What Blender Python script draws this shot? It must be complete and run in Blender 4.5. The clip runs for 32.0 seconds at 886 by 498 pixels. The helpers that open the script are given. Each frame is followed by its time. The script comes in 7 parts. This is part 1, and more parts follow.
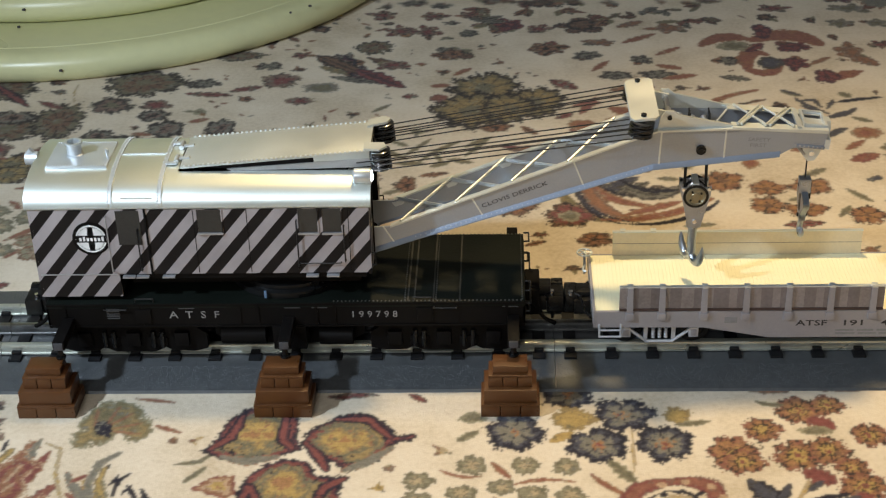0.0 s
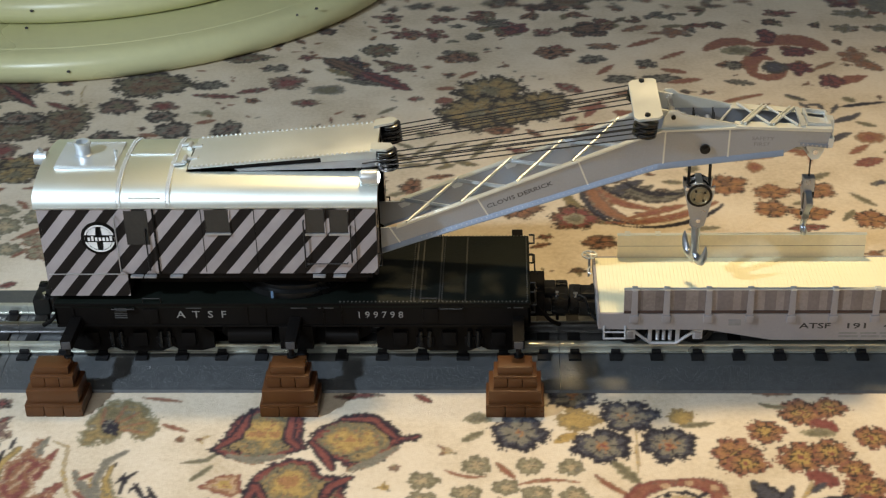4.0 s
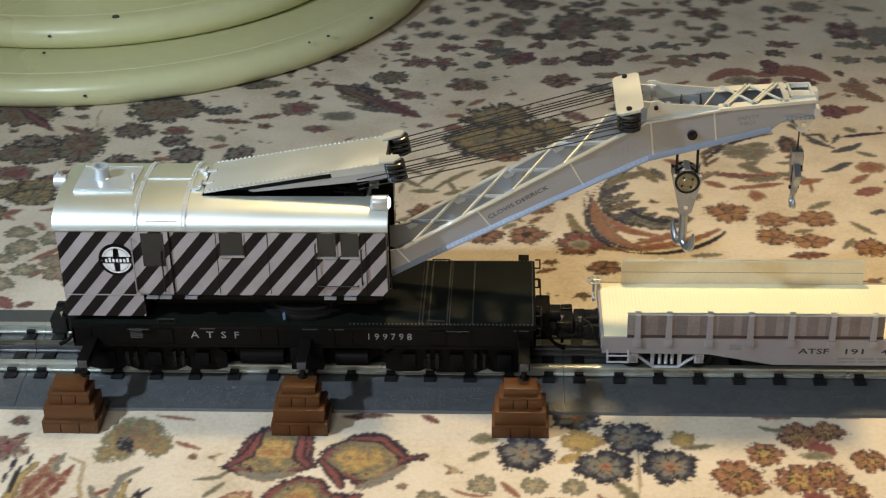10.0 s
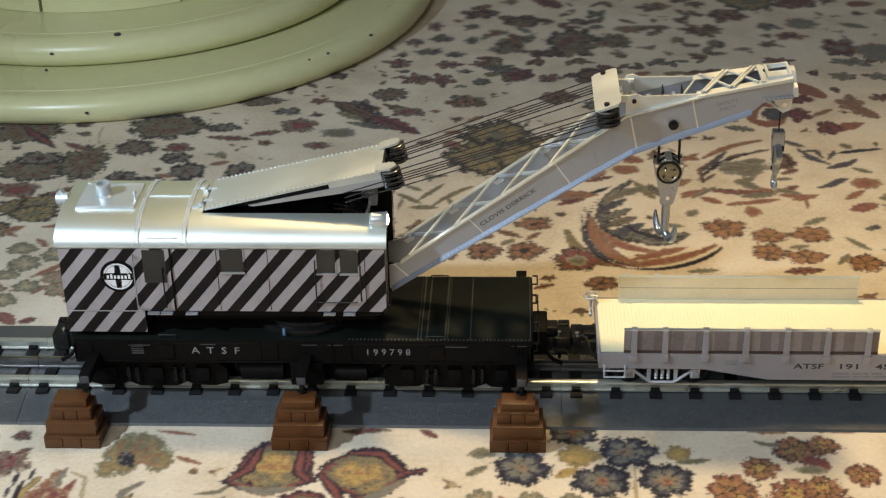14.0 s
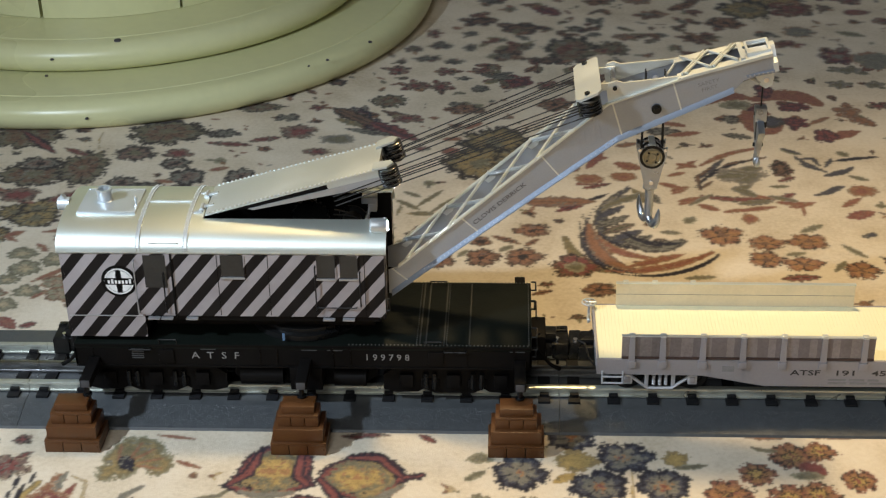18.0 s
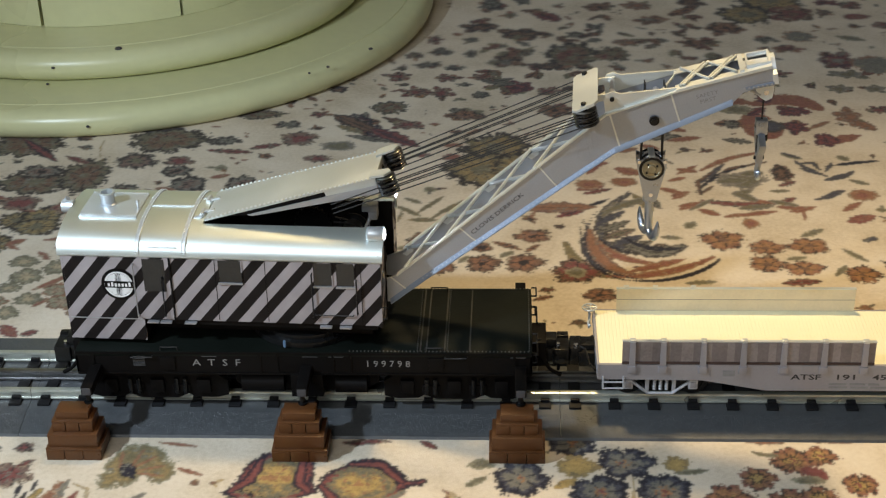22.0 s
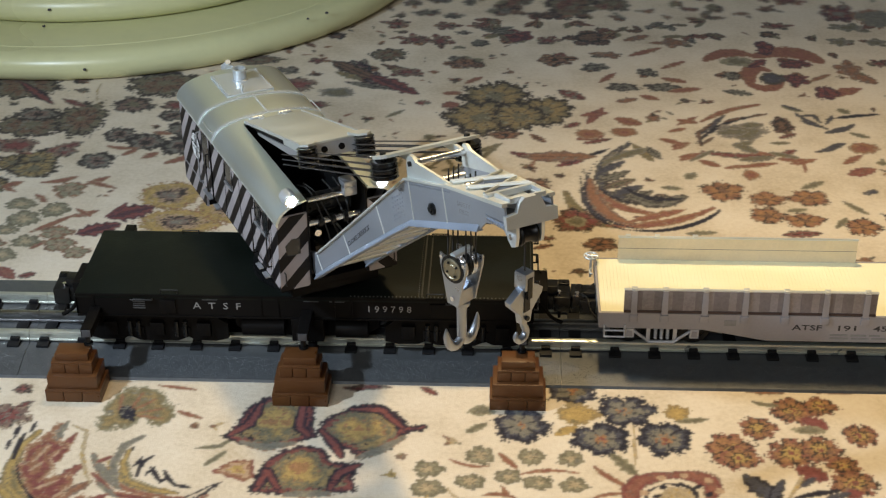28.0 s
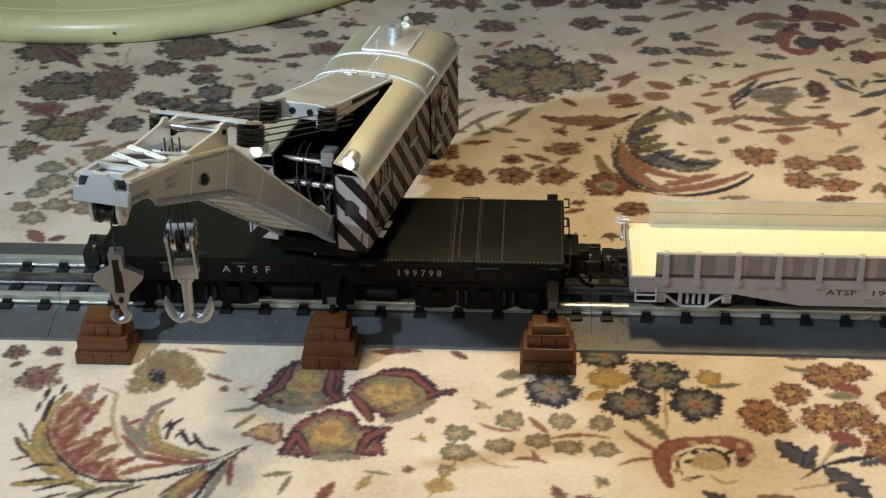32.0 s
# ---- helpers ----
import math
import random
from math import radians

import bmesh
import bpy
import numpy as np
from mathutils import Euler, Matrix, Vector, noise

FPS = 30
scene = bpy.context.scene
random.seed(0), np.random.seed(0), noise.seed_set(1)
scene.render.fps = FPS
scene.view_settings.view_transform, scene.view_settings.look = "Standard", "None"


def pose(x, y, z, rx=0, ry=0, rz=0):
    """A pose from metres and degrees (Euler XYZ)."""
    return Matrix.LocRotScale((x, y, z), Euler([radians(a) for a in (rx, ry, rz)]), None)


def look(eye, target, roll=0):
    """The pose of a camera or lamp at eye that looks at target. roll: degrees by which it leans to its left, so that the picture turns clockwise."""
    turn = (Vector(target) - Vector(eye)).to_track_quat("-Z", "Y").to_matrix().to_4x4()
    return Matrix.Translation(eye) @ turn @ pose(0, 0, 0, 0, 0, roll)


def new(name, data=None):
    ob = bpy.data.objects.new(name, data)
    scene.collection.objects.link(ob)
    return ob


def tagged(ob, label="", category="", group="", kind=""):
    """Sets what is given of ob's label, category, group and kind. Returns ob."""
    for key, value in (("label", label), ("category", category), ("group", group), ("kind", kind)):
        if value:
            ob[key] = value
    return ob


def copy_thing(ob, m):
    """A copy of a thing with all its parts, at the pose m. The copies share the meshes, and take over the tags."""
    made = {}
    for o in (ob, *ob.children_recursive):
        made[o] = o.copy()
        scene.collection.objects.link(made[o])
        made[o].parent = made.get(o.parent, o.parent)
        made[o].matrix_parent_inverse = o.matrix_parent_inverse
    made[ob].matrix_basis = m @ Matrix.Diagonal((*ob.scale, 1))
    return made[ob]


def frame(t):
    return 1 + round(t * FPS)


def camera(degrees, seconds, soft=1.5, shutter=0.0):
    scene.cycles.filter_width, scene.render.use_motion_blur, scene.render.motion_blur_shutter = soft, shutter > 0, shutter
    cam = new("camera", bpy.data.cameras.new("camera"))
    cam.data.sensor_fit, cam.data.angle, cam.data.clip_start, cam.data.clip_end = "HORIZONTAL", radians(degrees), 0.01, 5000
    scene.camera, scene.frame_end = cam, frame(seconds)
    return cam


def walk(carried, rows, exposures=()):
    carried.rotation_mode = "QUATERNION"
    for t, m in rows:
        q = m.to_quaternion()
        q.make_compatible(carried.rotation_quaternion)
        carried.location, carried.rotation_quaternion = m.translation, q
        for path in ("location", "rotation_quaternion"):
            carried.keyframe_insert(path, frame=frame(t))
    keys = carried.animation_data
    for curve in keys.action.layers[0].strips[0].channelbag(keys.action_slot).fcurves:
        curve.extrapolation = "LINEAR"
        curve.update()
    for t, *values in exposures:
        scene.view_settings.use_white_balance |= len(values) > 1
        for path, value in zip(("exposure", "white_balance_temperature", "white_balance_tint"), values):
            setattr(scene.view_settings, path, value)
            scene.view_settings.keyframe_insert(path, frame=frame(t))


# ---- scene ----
cam = camera(31.92, 32.0, soft=1.25)
PATH = [
    (0, (0.0979, -0.6030, 0.4013), (0.0572, 0.2593, -0.1034), -1.83),
    (0.5, (0.0981, -0.6043, 0.4018), (0.0569, 0.2583, -0.1025), -1.78),
    (1, (0.0981, -0.6051, 0.4024), (0.0566, 0.2574, -0.1018), -1.69),
    (1.5, (0.0975, -0.6053, 0.4021), (0.0563, 0.2576, -0.1016), -1.62),
    (2, (0.0973, -0.6060, 0.4026), (0.0554, 0.2569, -0.1011), -1.66),
    (2.5, (0.0964, -0.6060, 0.4026), (0.0547, 0.2569, -0.1011), -1.64),
    (3, (0.0963, -0.6060, 0.4024), (0.0542, 0.2570, -0.1011), -1.63),
    (3.5, (0.0964, -0.6060, 0.4021), (0.0542, 0.2571, -0.1011), -1.60),
    (5.5, (0.0961, -0.6168, 0.4068), (0.0542, 0.2490, -0.0918), -1.48),
    (6, (0.0957, -0.6193, 0.4083), (0.0533, 0.2475, -0.0884), -1.43),
    (6.5, (0.0957, -0.6212, 0.4095), (0.0524, 0.2468, -0.0852), -1.39),
    (7, (0.0959, -0.6218, 0.4100), (0.0514, 0.2472, -0.0829), -1.38),
    (7.5, (0.0960, -0.6218, 0.4106), (0.0507, 0.2475, -0.0815), -1.34),
    (8, (0.0955, -0.6218, 0.4106), (0.0507, 0.2481, -0.0805), -1.23),
    (8.5, (0.0952, -0.6219, 0.4112), (0.0507, 0.2481, -0.0798), -1.21),
    (9, (0.0959, -0.6219, 0.4114), (0.0504, 0.2482, -0.0792), -1.22),
    (9.5, (0.0958, -0.6223, 0.4114), (0.0504, 0.2483, -0.0784), -1.19),
    (10, (0.0961, -0.6223, 0.4114), (0.0502, 0.2488, -0.0777), -1.18),
    (10.5, (0.0965, -0.6236, 0.4124), (0.0505, 0.2476, -0.0764), -1.19),
    (11, (0.0966, -0.6242, 0.4134), (0.0507, 0.2474, -0.0747), -1.24),
    (11.5, (0.0970, -0.6249, 0.4136), (0.0506, 0.2477, -0.0727), -1.29),
    (12, (0.0969, -0.6256, 0.4144), (0.0508, 0.2477, -0.0706), -1.30),
    (12.5, (0.0973, -0.6261, 0.4150), (0.0508, 0.2480, -0.0685), -1.29),
    (13, (0.0975, -0.6266, 0.4155), (0.0509, 0.2482, -0.0667), -1.30),
    (13.5, (0.0977, -0.6270, 0.4157), (0.0509, 0.2481, -0.0660), -1.27),
    (14, (0.0977, -0.6279, 0.4157), (0.0511, 0.2475, -0.0654), -1.25),
    (14.5, (0.0976, -0.6283, 0.4157), (0.0512, 0.2473, -0.0652), -1.22),
    (16.5, (0.0967, -0.6294, 0.4176), (0.0518, 0.2454, -0.0648), -1.04),
    (17, (0.0965, -0.6305, 0.4174), (0.0521, 0.2446, -0.0643), -1.00),
    (17.5, (0.0967, -0.6315, 0.4171), (0.0523, 0.2444, -0.0635), -0.99),
    (18, (0.0966, -0.6316, 0.4176), (0.0523, 0.2459, -0.0600), -0.99),
    (18.5, (0.0966, -0.6320, 0.4186), (0.0522, 0.2475, -0.0553), -1.07),
    (19, (0.0964, -0.6320, 0.4195), (0.0520, 0.2488, -0.0520), -1.15),
    (19.5, (0.0966, -0.6318, 0.4196), (0.0518, 0.2497, -0.0503), -1.22),
    (20, (0.0968, -0.6320, 0.4194), (0.0518, 0.2499, -0.0497), -1.23),
    (20.5, (0.0972, -0.6321, 0.4192), (0.0517, 0.2498, -0.0501), -1.27),
    (21, (0.0979, -0.6321, 0.4190), (0.0515, 0.2492, -0.0514), -1.34),
    (21.5, (0.0986, -0.6321, 0.4188), (0.0513, 0.2481, -0.0535), -1.36),
    (22, (0.0983, -0.6322, 0.4180), (0.0516, 0.2470, -0.0561), -1.35),
    (22.5, (0.0983, -0.6331, 0.4172), (0.0523, 0.2453, -0.0585), -1.32),
    (23, (0.0978, -0.6332, 0.4169), (0.0529, 0.2440, -0.0610), -1.26),
    (23.5, (0.0972, -0.6327, 0.4165), (0.0534, 0.2438, -0.0629), -1.21),
    (24, (0.0969, -0.6325, 0.4168), (0.0536, 0.2434, -0.0639), -1.21),
    (24.5, (0.0968, -0.6324, 0.4165), (0.0537, 0.2426, -0.0656), -1.25),
    (25, (0.0965, -0.6328, 0.4164), (0.0535, 0.2411, -0.0679), -1.24),
    (25.5, (0.0963, -0.6329, 0.4152), (0.0533, 0.2400, -0.0707), -1.27),
    (27.5, (0.0921, -0.6322, 0.4132), (0.0532, 0.2352, -0.0830), -0.55),
    (28, (0.0906, -0.6319, 0.4133), (0.0532, 0.2334, -0.0866), -0.35),
    (28.5, (0.0893, -0.6329, 0.4132), (0.0533, 0.2307, -0.0898), -0.17),
    (29, (0.0881, -0.6327, 0.4126), (0.0521, 0.2285, -0.0944), -0.05),
    (29.5, (0.0875, -0.6332, 0.4122), (0.0500, 0.2256, -0.0988), -0.08),
    (30, (0.0863, -0.6325, 0.4129), (0.0479, 0.2227, -0.1041), -0.13),
    (30.5, (0.0863, -0.6323, 0.4113), (0.0451, 0.2211, -0.1082), -0.29),
    (31, (0.0862, -0.6320, 0.4101), (0.0419, 0.2213, -0.1094), -0.46),
    (31.5, (0.0869, -0.6302, 0.4102), (0.0382, 0.2228, -0.1093), -0.67),
    (32, (0.0902, -0.6292, 0.4089), (0.0340, 0.2249, -0.1082), -0.88),
]
walk(cam, [(t, look(eye, target, roll)) for t, eye, target, roll in PATH])

# ---- light ----
world = bpy.data.worlds.new("room")
scene.world = world
world.use_nodes = True
world.node_tree.nodes["Background"].inputs[0].default_value = (1.0, 0.9, 0.76, 1)
world.node_tree.nodes["Background"].inputs[1].default_value = 0.03


def spot(name, eye, target, watts, colour, size, cone, blend):
    data = bpy.data.lights.new(name, "SPOT")
    data.energy, data.color, data.shadow_soft_size, data.spot_size, data.spot_blend = watts, colour, size, radians(cone), blend
    new(name, data).matrix_world = look(eye, target)


spot("desk_lamp", (0.11, 0.265, 0.85), (0.42, -0.26, 0.0), 29.5, (1.0, 0.735, 0.375), 0.045, 82, 1.0)
spot("side_lamp", (-0.34, -0.25, 0.39), (0.34, 0.33, 0.0), 11.0, (0.68, 0.83, 1.0), 0.012, 112, 1.0)
# assumed source behind the camera, added to whiten the curved roof
sky = bpy.data.lights.new("assumed_window_light", "AREA")
sky.shape, sky.size, sky.size_y, sky.energy, sky.color = "RECTANGLE", 0.8, 1.15, 20.0, (0.90, 0.95, 1.0)
new("assumed_window_light", sky).matrix_world = pose(-0.45, -2.49, 1.775, 90, 0, 0)
scene.view_settings.exposure = 0.0

# ---- materials ----
MM = 0.001


def nodes_of(name, rough=0.5, metal=0.0):
    m = bpy.data.materials.new(name)
    m.use_nodes = True
    t = m.node_tree
    b = t.nodes["Principled BSDF"]
    b.inputs["Roughness"].default_value, b.inputs["Metallic"].default_value = rough, metal
    return m, t, b


def noise_of(t, scale, detail=3.0, rough=0.55, source="Object"):
    c = t.nodes.new("ShaderNodeTexCoord")
    n = t.nodes.new("ShaderNodeTexNoise")
    n.inputs["Scale"].default_value, n.inputs["Detail"].default_value, n.inputs["Roughness"].default_value = scale, detail, rough
    t.links.new(c.outputs[source], n.inputs["Vector"])
    return n


def ramp_of(t, fac, stops):
    r = t.nodes.new("ShaderNodeValToRGB")
    el = r.color_ramp.elements
    while len(el) < len(stops):
        el.new(0.5)
    for e, (p, c) in zip(el, stops):
        e.position, e.color = p, (*c, 1)
    t.links.new(fac, r.inputs[0])
    return r


def bump_of(t, b, height, strength, distance):
    u = t.nodes.new("ShaderNodeBump")
    u.inputs["Strength"].default_value, u.inputs["Distance"].default_value = strength, distance
    t.links.new(height, u.inputs["Height"])
    t.links.new(u.outputs[0], b.inputs["Normal"])


def surface(name, colour, rough=0.5, metal=0.0, vary=0.15, coarse=60.0, fine=900.0, bump=0.15, wear=None, gloss=0.5):
    """A painted, cast or moulded surface: tone varies at two scales, with a fine grain."""
    m, t, b = nodes_of(name, rough, metal)
    b.inputs["Specular IOR Level"].default_value = gloss
    n1, n2 = noise_of(t, coarse), noise_of(t, fine, 2.0)
    mix = t.nodes.new("ShaderNodeMath")
    mix.operation = "MULTIPLY_ADD"
    mix.inputs[1].default_value = 0.65
    t.links.new(n1.outputs[0], mix.inputs[0])
    half = t.nodes.new("ShaderNodeMath")
    half.operation = "MULTIPLY"
    half.inputs[1].default_value = 0.35
    t.links.new(n2.outputs[0], half.inputs[0])
    t.links.new(half.outputs[0], mix.inputs[2])
    low = tuple(c * (1 - vary) for c in colour)
    high = tuple(min(1, c * (1 + vary)) for c in (wear or colour))
    r = ramp_of(t, mix.outputs[0], [(0.3, low), (0.5, colour), (0.72, high)])
    t.links.new(r.outputs[0], b.inputs["Base Color"])
    rr = t.nodes.new("ShaderNodeMapRange")
    rr.inputs[1].default_value, rr.inputs[2].default_value = 0.3, 0.7
    rr.inputs[3].default_value, rr.inputs[4].default_value = max(0.05, rough - 0.08), min(1, rough + 0.1)
    t.links.new(n1.outputs[0], rr.inputs[0])
    t.links.new(rr.outputs[0], b.inputs["Roughness"])
    if bump:
        bump_of(t, b, n2.outputs[0], bump, 0.0002)
    return m


def glowing(name, colour, strength):
    m, t, b = nodes_of(name, 0.3)
    b.inputs["Base Color"].default_value = (*colour, 1)
    b.inputs["Emission Color"].default_value = (*colour, 1)
    b.inputs["Emission Strength"].default_value = strength
    return m


SILVER = surface("silver_paint", (0.66, 0.70, 0.72), 0.40, 0.65, 0.05, 40, 1500, 0.1)
ROOF_SILVER = surface("silver_roof_paint", (0.78, 0.84, 0.80), 0.45, 0.96, 0.04, 9, 1500, 0.1)
SILVER_GREY = surface("aluminium_grey_paint", (0.43, 0.435, 0.45), 0.40, 0.65, 0.08, 40, 1500, 0.1)
CREAM_TOP = surface("pale_silver_paint", (0.56, 0.58, 0.54), 0.46, 0.6, 0.06, 40, 1500, 0.1)
# one silver paint in three lightings: lit edges, cool-lit sides, dim bluish lower flange
BOOM_EDGE = surface("lit_silver_paint", (0.68, 0.70, 0.66), 0.42, 0.6, 0.05, 40, 1500, 0.1)
BOOM_GREY = surface("cool_lit_silver_paint", (0.37, 0.395, 0.44), 0.40, 0.6, 0.08, 40, 1500, 0.1)
FLANGE_PAINT = surface("dimmed_bluish_silver_paint", (0.27, 0.31, 0.38), 0.65, 0.35, 0.1, 60, 1500, 0.15)
DARK_NICKEL = surface("dark_nickel", (0.22, 0.22, 0.225), 0.2, 1.0, 0.1, 80, 1500, 0.05)
CHROME = surface("bright_metal", (0.80, 0.80, 0.82), 0.22, 1.0, 0.05, 80, 1500, 0.05)
BLACK = surface("black_paint", (0.0045, 0.0037, 0.0034), 0.55, 0.0, 0.3, 50, 1200, 0.15, gloss=0.12)
DECK_BLACK = surface("black_deck_paint", (0.0052, 0.0072, 0.0055), 0.5, 0.0, 0.3, 35, 800, 0.3, gloss=0.14)
BLACK_METAL = surface("blackened_metal", (0.010, 0.010, 0.010), 0.3, 0.3, 0.3, 90, 1500, 0.1, gloss=0.4)
CABLE = surface("dark_cord", (0.022, 0.02, 0.018), 0.8, 0.0, 0.3, 300, 3000, 0.3)
BRASS = surface("dull_brass", (0.33, 0.30, 0.21), 0.4, 0.9, 0.15, 200, 1500, 0.1)
BROWN = surface("brown_plastic", (0.098, 0.037, 0.011), 0.34, 0.0, 0.14, 60, 900, 0.1)
DECK_CREAM = surface("pale_wood_deck", (0.95, 0.90, 0.62), 0.5, 0.0, 0.03, 50, 900, 0.15)
BOARD_PALE = surface("pale_tan_board", (0.72, 0.62, 0.44), 0.6, 0.1, 0.1, 60, 900, 0.2)
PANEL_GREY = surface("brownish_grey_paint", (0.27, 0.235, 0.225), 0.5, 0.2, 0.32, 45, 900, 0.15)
SIDE_GREY = surface("lilac_grey_paint", (0.345, 0.33, 0.345), 0.5, 0.25, 0.08, 60, 900, 0.1)
RAIL = surface("nickel_rail", (0.60, 0.62, 0.55), 0.33, 0.7, 0.12, 60, 1200, 0.1)
TIE = surface("black_tie_plastic", (0.009, 0.009, 0.010), 0.55, 0.0, 0.3, 90, 1200, 0.2, gloss=0.25)
HOOK_METAL = surface("cast_hook_metal", (0.40, 0.43, 0.48), 0.34, 0.9, 0.1, 150, 1500, 0.15)
BALLAST = surface("grey_ballast_plastic", (0.0731, 0.0774, 0.0808), 0.4, 0.0, 0.25, 250, 1500, 0.6)
IVORY = surface("ivory_glazed_paint", (0.68, 0.67, 0.38), 0.3, 0.0, 0.06, 6, 120, 0.05)
WHITE_PAINT = surface("white_lettering", (0.27, 0.26, 0.25), 0.5, 0.0, 0.05, 100, 900, 0.0)
RIVET = surface("bright_rivet_paint", (0.72, 0.75, 0.75), 0.36, 0.6, 0.05, 100, 900, 0.0)
TRUCK_PAINT = surface("pale_truck_paint", (0.52, 0.53, 0.56), 0.42, 0.3, 0.1, 120, 1200, 0.15)
BRIGHT_PAINT = surface("bright_white_paint", (0.78, 0.77, 0.75), 0.45, 0.0, 0.04, 100, 900, 0.0)
DARK_PAINT = surface("dark_lettering", (0.03, 0.028, 0.03), 0.5, 0.0, 0.05, 100, 900, 0.0)
DIM_PAINT = surface("dim_stencil_paint", (0.055, 0.055, 0.055), 0.6, 0.0, 0.2, 300, 900, 0.0)
FADED_PAINT = surface("faded_lettering", (0.25, 0.25, 0.25), 0.6, 0.0, 0.2, 300, 900, 0.0)
WALL_PAINT = surface("wall_paint", (0.60, 0.585, 0.55), 0.8, 0.0, 0.05, 2, 60, 0.1)
GLASS_DARK = surface("dark_window", (0.02, 0.02, 0.02), 0.15, 0.0, 0.2, 60, 900, 0.0)
LIT = glowing("lit_headlamp", (0.86, 0.93, 1.0), 55.0)


def striped(name):
    """Black hazard stripes on grey paint; on the end faces they rise towards the middle."""
    m, t, b = nodes_of(name, 0.55, 0.1)
    b.inputs["Specular IOR Level"].default_value = 0.25
    c = t.nodes.new("ShaderNodeTexCoord")
    s = t.nodes.new("ShaderNodeSeparateXYZ")
    t.links.new(c.outputs["Object"], s.inputs[0])
    g = t.nodes.new("ShaderNodeNewGeometry")
    lo = t.nodes.new("ShaderNodeVectorTransform")
    lo.convert_from, lo.convert_to = "WORLD", "OBJECT"
    t.links.new(g.outputs["True Normal"], lo.inputs[0])
    sn = t.nodes.new("ShaderNodeSeparateXYZ")
    t.links.new(lo.outputs[0], sn.inputs[0])

    def calc(op, a, b2):
        n = t.nodes.new("ShaderNodeMath")
        n.operation = op
        for i, v in ((0, a), (1, b2)):
            if isinstance(v, (int, float)):
                n.inputs[i].default_value = v
            elif v is not None:
                t.links.new(v, n.inputs[i])
        return n.outputs[0]

    side = calc("SUBTRACT", s.outputs[0], calc("MULTIPLY", s.outputs[2], 0.83))
    end = calc("ADD", calc("MULTIPLY", calc("ABSOLUTE", s.outputs[1], None), -0.8), calc("MULTIPLY", s.outputs[2], -0.8))
    isend = calc("GREATER_THAN", calc("ABSOLUTE", sn.outputs[0], None), 0.7)
    mixed = calc("ADD", calc("MULTIPLY", side, calc("SUBTRACT", 1.0, isend)), calc("MULTIPLY", end, isend))
    wob = calc("MULTIPLY", calc("SUBTRACT", noise_of(t, 900).outputs[0], 0.5), 0.0003)
    ph = calc("FRACT", calc("MULTIPLY", calc("ADD", calc("ADD", mixed, wob), 1.18 + 0.00685), 1 / 0.0118), None)
    dark = calc("LESS_THAN", ph, 0.5)
    grey = ramp_of(t, noise_of(t, 70).outputs[0], [(0.3, (0.32, 0.285, 0.285)), (0.7, (0.40, 0.36, 0.36))])
    blk = ramp_of(t, noise_of(t, 70).outputs[0], [(0.3, (0.006, 0.0045, 0.0045)), (0.7, (0.012, 0.009, 0.0085))])
    mx = t.nodes.new("ShaderNodeMix")
    mx.data_type = "RGBA"
    t.links.new(dark, mx.inputs[0])
    t.links.new(grey.outputs[0], mx.inputs[6])
    t.links.new(blk.outputs[0], mx.inputs[7])
    t.links.new(mx.outputs[2], b.inputs["Base Color"])
    return m


STRIPES = striped("striped_cab_paint")


# ---- mesh helpers; all their sizes are in millimetres ----
def box(bm, x0, x1, y0, y1, z0, z1, bevel=0.0):
    vs = [bm.verts.new((x, y, z)) for x in (x0, x1) for y in (y0, y1) for z in (z0, z1)]
    fs = [bm.faces.new([vs[i] for i in q]) for q in ((0, 1, 3, 2), (4, 6, 7, 5), (0, 4, 5, 1), (2, 3, 7, 6), (0, 2, 6, 4), (1, 5, 7, 3))]
    if bevel:
        bmesh.ops.bevel(bm, geom=list({e for f in fs for e in f.edges}), offset=bevel, segments=2, affect="EDGES", profile=0.6)
    return bm


def prism(bm, outline, y0, y1, axis="y"):
    """A flat outline of (x, z), (y, z) or (x, y), made thick along the third axis."""
    put = {"y": lambda a, b, d: (a, d, b), "x": lambda a, b, d: (d, a, b), "z": lambda a, b, d: (a, b, d)}[axis]
    lo = [bm.verts.new(put(a, b, y0)) for a, b in outline]
    hi = [bm.verts.new(put(a, b, y1)) for a, b in outline]
    n = len(outline)
    fs = [bm.faces.new(lo[::-1]), bm.faces.new(hi)] + [bm.faces.new((lo[i], lo[(i + 1) % n], hi[(i + 1) % n], hi[i])) for i in range(n)]
    bmesh.ops.recalc_face_normals(bm, faces=fs)
    return bm


def rod(bm, a, b, r, seg=8, r2=None):
    a, b = Vector(a), Vector(b)
    q = (b - a).to_track_quat("Z", "Y")
    r2 = r if r2 is None else r2
    rings = []
    for p, rr in ((a, r), (b, r2)):
        rings.append([bm.verts.new(p + q @ Vector((rr * math.cos(k * math.tau / seg), rr * math.sin(k * math.tau / seg), 0))) for k in range(seg)])
    fs = [bm.faces.new((rings[0][k], rings[0][(k + 1) % seg], rings[1][(k + 1) % seg], rings[1][k])) for k in range(seg)]
    fs += [bm.faces.new(rings[0][::-1]), bm.faces.new(rings[1])]
    for f in fs[:seg]:
        f.smooth = True
    return bm


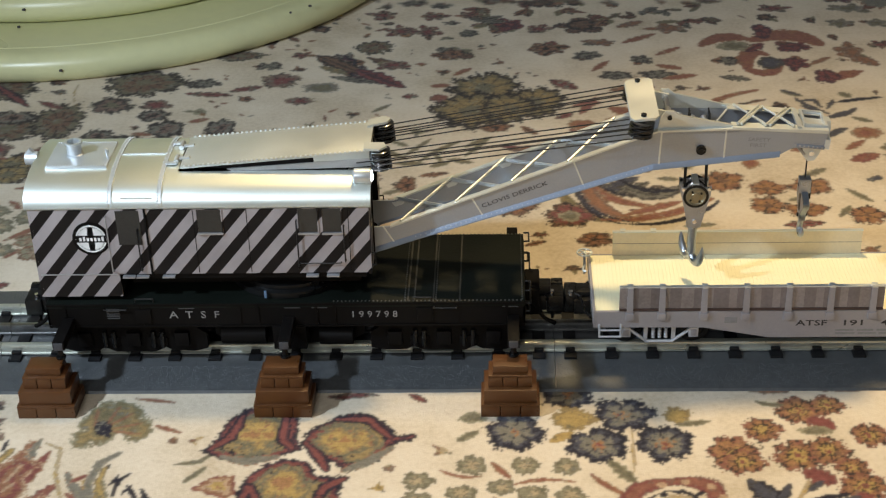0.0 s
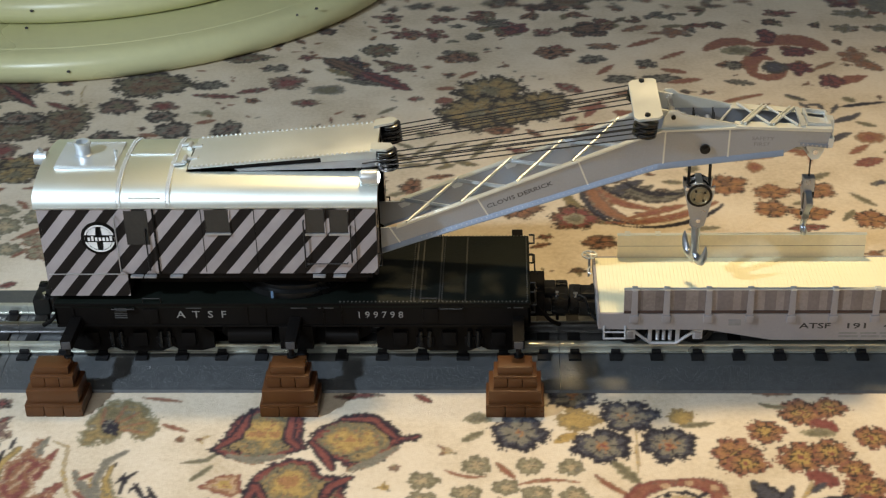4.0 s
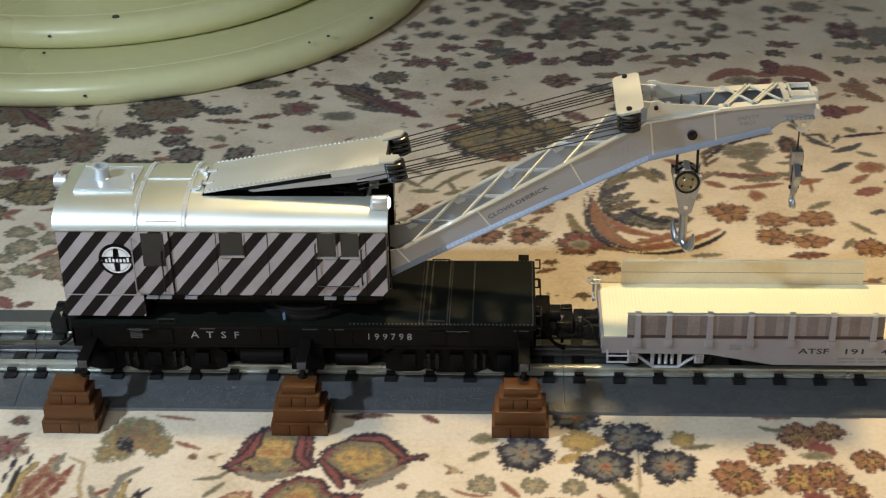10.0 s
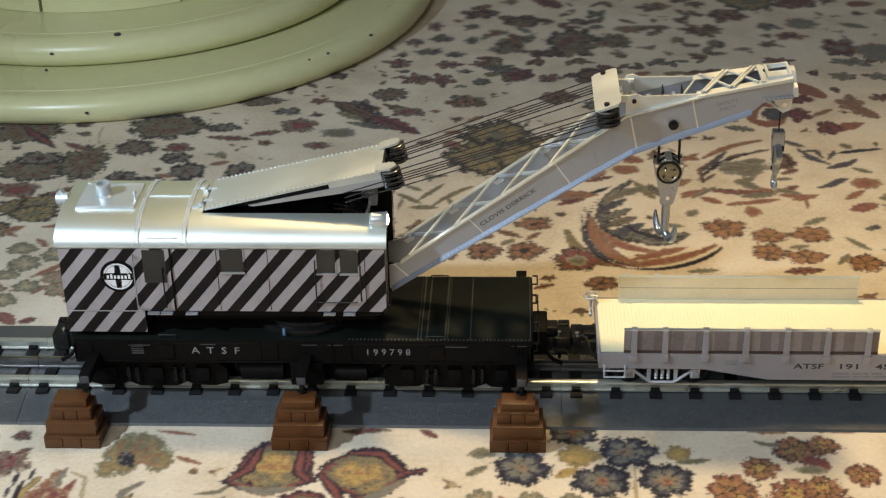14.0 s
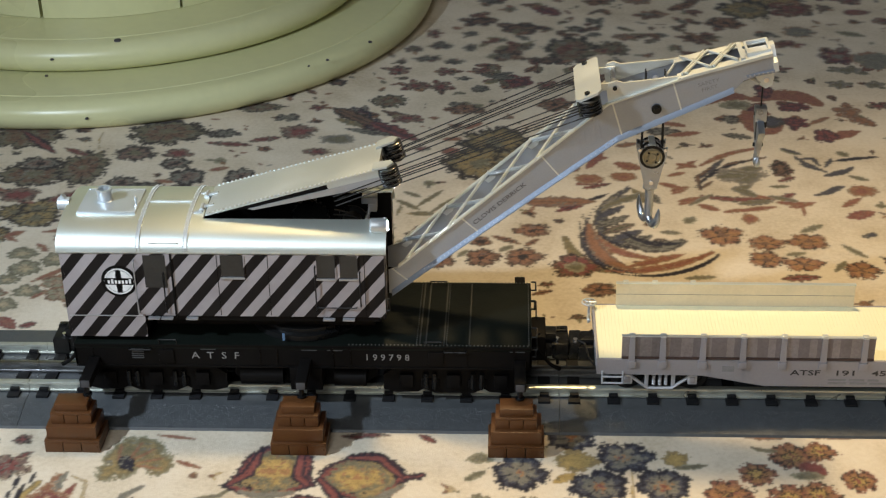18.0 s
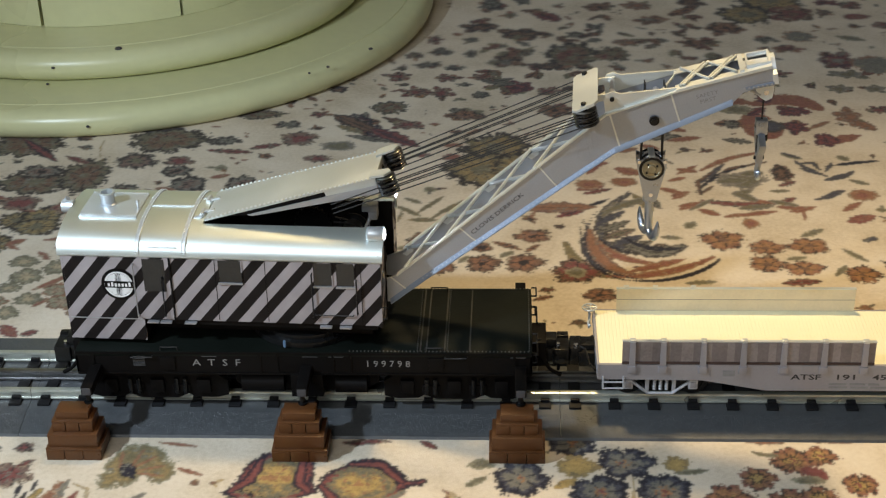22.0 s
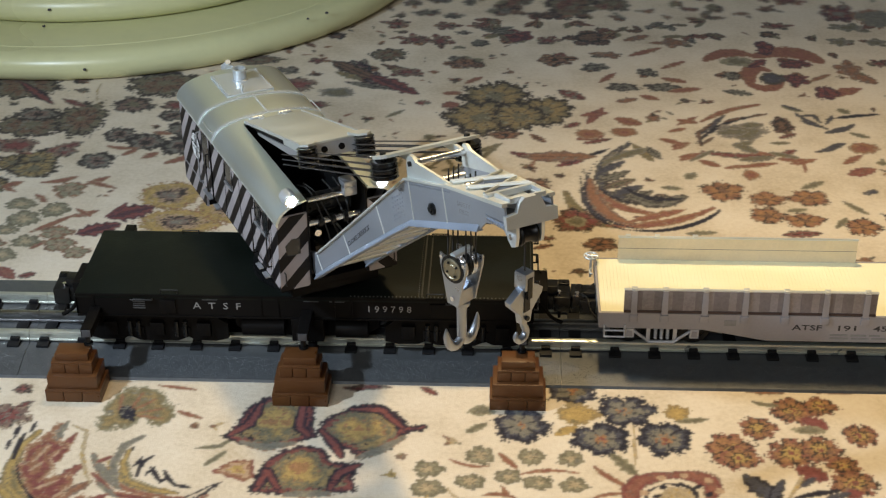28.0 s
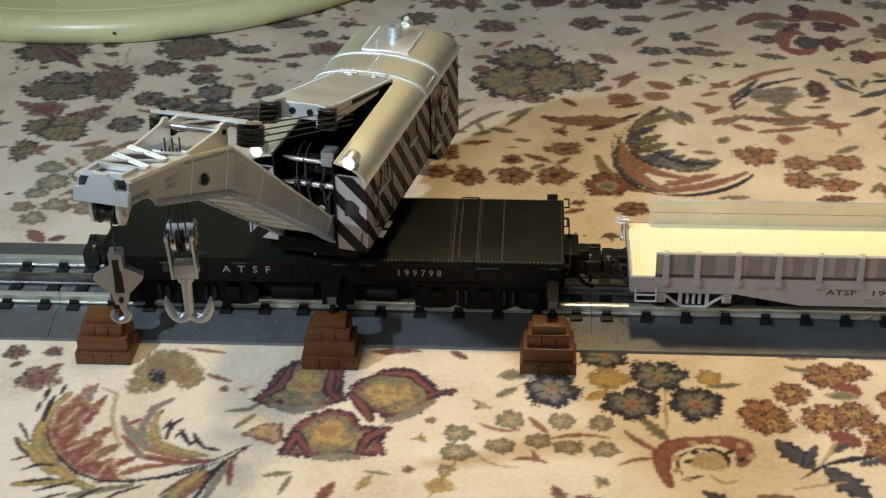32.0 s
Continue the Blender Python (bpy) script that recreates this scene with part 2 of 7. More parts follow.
def lathe(bm, profile, centre=(0, 0, 0), seg=24, axis="z", smooth=True):
    """Turns a profile of (radius, height) about an axis through centre."""
    c = Vector(centre)
    put = {"z": lambda u, v, h: Vector((u, v, h)), "y": lambda u, v, h: Vector((u, h, v)), "x": lambda u, v, h: Vector((h, u, v))}[axis]
    rings = [[bm.verts.new(c + put(r * math.cos(k * math.tau / seg), r * math.sin(k * math.tau / seg), h)) for k in range(seg)] for r, h in profile]
    fs = []
    for lo, hi in zip(rings, rings[1:]):
        for k in range(seg):
            f = bm.faces.new((lo[k], lo[(k + 1) % seg], hi[(k + 1) % seg], hi[k]))
            f.smooth = smooth
            fs.append(f)
    for r, ring in ((profile[0], rings[0]), (profile[-1], rings[-1])):
        if r[0] > 0.01:
            fs.append(bm.faces.new(ring))
    bmesh.ops.recalc_face_normals(bm, faces=fs)
    return bm


def tube(bm, pts, r, seg=6):
    """A round bar along a line of points."""
    for a, b in zip(pts, pts[1:]):
        rod(bm, a, b, r, seg)
    for p in pts[1:-1]:
        lathe(bm, [(0.01, -r), (r * 0.7, -r * 0.7), (r, 0), (r * 0.7, r * 0.7), (0.01, r)], p, seg)
    return bm


def part(name, bm, material, parent=None, label=""):
    """Links a bmesh of millimetres as one mesh object under a thing or part, and frees it."""
    bmesh.ops.scale(bm, vec=(MM, MM, MM), verts=bm.verts)
    me = bpy.data.meshes.new(name)
    bm.to_mesh(me)
    bm.free()
    me.set_sharp_from_angle(angle=radians(38))
    for m in material if isinstance(material, (list, tuple)) else [material]:
        me.materials.append(m)
    ob = new(name, me)
    hang(ob, parent)
    if label:
        ob["label"] = label
    return ob


def hang(ob, parent, m=None):
    """Parents a piece, no deeper than thing, part and sub-part."""
    m = m or Matrix.Identity(4)
    while parent and parent.parent and parent.parent.parent:
        m = parent.matrix_basis @ m
        parent = parent.parent
    if parent:
        ob.parent = parent
    ob.matrix_basis = m


def sweep(bm, pts, radii, seg=12, flat=1.0):
    """One smooth bent bar along a line of points, rounded off at its ends; flat squeezes it across the bend."""
    pts = [Vector(p) for p in pts]
    t = np.linspace(0, len(pts) - 1, (len(pts) - 1) * 4 + 1)
    fine = []
    for v in t:
        i = min(int(v), len(pts) - 2)
        f = v - i
        p0, p1, p2, p3 = pts[max(i - 1, 0)], pts[i], pts[i + 1], pts[min(i + 2, len(pts) - 1)]
        fine.append((0.5 * ((2 * p1) + (p2 - p0) * f + (2 * p0 - 5 * p1 + 4 * p2 - p3) * f * f + (3 * p1 - p0 - 3 * p2 + p3) * f**3), np.interp(v, range(len(radii)), radii)))
    rings = []
    side = Vector((1, 0, 0))
    for k, (p, r) in enumerate(fine):
        d = (fine[min(k + 1, len(fine) - 1)][0] - fine[max(k - 1, 0)][0]).normalized()
        u = (side - d * side.dot(d)).normalized()
        w = d.cross(u)
        rings.append([bm.verts.new(p + u * (r * flat * math.cos(a * math.tau / seg)) + w * (r * math.sin(a * math.tau / seg))) for a in range(seg)])
    fs = []
    for lo, hi in zip(rings, rings[1:]):
        for a in range(seg):
            fs.append(bm.faces.new((lo[a], lo[(a + 1) % seg], hi[(a + 1) % seg], hi[a])))
    fs += [bm.faces.new(rings[0]), bm.faces.new(rings[-1])]
    for f in fs:
        f.smooth = True
    bmesh.ops.recalc_face_normals(bm, faces=fs)
    return bm


def B():
    return bmesh.new()


def words(name, body, material, parent, place, height, width=None, turn=(90, 0, 0), label="", bold=0.0):
    """Flat raised lettering: place is its lower left corner."""
    cu = bpy.data.curves.new(name, "FONT")
    cu.body, cu.extrude, cu.offset, cu.resolution_u = body, 0.02, bold, 2
    tmp = bpy.data.objects.new(name, cu)
    scene.collection.objects.link(tmp)
    me = bpy.data.meshes.new_from_object(tmp.evaluated_get(bpy.context.evaluated_depsgraph_get()))
    bpy.data.objects.remove(tmp)
    co = np.array([v.co[:] for v in me.vertices])
    lo, hi = co.min(0), co.max(0)
    sy = height / (hi[1] - lo[1])
    sx = width / (hi[0] - lo[0]) if width else sy
    for v in me.vertices:
        v.co = ((v.co.x - lo[0]) * sx * MM, (v.co.y - lo[1]) * sy * MM, v.co.z * 2 * MM)
    me.name = name
    me.materials.clear()
    me.materials.append(material)
    ob = new(name, me)
    hang(ob, parent, pose(place[0] * MM, place[1] * MM, place[2] * MM, *turn))
    if label:
        ob["label"] = label
    return ob


def thing(name, label, category, group="", at=(0, 0, 0), turn=0):
    ob = new(name)
    ob.empty_display_size = 0.02
    ob.matrix_basis = pose(*at, 0, 0, turn)
    return tagged(ob, label, category, group)


def shared(name, mesh_of, parent, m):
    """One more object on the mesh of another."""
    ob = new(name, mesh_of.data)
    ob.parent = parent
    ob.matrix_basis = m
    return ob

# ---- the room ----
def carpet_material(name, stops, seed):
    """Cut wool pile: dyed yarn in knots, each a little lighter or darker, over soft patches of wear."""
    m, t, b = nodes_of(name, 0.95)
    b.inputs["Specular IOR Level"].default_value = 0.1
    b.inputs["Sheen Weight"].default_value = 0.15
    n1, n2, n3 = noise_of(t, 22 + seed, 4.0), noise_of(t, 420, 2.0), noise_of(t, 1500, 1.0)
    a = t.nodes.new("ShaderNodeMath")
    a.operation = "MULTIPLY_ADD"
    a.inputs[1].default_value = 0.72
    t.links.new(n1.outputs[0], a.inputs[0])
    h = t.nodes.new("ShaderNodeMath")
    h.operation = "MULTIPLY"
    h.inputs[1].default_value = 0.28
    t.links.new(n2.outputs[0], h.inputs[0])
    t.links.new(h.outputs[0], a.inputs[2])
    r = ramp_of(t, a.outputs[0], stops)
    t.links.new(r.outputs[0], b.inputs["Base Color"])
    s = t.nodes.new("ShaderNodeMath")
    s.operation = "ADD"
    t.links.new(n2.outputs[0], s.inputs[0])
    t.links.new(n3.outputs[0], s.inputs[1])
    bump_of(t, b, s.outputs[0], 0.35, 0.0006)
    return m


WOOL_TONES = [(0.28, (0.50, 0.40, 0.27)), (0.42, (0.625, 0.525, 0.385)), (0.52, (0.70, 0.60, 0.46)), (0.7, (0.77, 0.68, 0.545))]
CREAM_WOOL = carpet_material("cream_wool", WOOL_TONES, 0)

bm = B()
n = 60
grid = [[bm.verts.new((-1500 + 3000 * i / n, -1500 + 3000 * j / n, 0)) for j in range(n + 1)] for i in range(n + 1)]
for i in range(n):
    for j in range(n):
        bm.faces.new((grid[i][j], grid[i + 1][j], grid[i + 1][j + 1], grid[i][j + 1]))
carpet = tagged(part("floor", bm, CREAM_WOOL), "cream wool carpet with a floral Persian pattern", "carpet", kind="structure")
bm = B()
box(bm, -2600, 2600, -2600, 2600, -60, -4)
tagged(part("floor_slab", bm, surface("floor_boards", (0.2, 0.12, 0.07), 0.5, 0, 0.3, 4, 80, 0.2)), "brown floor beneath the carpet", "floor", kind="structure")
for nm, (x0, x1, y0, y1) in {"wall_north": (-2600, 2600, 2500, 2600), "wall_west": (-2600, -2500, -2500, 2500), "wall_east": (2500, 2600, -2500, 2500)}.items():
    tagged(part(nm, box(B(), x0, x1, y0, y1, -4, 2400), WALL_PAINT), "plain painted room wall", "wall", kind="structure")
# unseen south wall; its window is assumed, to house the roof's highlight lamp
bm = B()
for x0, x1, z0, z1 in ((-2600, -900, -4, 2400), (0, 2600, -4, 2400), (-900, 0, -4, 1180), (-900, 0, 2360, 2400)):
    box(bm, x0, x1, -2600, -2500, z0, z1)
tagged(part("wall_south", bm, WALL_PAINT), "plain painted room wall with an assumed window opening", "wall", kind="structure")
window = tagged(part("window_1", box(B(), -900, 0, -2560, -2540, 1180, 2360), surface("frosted_pane", (0.7, 0.75, 0.8), 0.3)), "assumed unseen pale window in the wall", "window", kind="structure")
tagged(part("ceiling", box(B(), -2600, 2600, -2600, 2600, 2404, 2500), surface("ceiling_paint", (0.75, 0.73, 0.68), 0.9, 0, 0.04, 2, 60, 0.1)), "plain white ceiling", "ceiling", kind="structure")

# ---- the round pedestal ----
ped = thing("table_pedestal", "ivory painted round pedestal base with two rounded steps", "pedestal", at=(-0.219, 0.542, 0))


def bullnose(r, z0, h, inner):
    k = h / 2
    pro = [(inner, z0), (r - k * 0.9, z0)]
    pro += [(r - k + k * math.cos(math.radians(a)), z0 + k + k * math.sin(math.radians(a))) for a in range(-75, 91, 15)]
    return pro + [(r - k - 6, z0 + h), (r - k - 6.8, z0 + h - 0.7), (r - k - 7.6, z0 + h), (inner, z0 + h + 0.5)]


part("lower_step", lathe(B(), bullnose(252, 0, 20, 150), seg=128), IVORY, ped)
part("upper_step", lathe(B(), bullnose(201, 20.5, 20, 100), seg=128), IVORY, ped)
# staves of the column
STAVE_TURN = -1.699
for k in range(9):
    a0, a1 = math.tau * (k + 0.012) / 9 + STAVE_TURN, math.tau * (k + 0.988) / 9 + STAVE_TURN
    arc = [a0 + (a1 - a0) * i / 8 for i in range(9)]
    bm = prism(B(), [(144 * math.cos(a), 144 * math.sin(a)) for a in arc] + [(120 * math.cos(a), 120 * math.sin(a)) for a in arc[::-1]], 41, 690, "z")
    part("stave", bm, IVORY, ped)
part("tabletop", lathe(B(), [(60, 690), (368, 690), (379, 694), (385, 704), (385, 712), (379, 720), (368, 724), (60, 724)], seg=96), IVORY, ped, "round ivory painted tabletop")
part("core", lathe(B(), [(139, 40), (139, 700)], seg=48), surface("dark_joint", (0.12, 0.11, 0.06), 0.7), ped)

CHIP = surface("chipped_paint", (0.06, 0.055, 0.06), 0.7)
for x, y, z, r in ((-169.4, 364.0, 41.0, 2.4), (-211.8, 348.6, 33.0, 1.2), (-217.0, 348.0, 21.4, 1.0), (-28.1, 379.7, 20.6, 1.1), (-1.3, 414.4, 20.6, 1.4), (-178.6, 299.6, 11.0, 1.1), (-39.8, 368.2, 20.6, 0.8)):
    part("paint_chip", lathe(B(), [(0.02, 0.5), (r, 0.3), (r * 1.1, -0.6)], (x + 215, y - 550, z), 7), CHIP, ped, "dark chip in the paint")

# ---- the track: plastic roadbed sections of ten inches, three rails each ----
CENTRE_RAIL = surface("dark_centre_rail", (0.30, 0.30, 0.30), 0.35, 1.0, 0.2, 60, 900, 0.1)
RAILP = [(-2.3, 0), (2.3, 0), (2.3, 0.5), (1.55, 0.9), (1.3, 2.0), (1.45, 3.0), (1.7, 3.5), (1.5, 4.3), (0.9, 4.6), (-0.9, 4.6), (-1.5, 4.3), (-1.7, 3.5), (-1.45, 3.0), (-1.3, 2.0), (-1.55, 0.9), (-2.3, 0.5)]
LONG = 254.0


def track_section():
    """Its origin is its left end on the carpet."""
    track = thing("track_section", "three-rail model railway track section on grey ballasted roadbed", "railway track", "sections of the track")
    part("roadbed", prism(B(), [(-43.3, 0), (43.3, 0), (42.6, 1.2), (27, 4.2), (-27, 4.2), (-42.6, 1.2)], 0.1, LONG - 0.1, "x"), BALLAST, track, "grey moulded ballast roadbed")
    random.seed(4)
    verts, faces = [], []
    for i in range(5200):
        x, s = random.uniform(1, LONG - 1), random.choice((-1, 1, -1, -1))
        y = random.uniform(27.5, 41.5)
        z = 4.2 - (y - 27) * 3.0 / 15.6
        r = random.uniform(0.25, 0.5)
        q = len(verts)
        verts += [((x + r * math.cos(a + i)) * MM, (s * y + r * math.sin(a + i)) * MM, (z - 0.1) * MM) for a in (0, 1.6, 3.1, 4.7)]
        verts.append((x * MM, s * y * MM, (z + r * 0.42) * MM))
        faces += [(q + k, q + (k + 1) % 4, q + 4) for k in range(4)]
    me = bpy.data.meshes.new("ballast")
    me.from_pydata(verts, [], faces)
    me.materials.append(BALLAST)
    ob = new("ballast", me)
    ob.parent = track
    tagged(ob, kind="stuff")
    tie = chair = None
    for k in range(14):
        x = 7.1 + 18.45 * k
        if tie is None:
            tie = part("tie", box(B(), -2.9, 2.9, -24.0, 24.0, 0, 1.4, 0.4), TIE, track)
            tie.matrix_basis = pose(x * MM, 0, 4 * MM)
        else:
            shared("tie", tie, track, pose(x * MM, 0, 4 * MM))
        for y in (-16.7, 16.7):
            for s in (-1, 1):
                m = pose(x * MM, (y + s * 2.4) * MM, 5.4 * MM)
                if chair is None:
                    chair = part("rail_chair", box(B(), -2.1, 2.1, -1.0, 1.0, 0, 1.6, 0.3), TIE, track)
                    chair.matrix_basis = m
                else:
                    shared("rail_chair", chair, track, m)
    for y in (-16.7, 0, 16.7):
        part("rail", prism(B(), [(p + y, q + 5.0) for p, q in RAILP], 0.12, LONG - 0.12, "x"), RAIL if y else CENTRE_RAIL, track, "bright nickel rail" if y else "dark centre rail")
    return track


first = track_section()
first.matrix_basis = pose(-0.3885, 0, 0)
for k in range(1, 4):
    copy_thing(first, pose(-0.3885 + 0.254 * k, 0, 0))

# ---- the brick cribbing blocks ----
tiers = [(0, 26.2, -61.5, -43.6, 6.2), (1.6, 23.4, -60, -44.4, 13.0), (4.3, 18.4, -57.6, -45.6, 18.8), (6.6, 14.0, -55.8, -46.6, 22.6)]


def crib(at):
    c = thing("cribbing_block", "brown plastic stepped stack of timbers under the outrigger", "cribbing", "cribbing blocks beside the track", at=(at * MM, 0, 0))
    z0 = 0.0
    w0 = 25.6
    for k, (inset, _, y0, y1, z1) in enumerate(tiers):
        x0, x1 = inset * 0.78, w0 - inset * 0.78
        cuts = 3 if k in (0, 2) else 1
        for i in range(cuts):
            a, b = x0 + (x1 - x0) * i / cuts, x0 + (x1 - x0) * (i + 1) / cuts
            part("timber", box(B(), a + 0.14, b - 0.14, y0, y1, z0 + 0.02, z1 - 1.0 if k in (0, 2) else z1 - 0.02, 0.3), BROWN, c)
        if k in (0, 2):
            part("timber_cap", box(B(), x0 - 0.2 + 0.3, x1 + 0.2 - 0.3, y0 + 0.25, y1 - 0.25, z1 - 1.0, z1, 0.2), BROWN, c)
        z0 = z1
    return c


for x in (-116.0, -12.2, 86.4):
    crib(x)

# ---- the derrick crane: frame, swinging cab, boom, roof hatch, tackle ----
crane = thing("derrick_crane", "silver and black-striped model railway wrecking crane on a black flatcar", "crane")
HINGE = Vector((35.0, 0, 62.5))
HATCH = Vector((-42.0, 0, 98.3))

# underframe
deck = part("deck", box(B(), -106, 106, -29.6, 29.6, 36.4, 39, 0.3), DECK_BLACK, crane, "black riveted steel deck")
for s in (-1, 1):
    bm = B()
    prism(bm, [(-106, 36.4), (-106, 27.6), (-84, 26.2), (84, 26.2), (106, 27.6), (106, 36.4)], s * 29.4, s * 27.2)
    box(bm, -105.9, 105.9, min(s * 29.4, s * 29.9), max(s * 29.4, s * 29.9), 37.6, 38.7)
    box(bm, -105.9, 105.9, min(s * 29.4, s * 29.9), max(s * 29.4, s * 29.9), 26.6, 27.5)
    for x in (-98, -64, -20, -12, 14, 22, 76, 98):
        box(bm, x - 0.6, x + 0.6, min(s * 29.3, s * 29.8), max(s * 29.3, s * 29.8), 27, 38)
    sill = part("side_sill", bm, BLACK, crane)
    for x in (-80, 66):
        part("grab_iron", tube(B(), [(x, s * 29.3, 36.6), (x, s * 31, 36.6), (x + 10, s * 31, 36.6), (x + 10, s * 29.3, 36.6)], 0.35), BLACK_METAL, sill)
    for x in (-63, 62):
        part("pocket", box(B(), x - 3.5, x + 3.5, min(s * 29.3, s * 30.2), max(s * 29.3, s * 30.2), 29, 36, 0.3), BLACK, sill)
part("centre_sill", box(B(), -104, 104, -12, 12, 20, 36.4, 0.4), BLACK, crane)
for x0 in (-106.2, 105.0):
    part("end_sill", box(B(), x0, x0 + 1.2, -29.4, 29.4, 27.5, 36.4, 0.2), BLACK, crane)
# deck plates, seams and rivets
for x in (54.6, 57.4, 65.8, 77.4):
    part("deck_seam", box(B(), x - 0.35, x + 0.35, -29, 29, 39, 39.25), surface("worn_seam", (0.022, 0.022, 0.02), 0.5) if x == 54.6 else bpy.data.materials["worn_seam"], deck)
bm = B()
x = 22.0
while x < 105:
    for y in (-29.0, 29.0):
        box(bm, x - 0.3, x + 0.3, y - 0.3, y + 0.3, 39, 39.45)
    x += 1.75
y = -28.0
while y < 28.5:
    for x in (53.2, 104.8, 66.9):
        box(bm, x - 0.28, x + 0.28, y - 0.28, y + 0.28, 39, 39.4)
    y += 1.9
# rivets lighter than the black deck
tagged(part("deck_rivets", bm, surface("lighter_rivet", (0.07, 0.07, 0.065), 0.4), deck), kind="stuff")
for x, y in ((57, -29), (57, 27), (-66, -29), (-66, 27)):
    part("deck_step", tube(B(), [(x, y, 39), (x, y, 41), (x + 8, y, 41), (x + 8, y, 39)], 0.3), BLACK_METAL, deck)
for y in (-25, 18):
    part("end_grab", tube(B(), [(106, y, 41.6), (108.4, y, 41.6), (108.4, y + 8, 41.6), (106, y + 8, 41.6)], 0.4), BLACK_METAL, deck)
    part("end_ladder", tube(B(), [(106, y, 31), (108, y, 31), (108, y + 8, 31), (106, y + 8, 31)], 0.4), BLACK_METAL, deck)
# outriggers onto the cribbing
for x in (-97.0, 1.6, 100.8):
    for s in (-1, 1):
        arm = part("outrigger", box(B(), x - 2.6, x + 2.6, min(s * 28, s * 49), max(s * 28, s * 49), 27.2, 31.6, 0.4), BLACK, crane, "black outrigger beam")
        part("end_plate", box(B(), x - 2.0, x + 2.0, min(s * 49, s * 49.5), max(s * 49, s * 49.5), 27.6, 31.2, 0.1), surface("dull_end_plate", (0.06, 0.06, 0.065), 0.6) if "dull_end_plate" not in bpy.data.materials else bpy.data.materials["dull_end_plate"], arm)
        part("screw_foot", (lambda bm: (rod(bm, (x, s * 47.5, 27.4), (x, s * 47.5, 23.6), 1.3, 10), rod(bm, (x, s * 47.5, 23.6), (x, s * 47.5, 22.7), 2.2, 12), bm)[-1])(B()), BLACK_METAL, arm)
# couplers
for s in (-1, 1):
    part("draft_box", box(B(), min(s * 106.3, s * 113), max(s * 106.3, s * 113), -9.5, 9.5, 19, 32, 0.6), BLACK, crane)
    bm = B()
    box(bm, s * 115 - 4, s * 115 + 4, -5, 5, 18.5, 26, 0.5)
    box(bm, s * 120 - 4, s * 120 + 4, -6.5, 5.5, 18, 26.5, 1.0)
    box(bm, s * 121 - 2.8, s * 121 + 2.8, 4.5, 9, 17.5, 27.5, 0.8)
    rod(bm, (s * 121, 6.5, 17), (s * 121, 6.5, 28.0), 1.2, 10)
    part("coupler", bm, BLACK_METAL, crane, "blackened knuckle coupler")
    part("coupler_pin", rod(B(), (s * 118.5, -3.6, 26.2), (s * 118.5, -3.6, 28.4), 1.0, 10), CHROME, crane, "bright coupler pin")
    part("drawbar", box(B(), min(s * 107, s * 118), max(s * 107, s * 118), -3.6, 3.6, 26.1, 30.5, 0.5), BLACK_METAL, crane)
    part("trip_pin", rod(B(), (s * 119, -2, 18), (s * 119, -2, 12.6), 0.8, 8), BLACK_METAL, crane)
    for y in (-8, 9):
        part("air_hose", sweep(B(), [(s * 106, y, 27), (s * 110, y * 1.1, 24), (s * 115, y * 1.1, 17), (s * 120, y, 13.5)], [0.9, 0.9, 0.9, 1.1], 8), BLACK, crane)
    for y in (-22, 22):
        part("uncoupling_lever", tube(B(), [(s * 106.2, y, 33), (s * 108.6, y, 33), (s * 108.6, y * 0.35, 33), (s * 113, y * 0.2, 30)], 0.4), BLACK_METAL, crane)
# trucks and wheels
wheel_profile = [(8.2, -1.6), (8.9, -1.6), (8.9, -0.9), (8.0, -0.8), (7.8, 1.6), (5.5, 1.7), (5.2, 1.0), (2.4, 1.0), (2.2, 2.1), (0.02, 2.1)]


def bogie(parent, x):
    """A three-axle truck with heavy cast side frames."""
    for s in (-1, 1):
        bm = B()
        line = [(-33, 12), (-33, 20), (-28, 23.5), (-20, 24.5), (-8, 26.4), (8, 26.4), (20, 24.5), (28, 23.5), (33, 20), (33, 12), (27, 10.4), (17, 10.8), (14, 12.6), (9, 10.2), (-9, 10.2), (-14, 12.6), (-17, 10.8), (-27, 10.4)]
        prism(bm, [(x + a, b) for a, b in line], s * 24.6, s * 21.6)
        for dx in (-11, 11):
            box(bm, x + dx - 4.2, x + dx + 4.2, min(s * 24.4, s * 25.4), max(s * 24.4, s * 25.4), 13.5, 18, 0.4)
        part("side_frame", bm, BLACK, parent, "black cast truck side frame")
        for dx in (-22, 0, 22):
            part("journal_box", box(B(), x + dx - 3.2, x + dx + 3.2, min(s * 24.4, s * 26.8), max(s * 24.4, s * 26.8), 14.2, 21.4, 0.6), BLACK, parent)
        for dx in (-13, -9, 9, 13):
            part("spring", rod(B(), (x + dx, s * 25.6, 13.4), (x + dx, s * 25.6, 21.8), 1.1, 8), BLACK_METAL, parent)
    for dx in (-22, 0, 22):
        for s in (-1, 1):
            bm = lathe(B(), [(r, s * h) for r, h in wheel_profile], (x + dx, s * 16.9, 18.1), 28, "y")
            part("wheel", bm, BLACK_METAL, parent, "black cast wheel")
        part("axle", rod(B(), (x + dx, -20.5, 18.1), (x + dx, 20.5, 18.1), 1.3, 10), BLACK_METAL, parent)
    part("bolster", box(B(), x - 26, x + 26, -14, 14, 11.5, 20, 0.5), BLACK, parent)


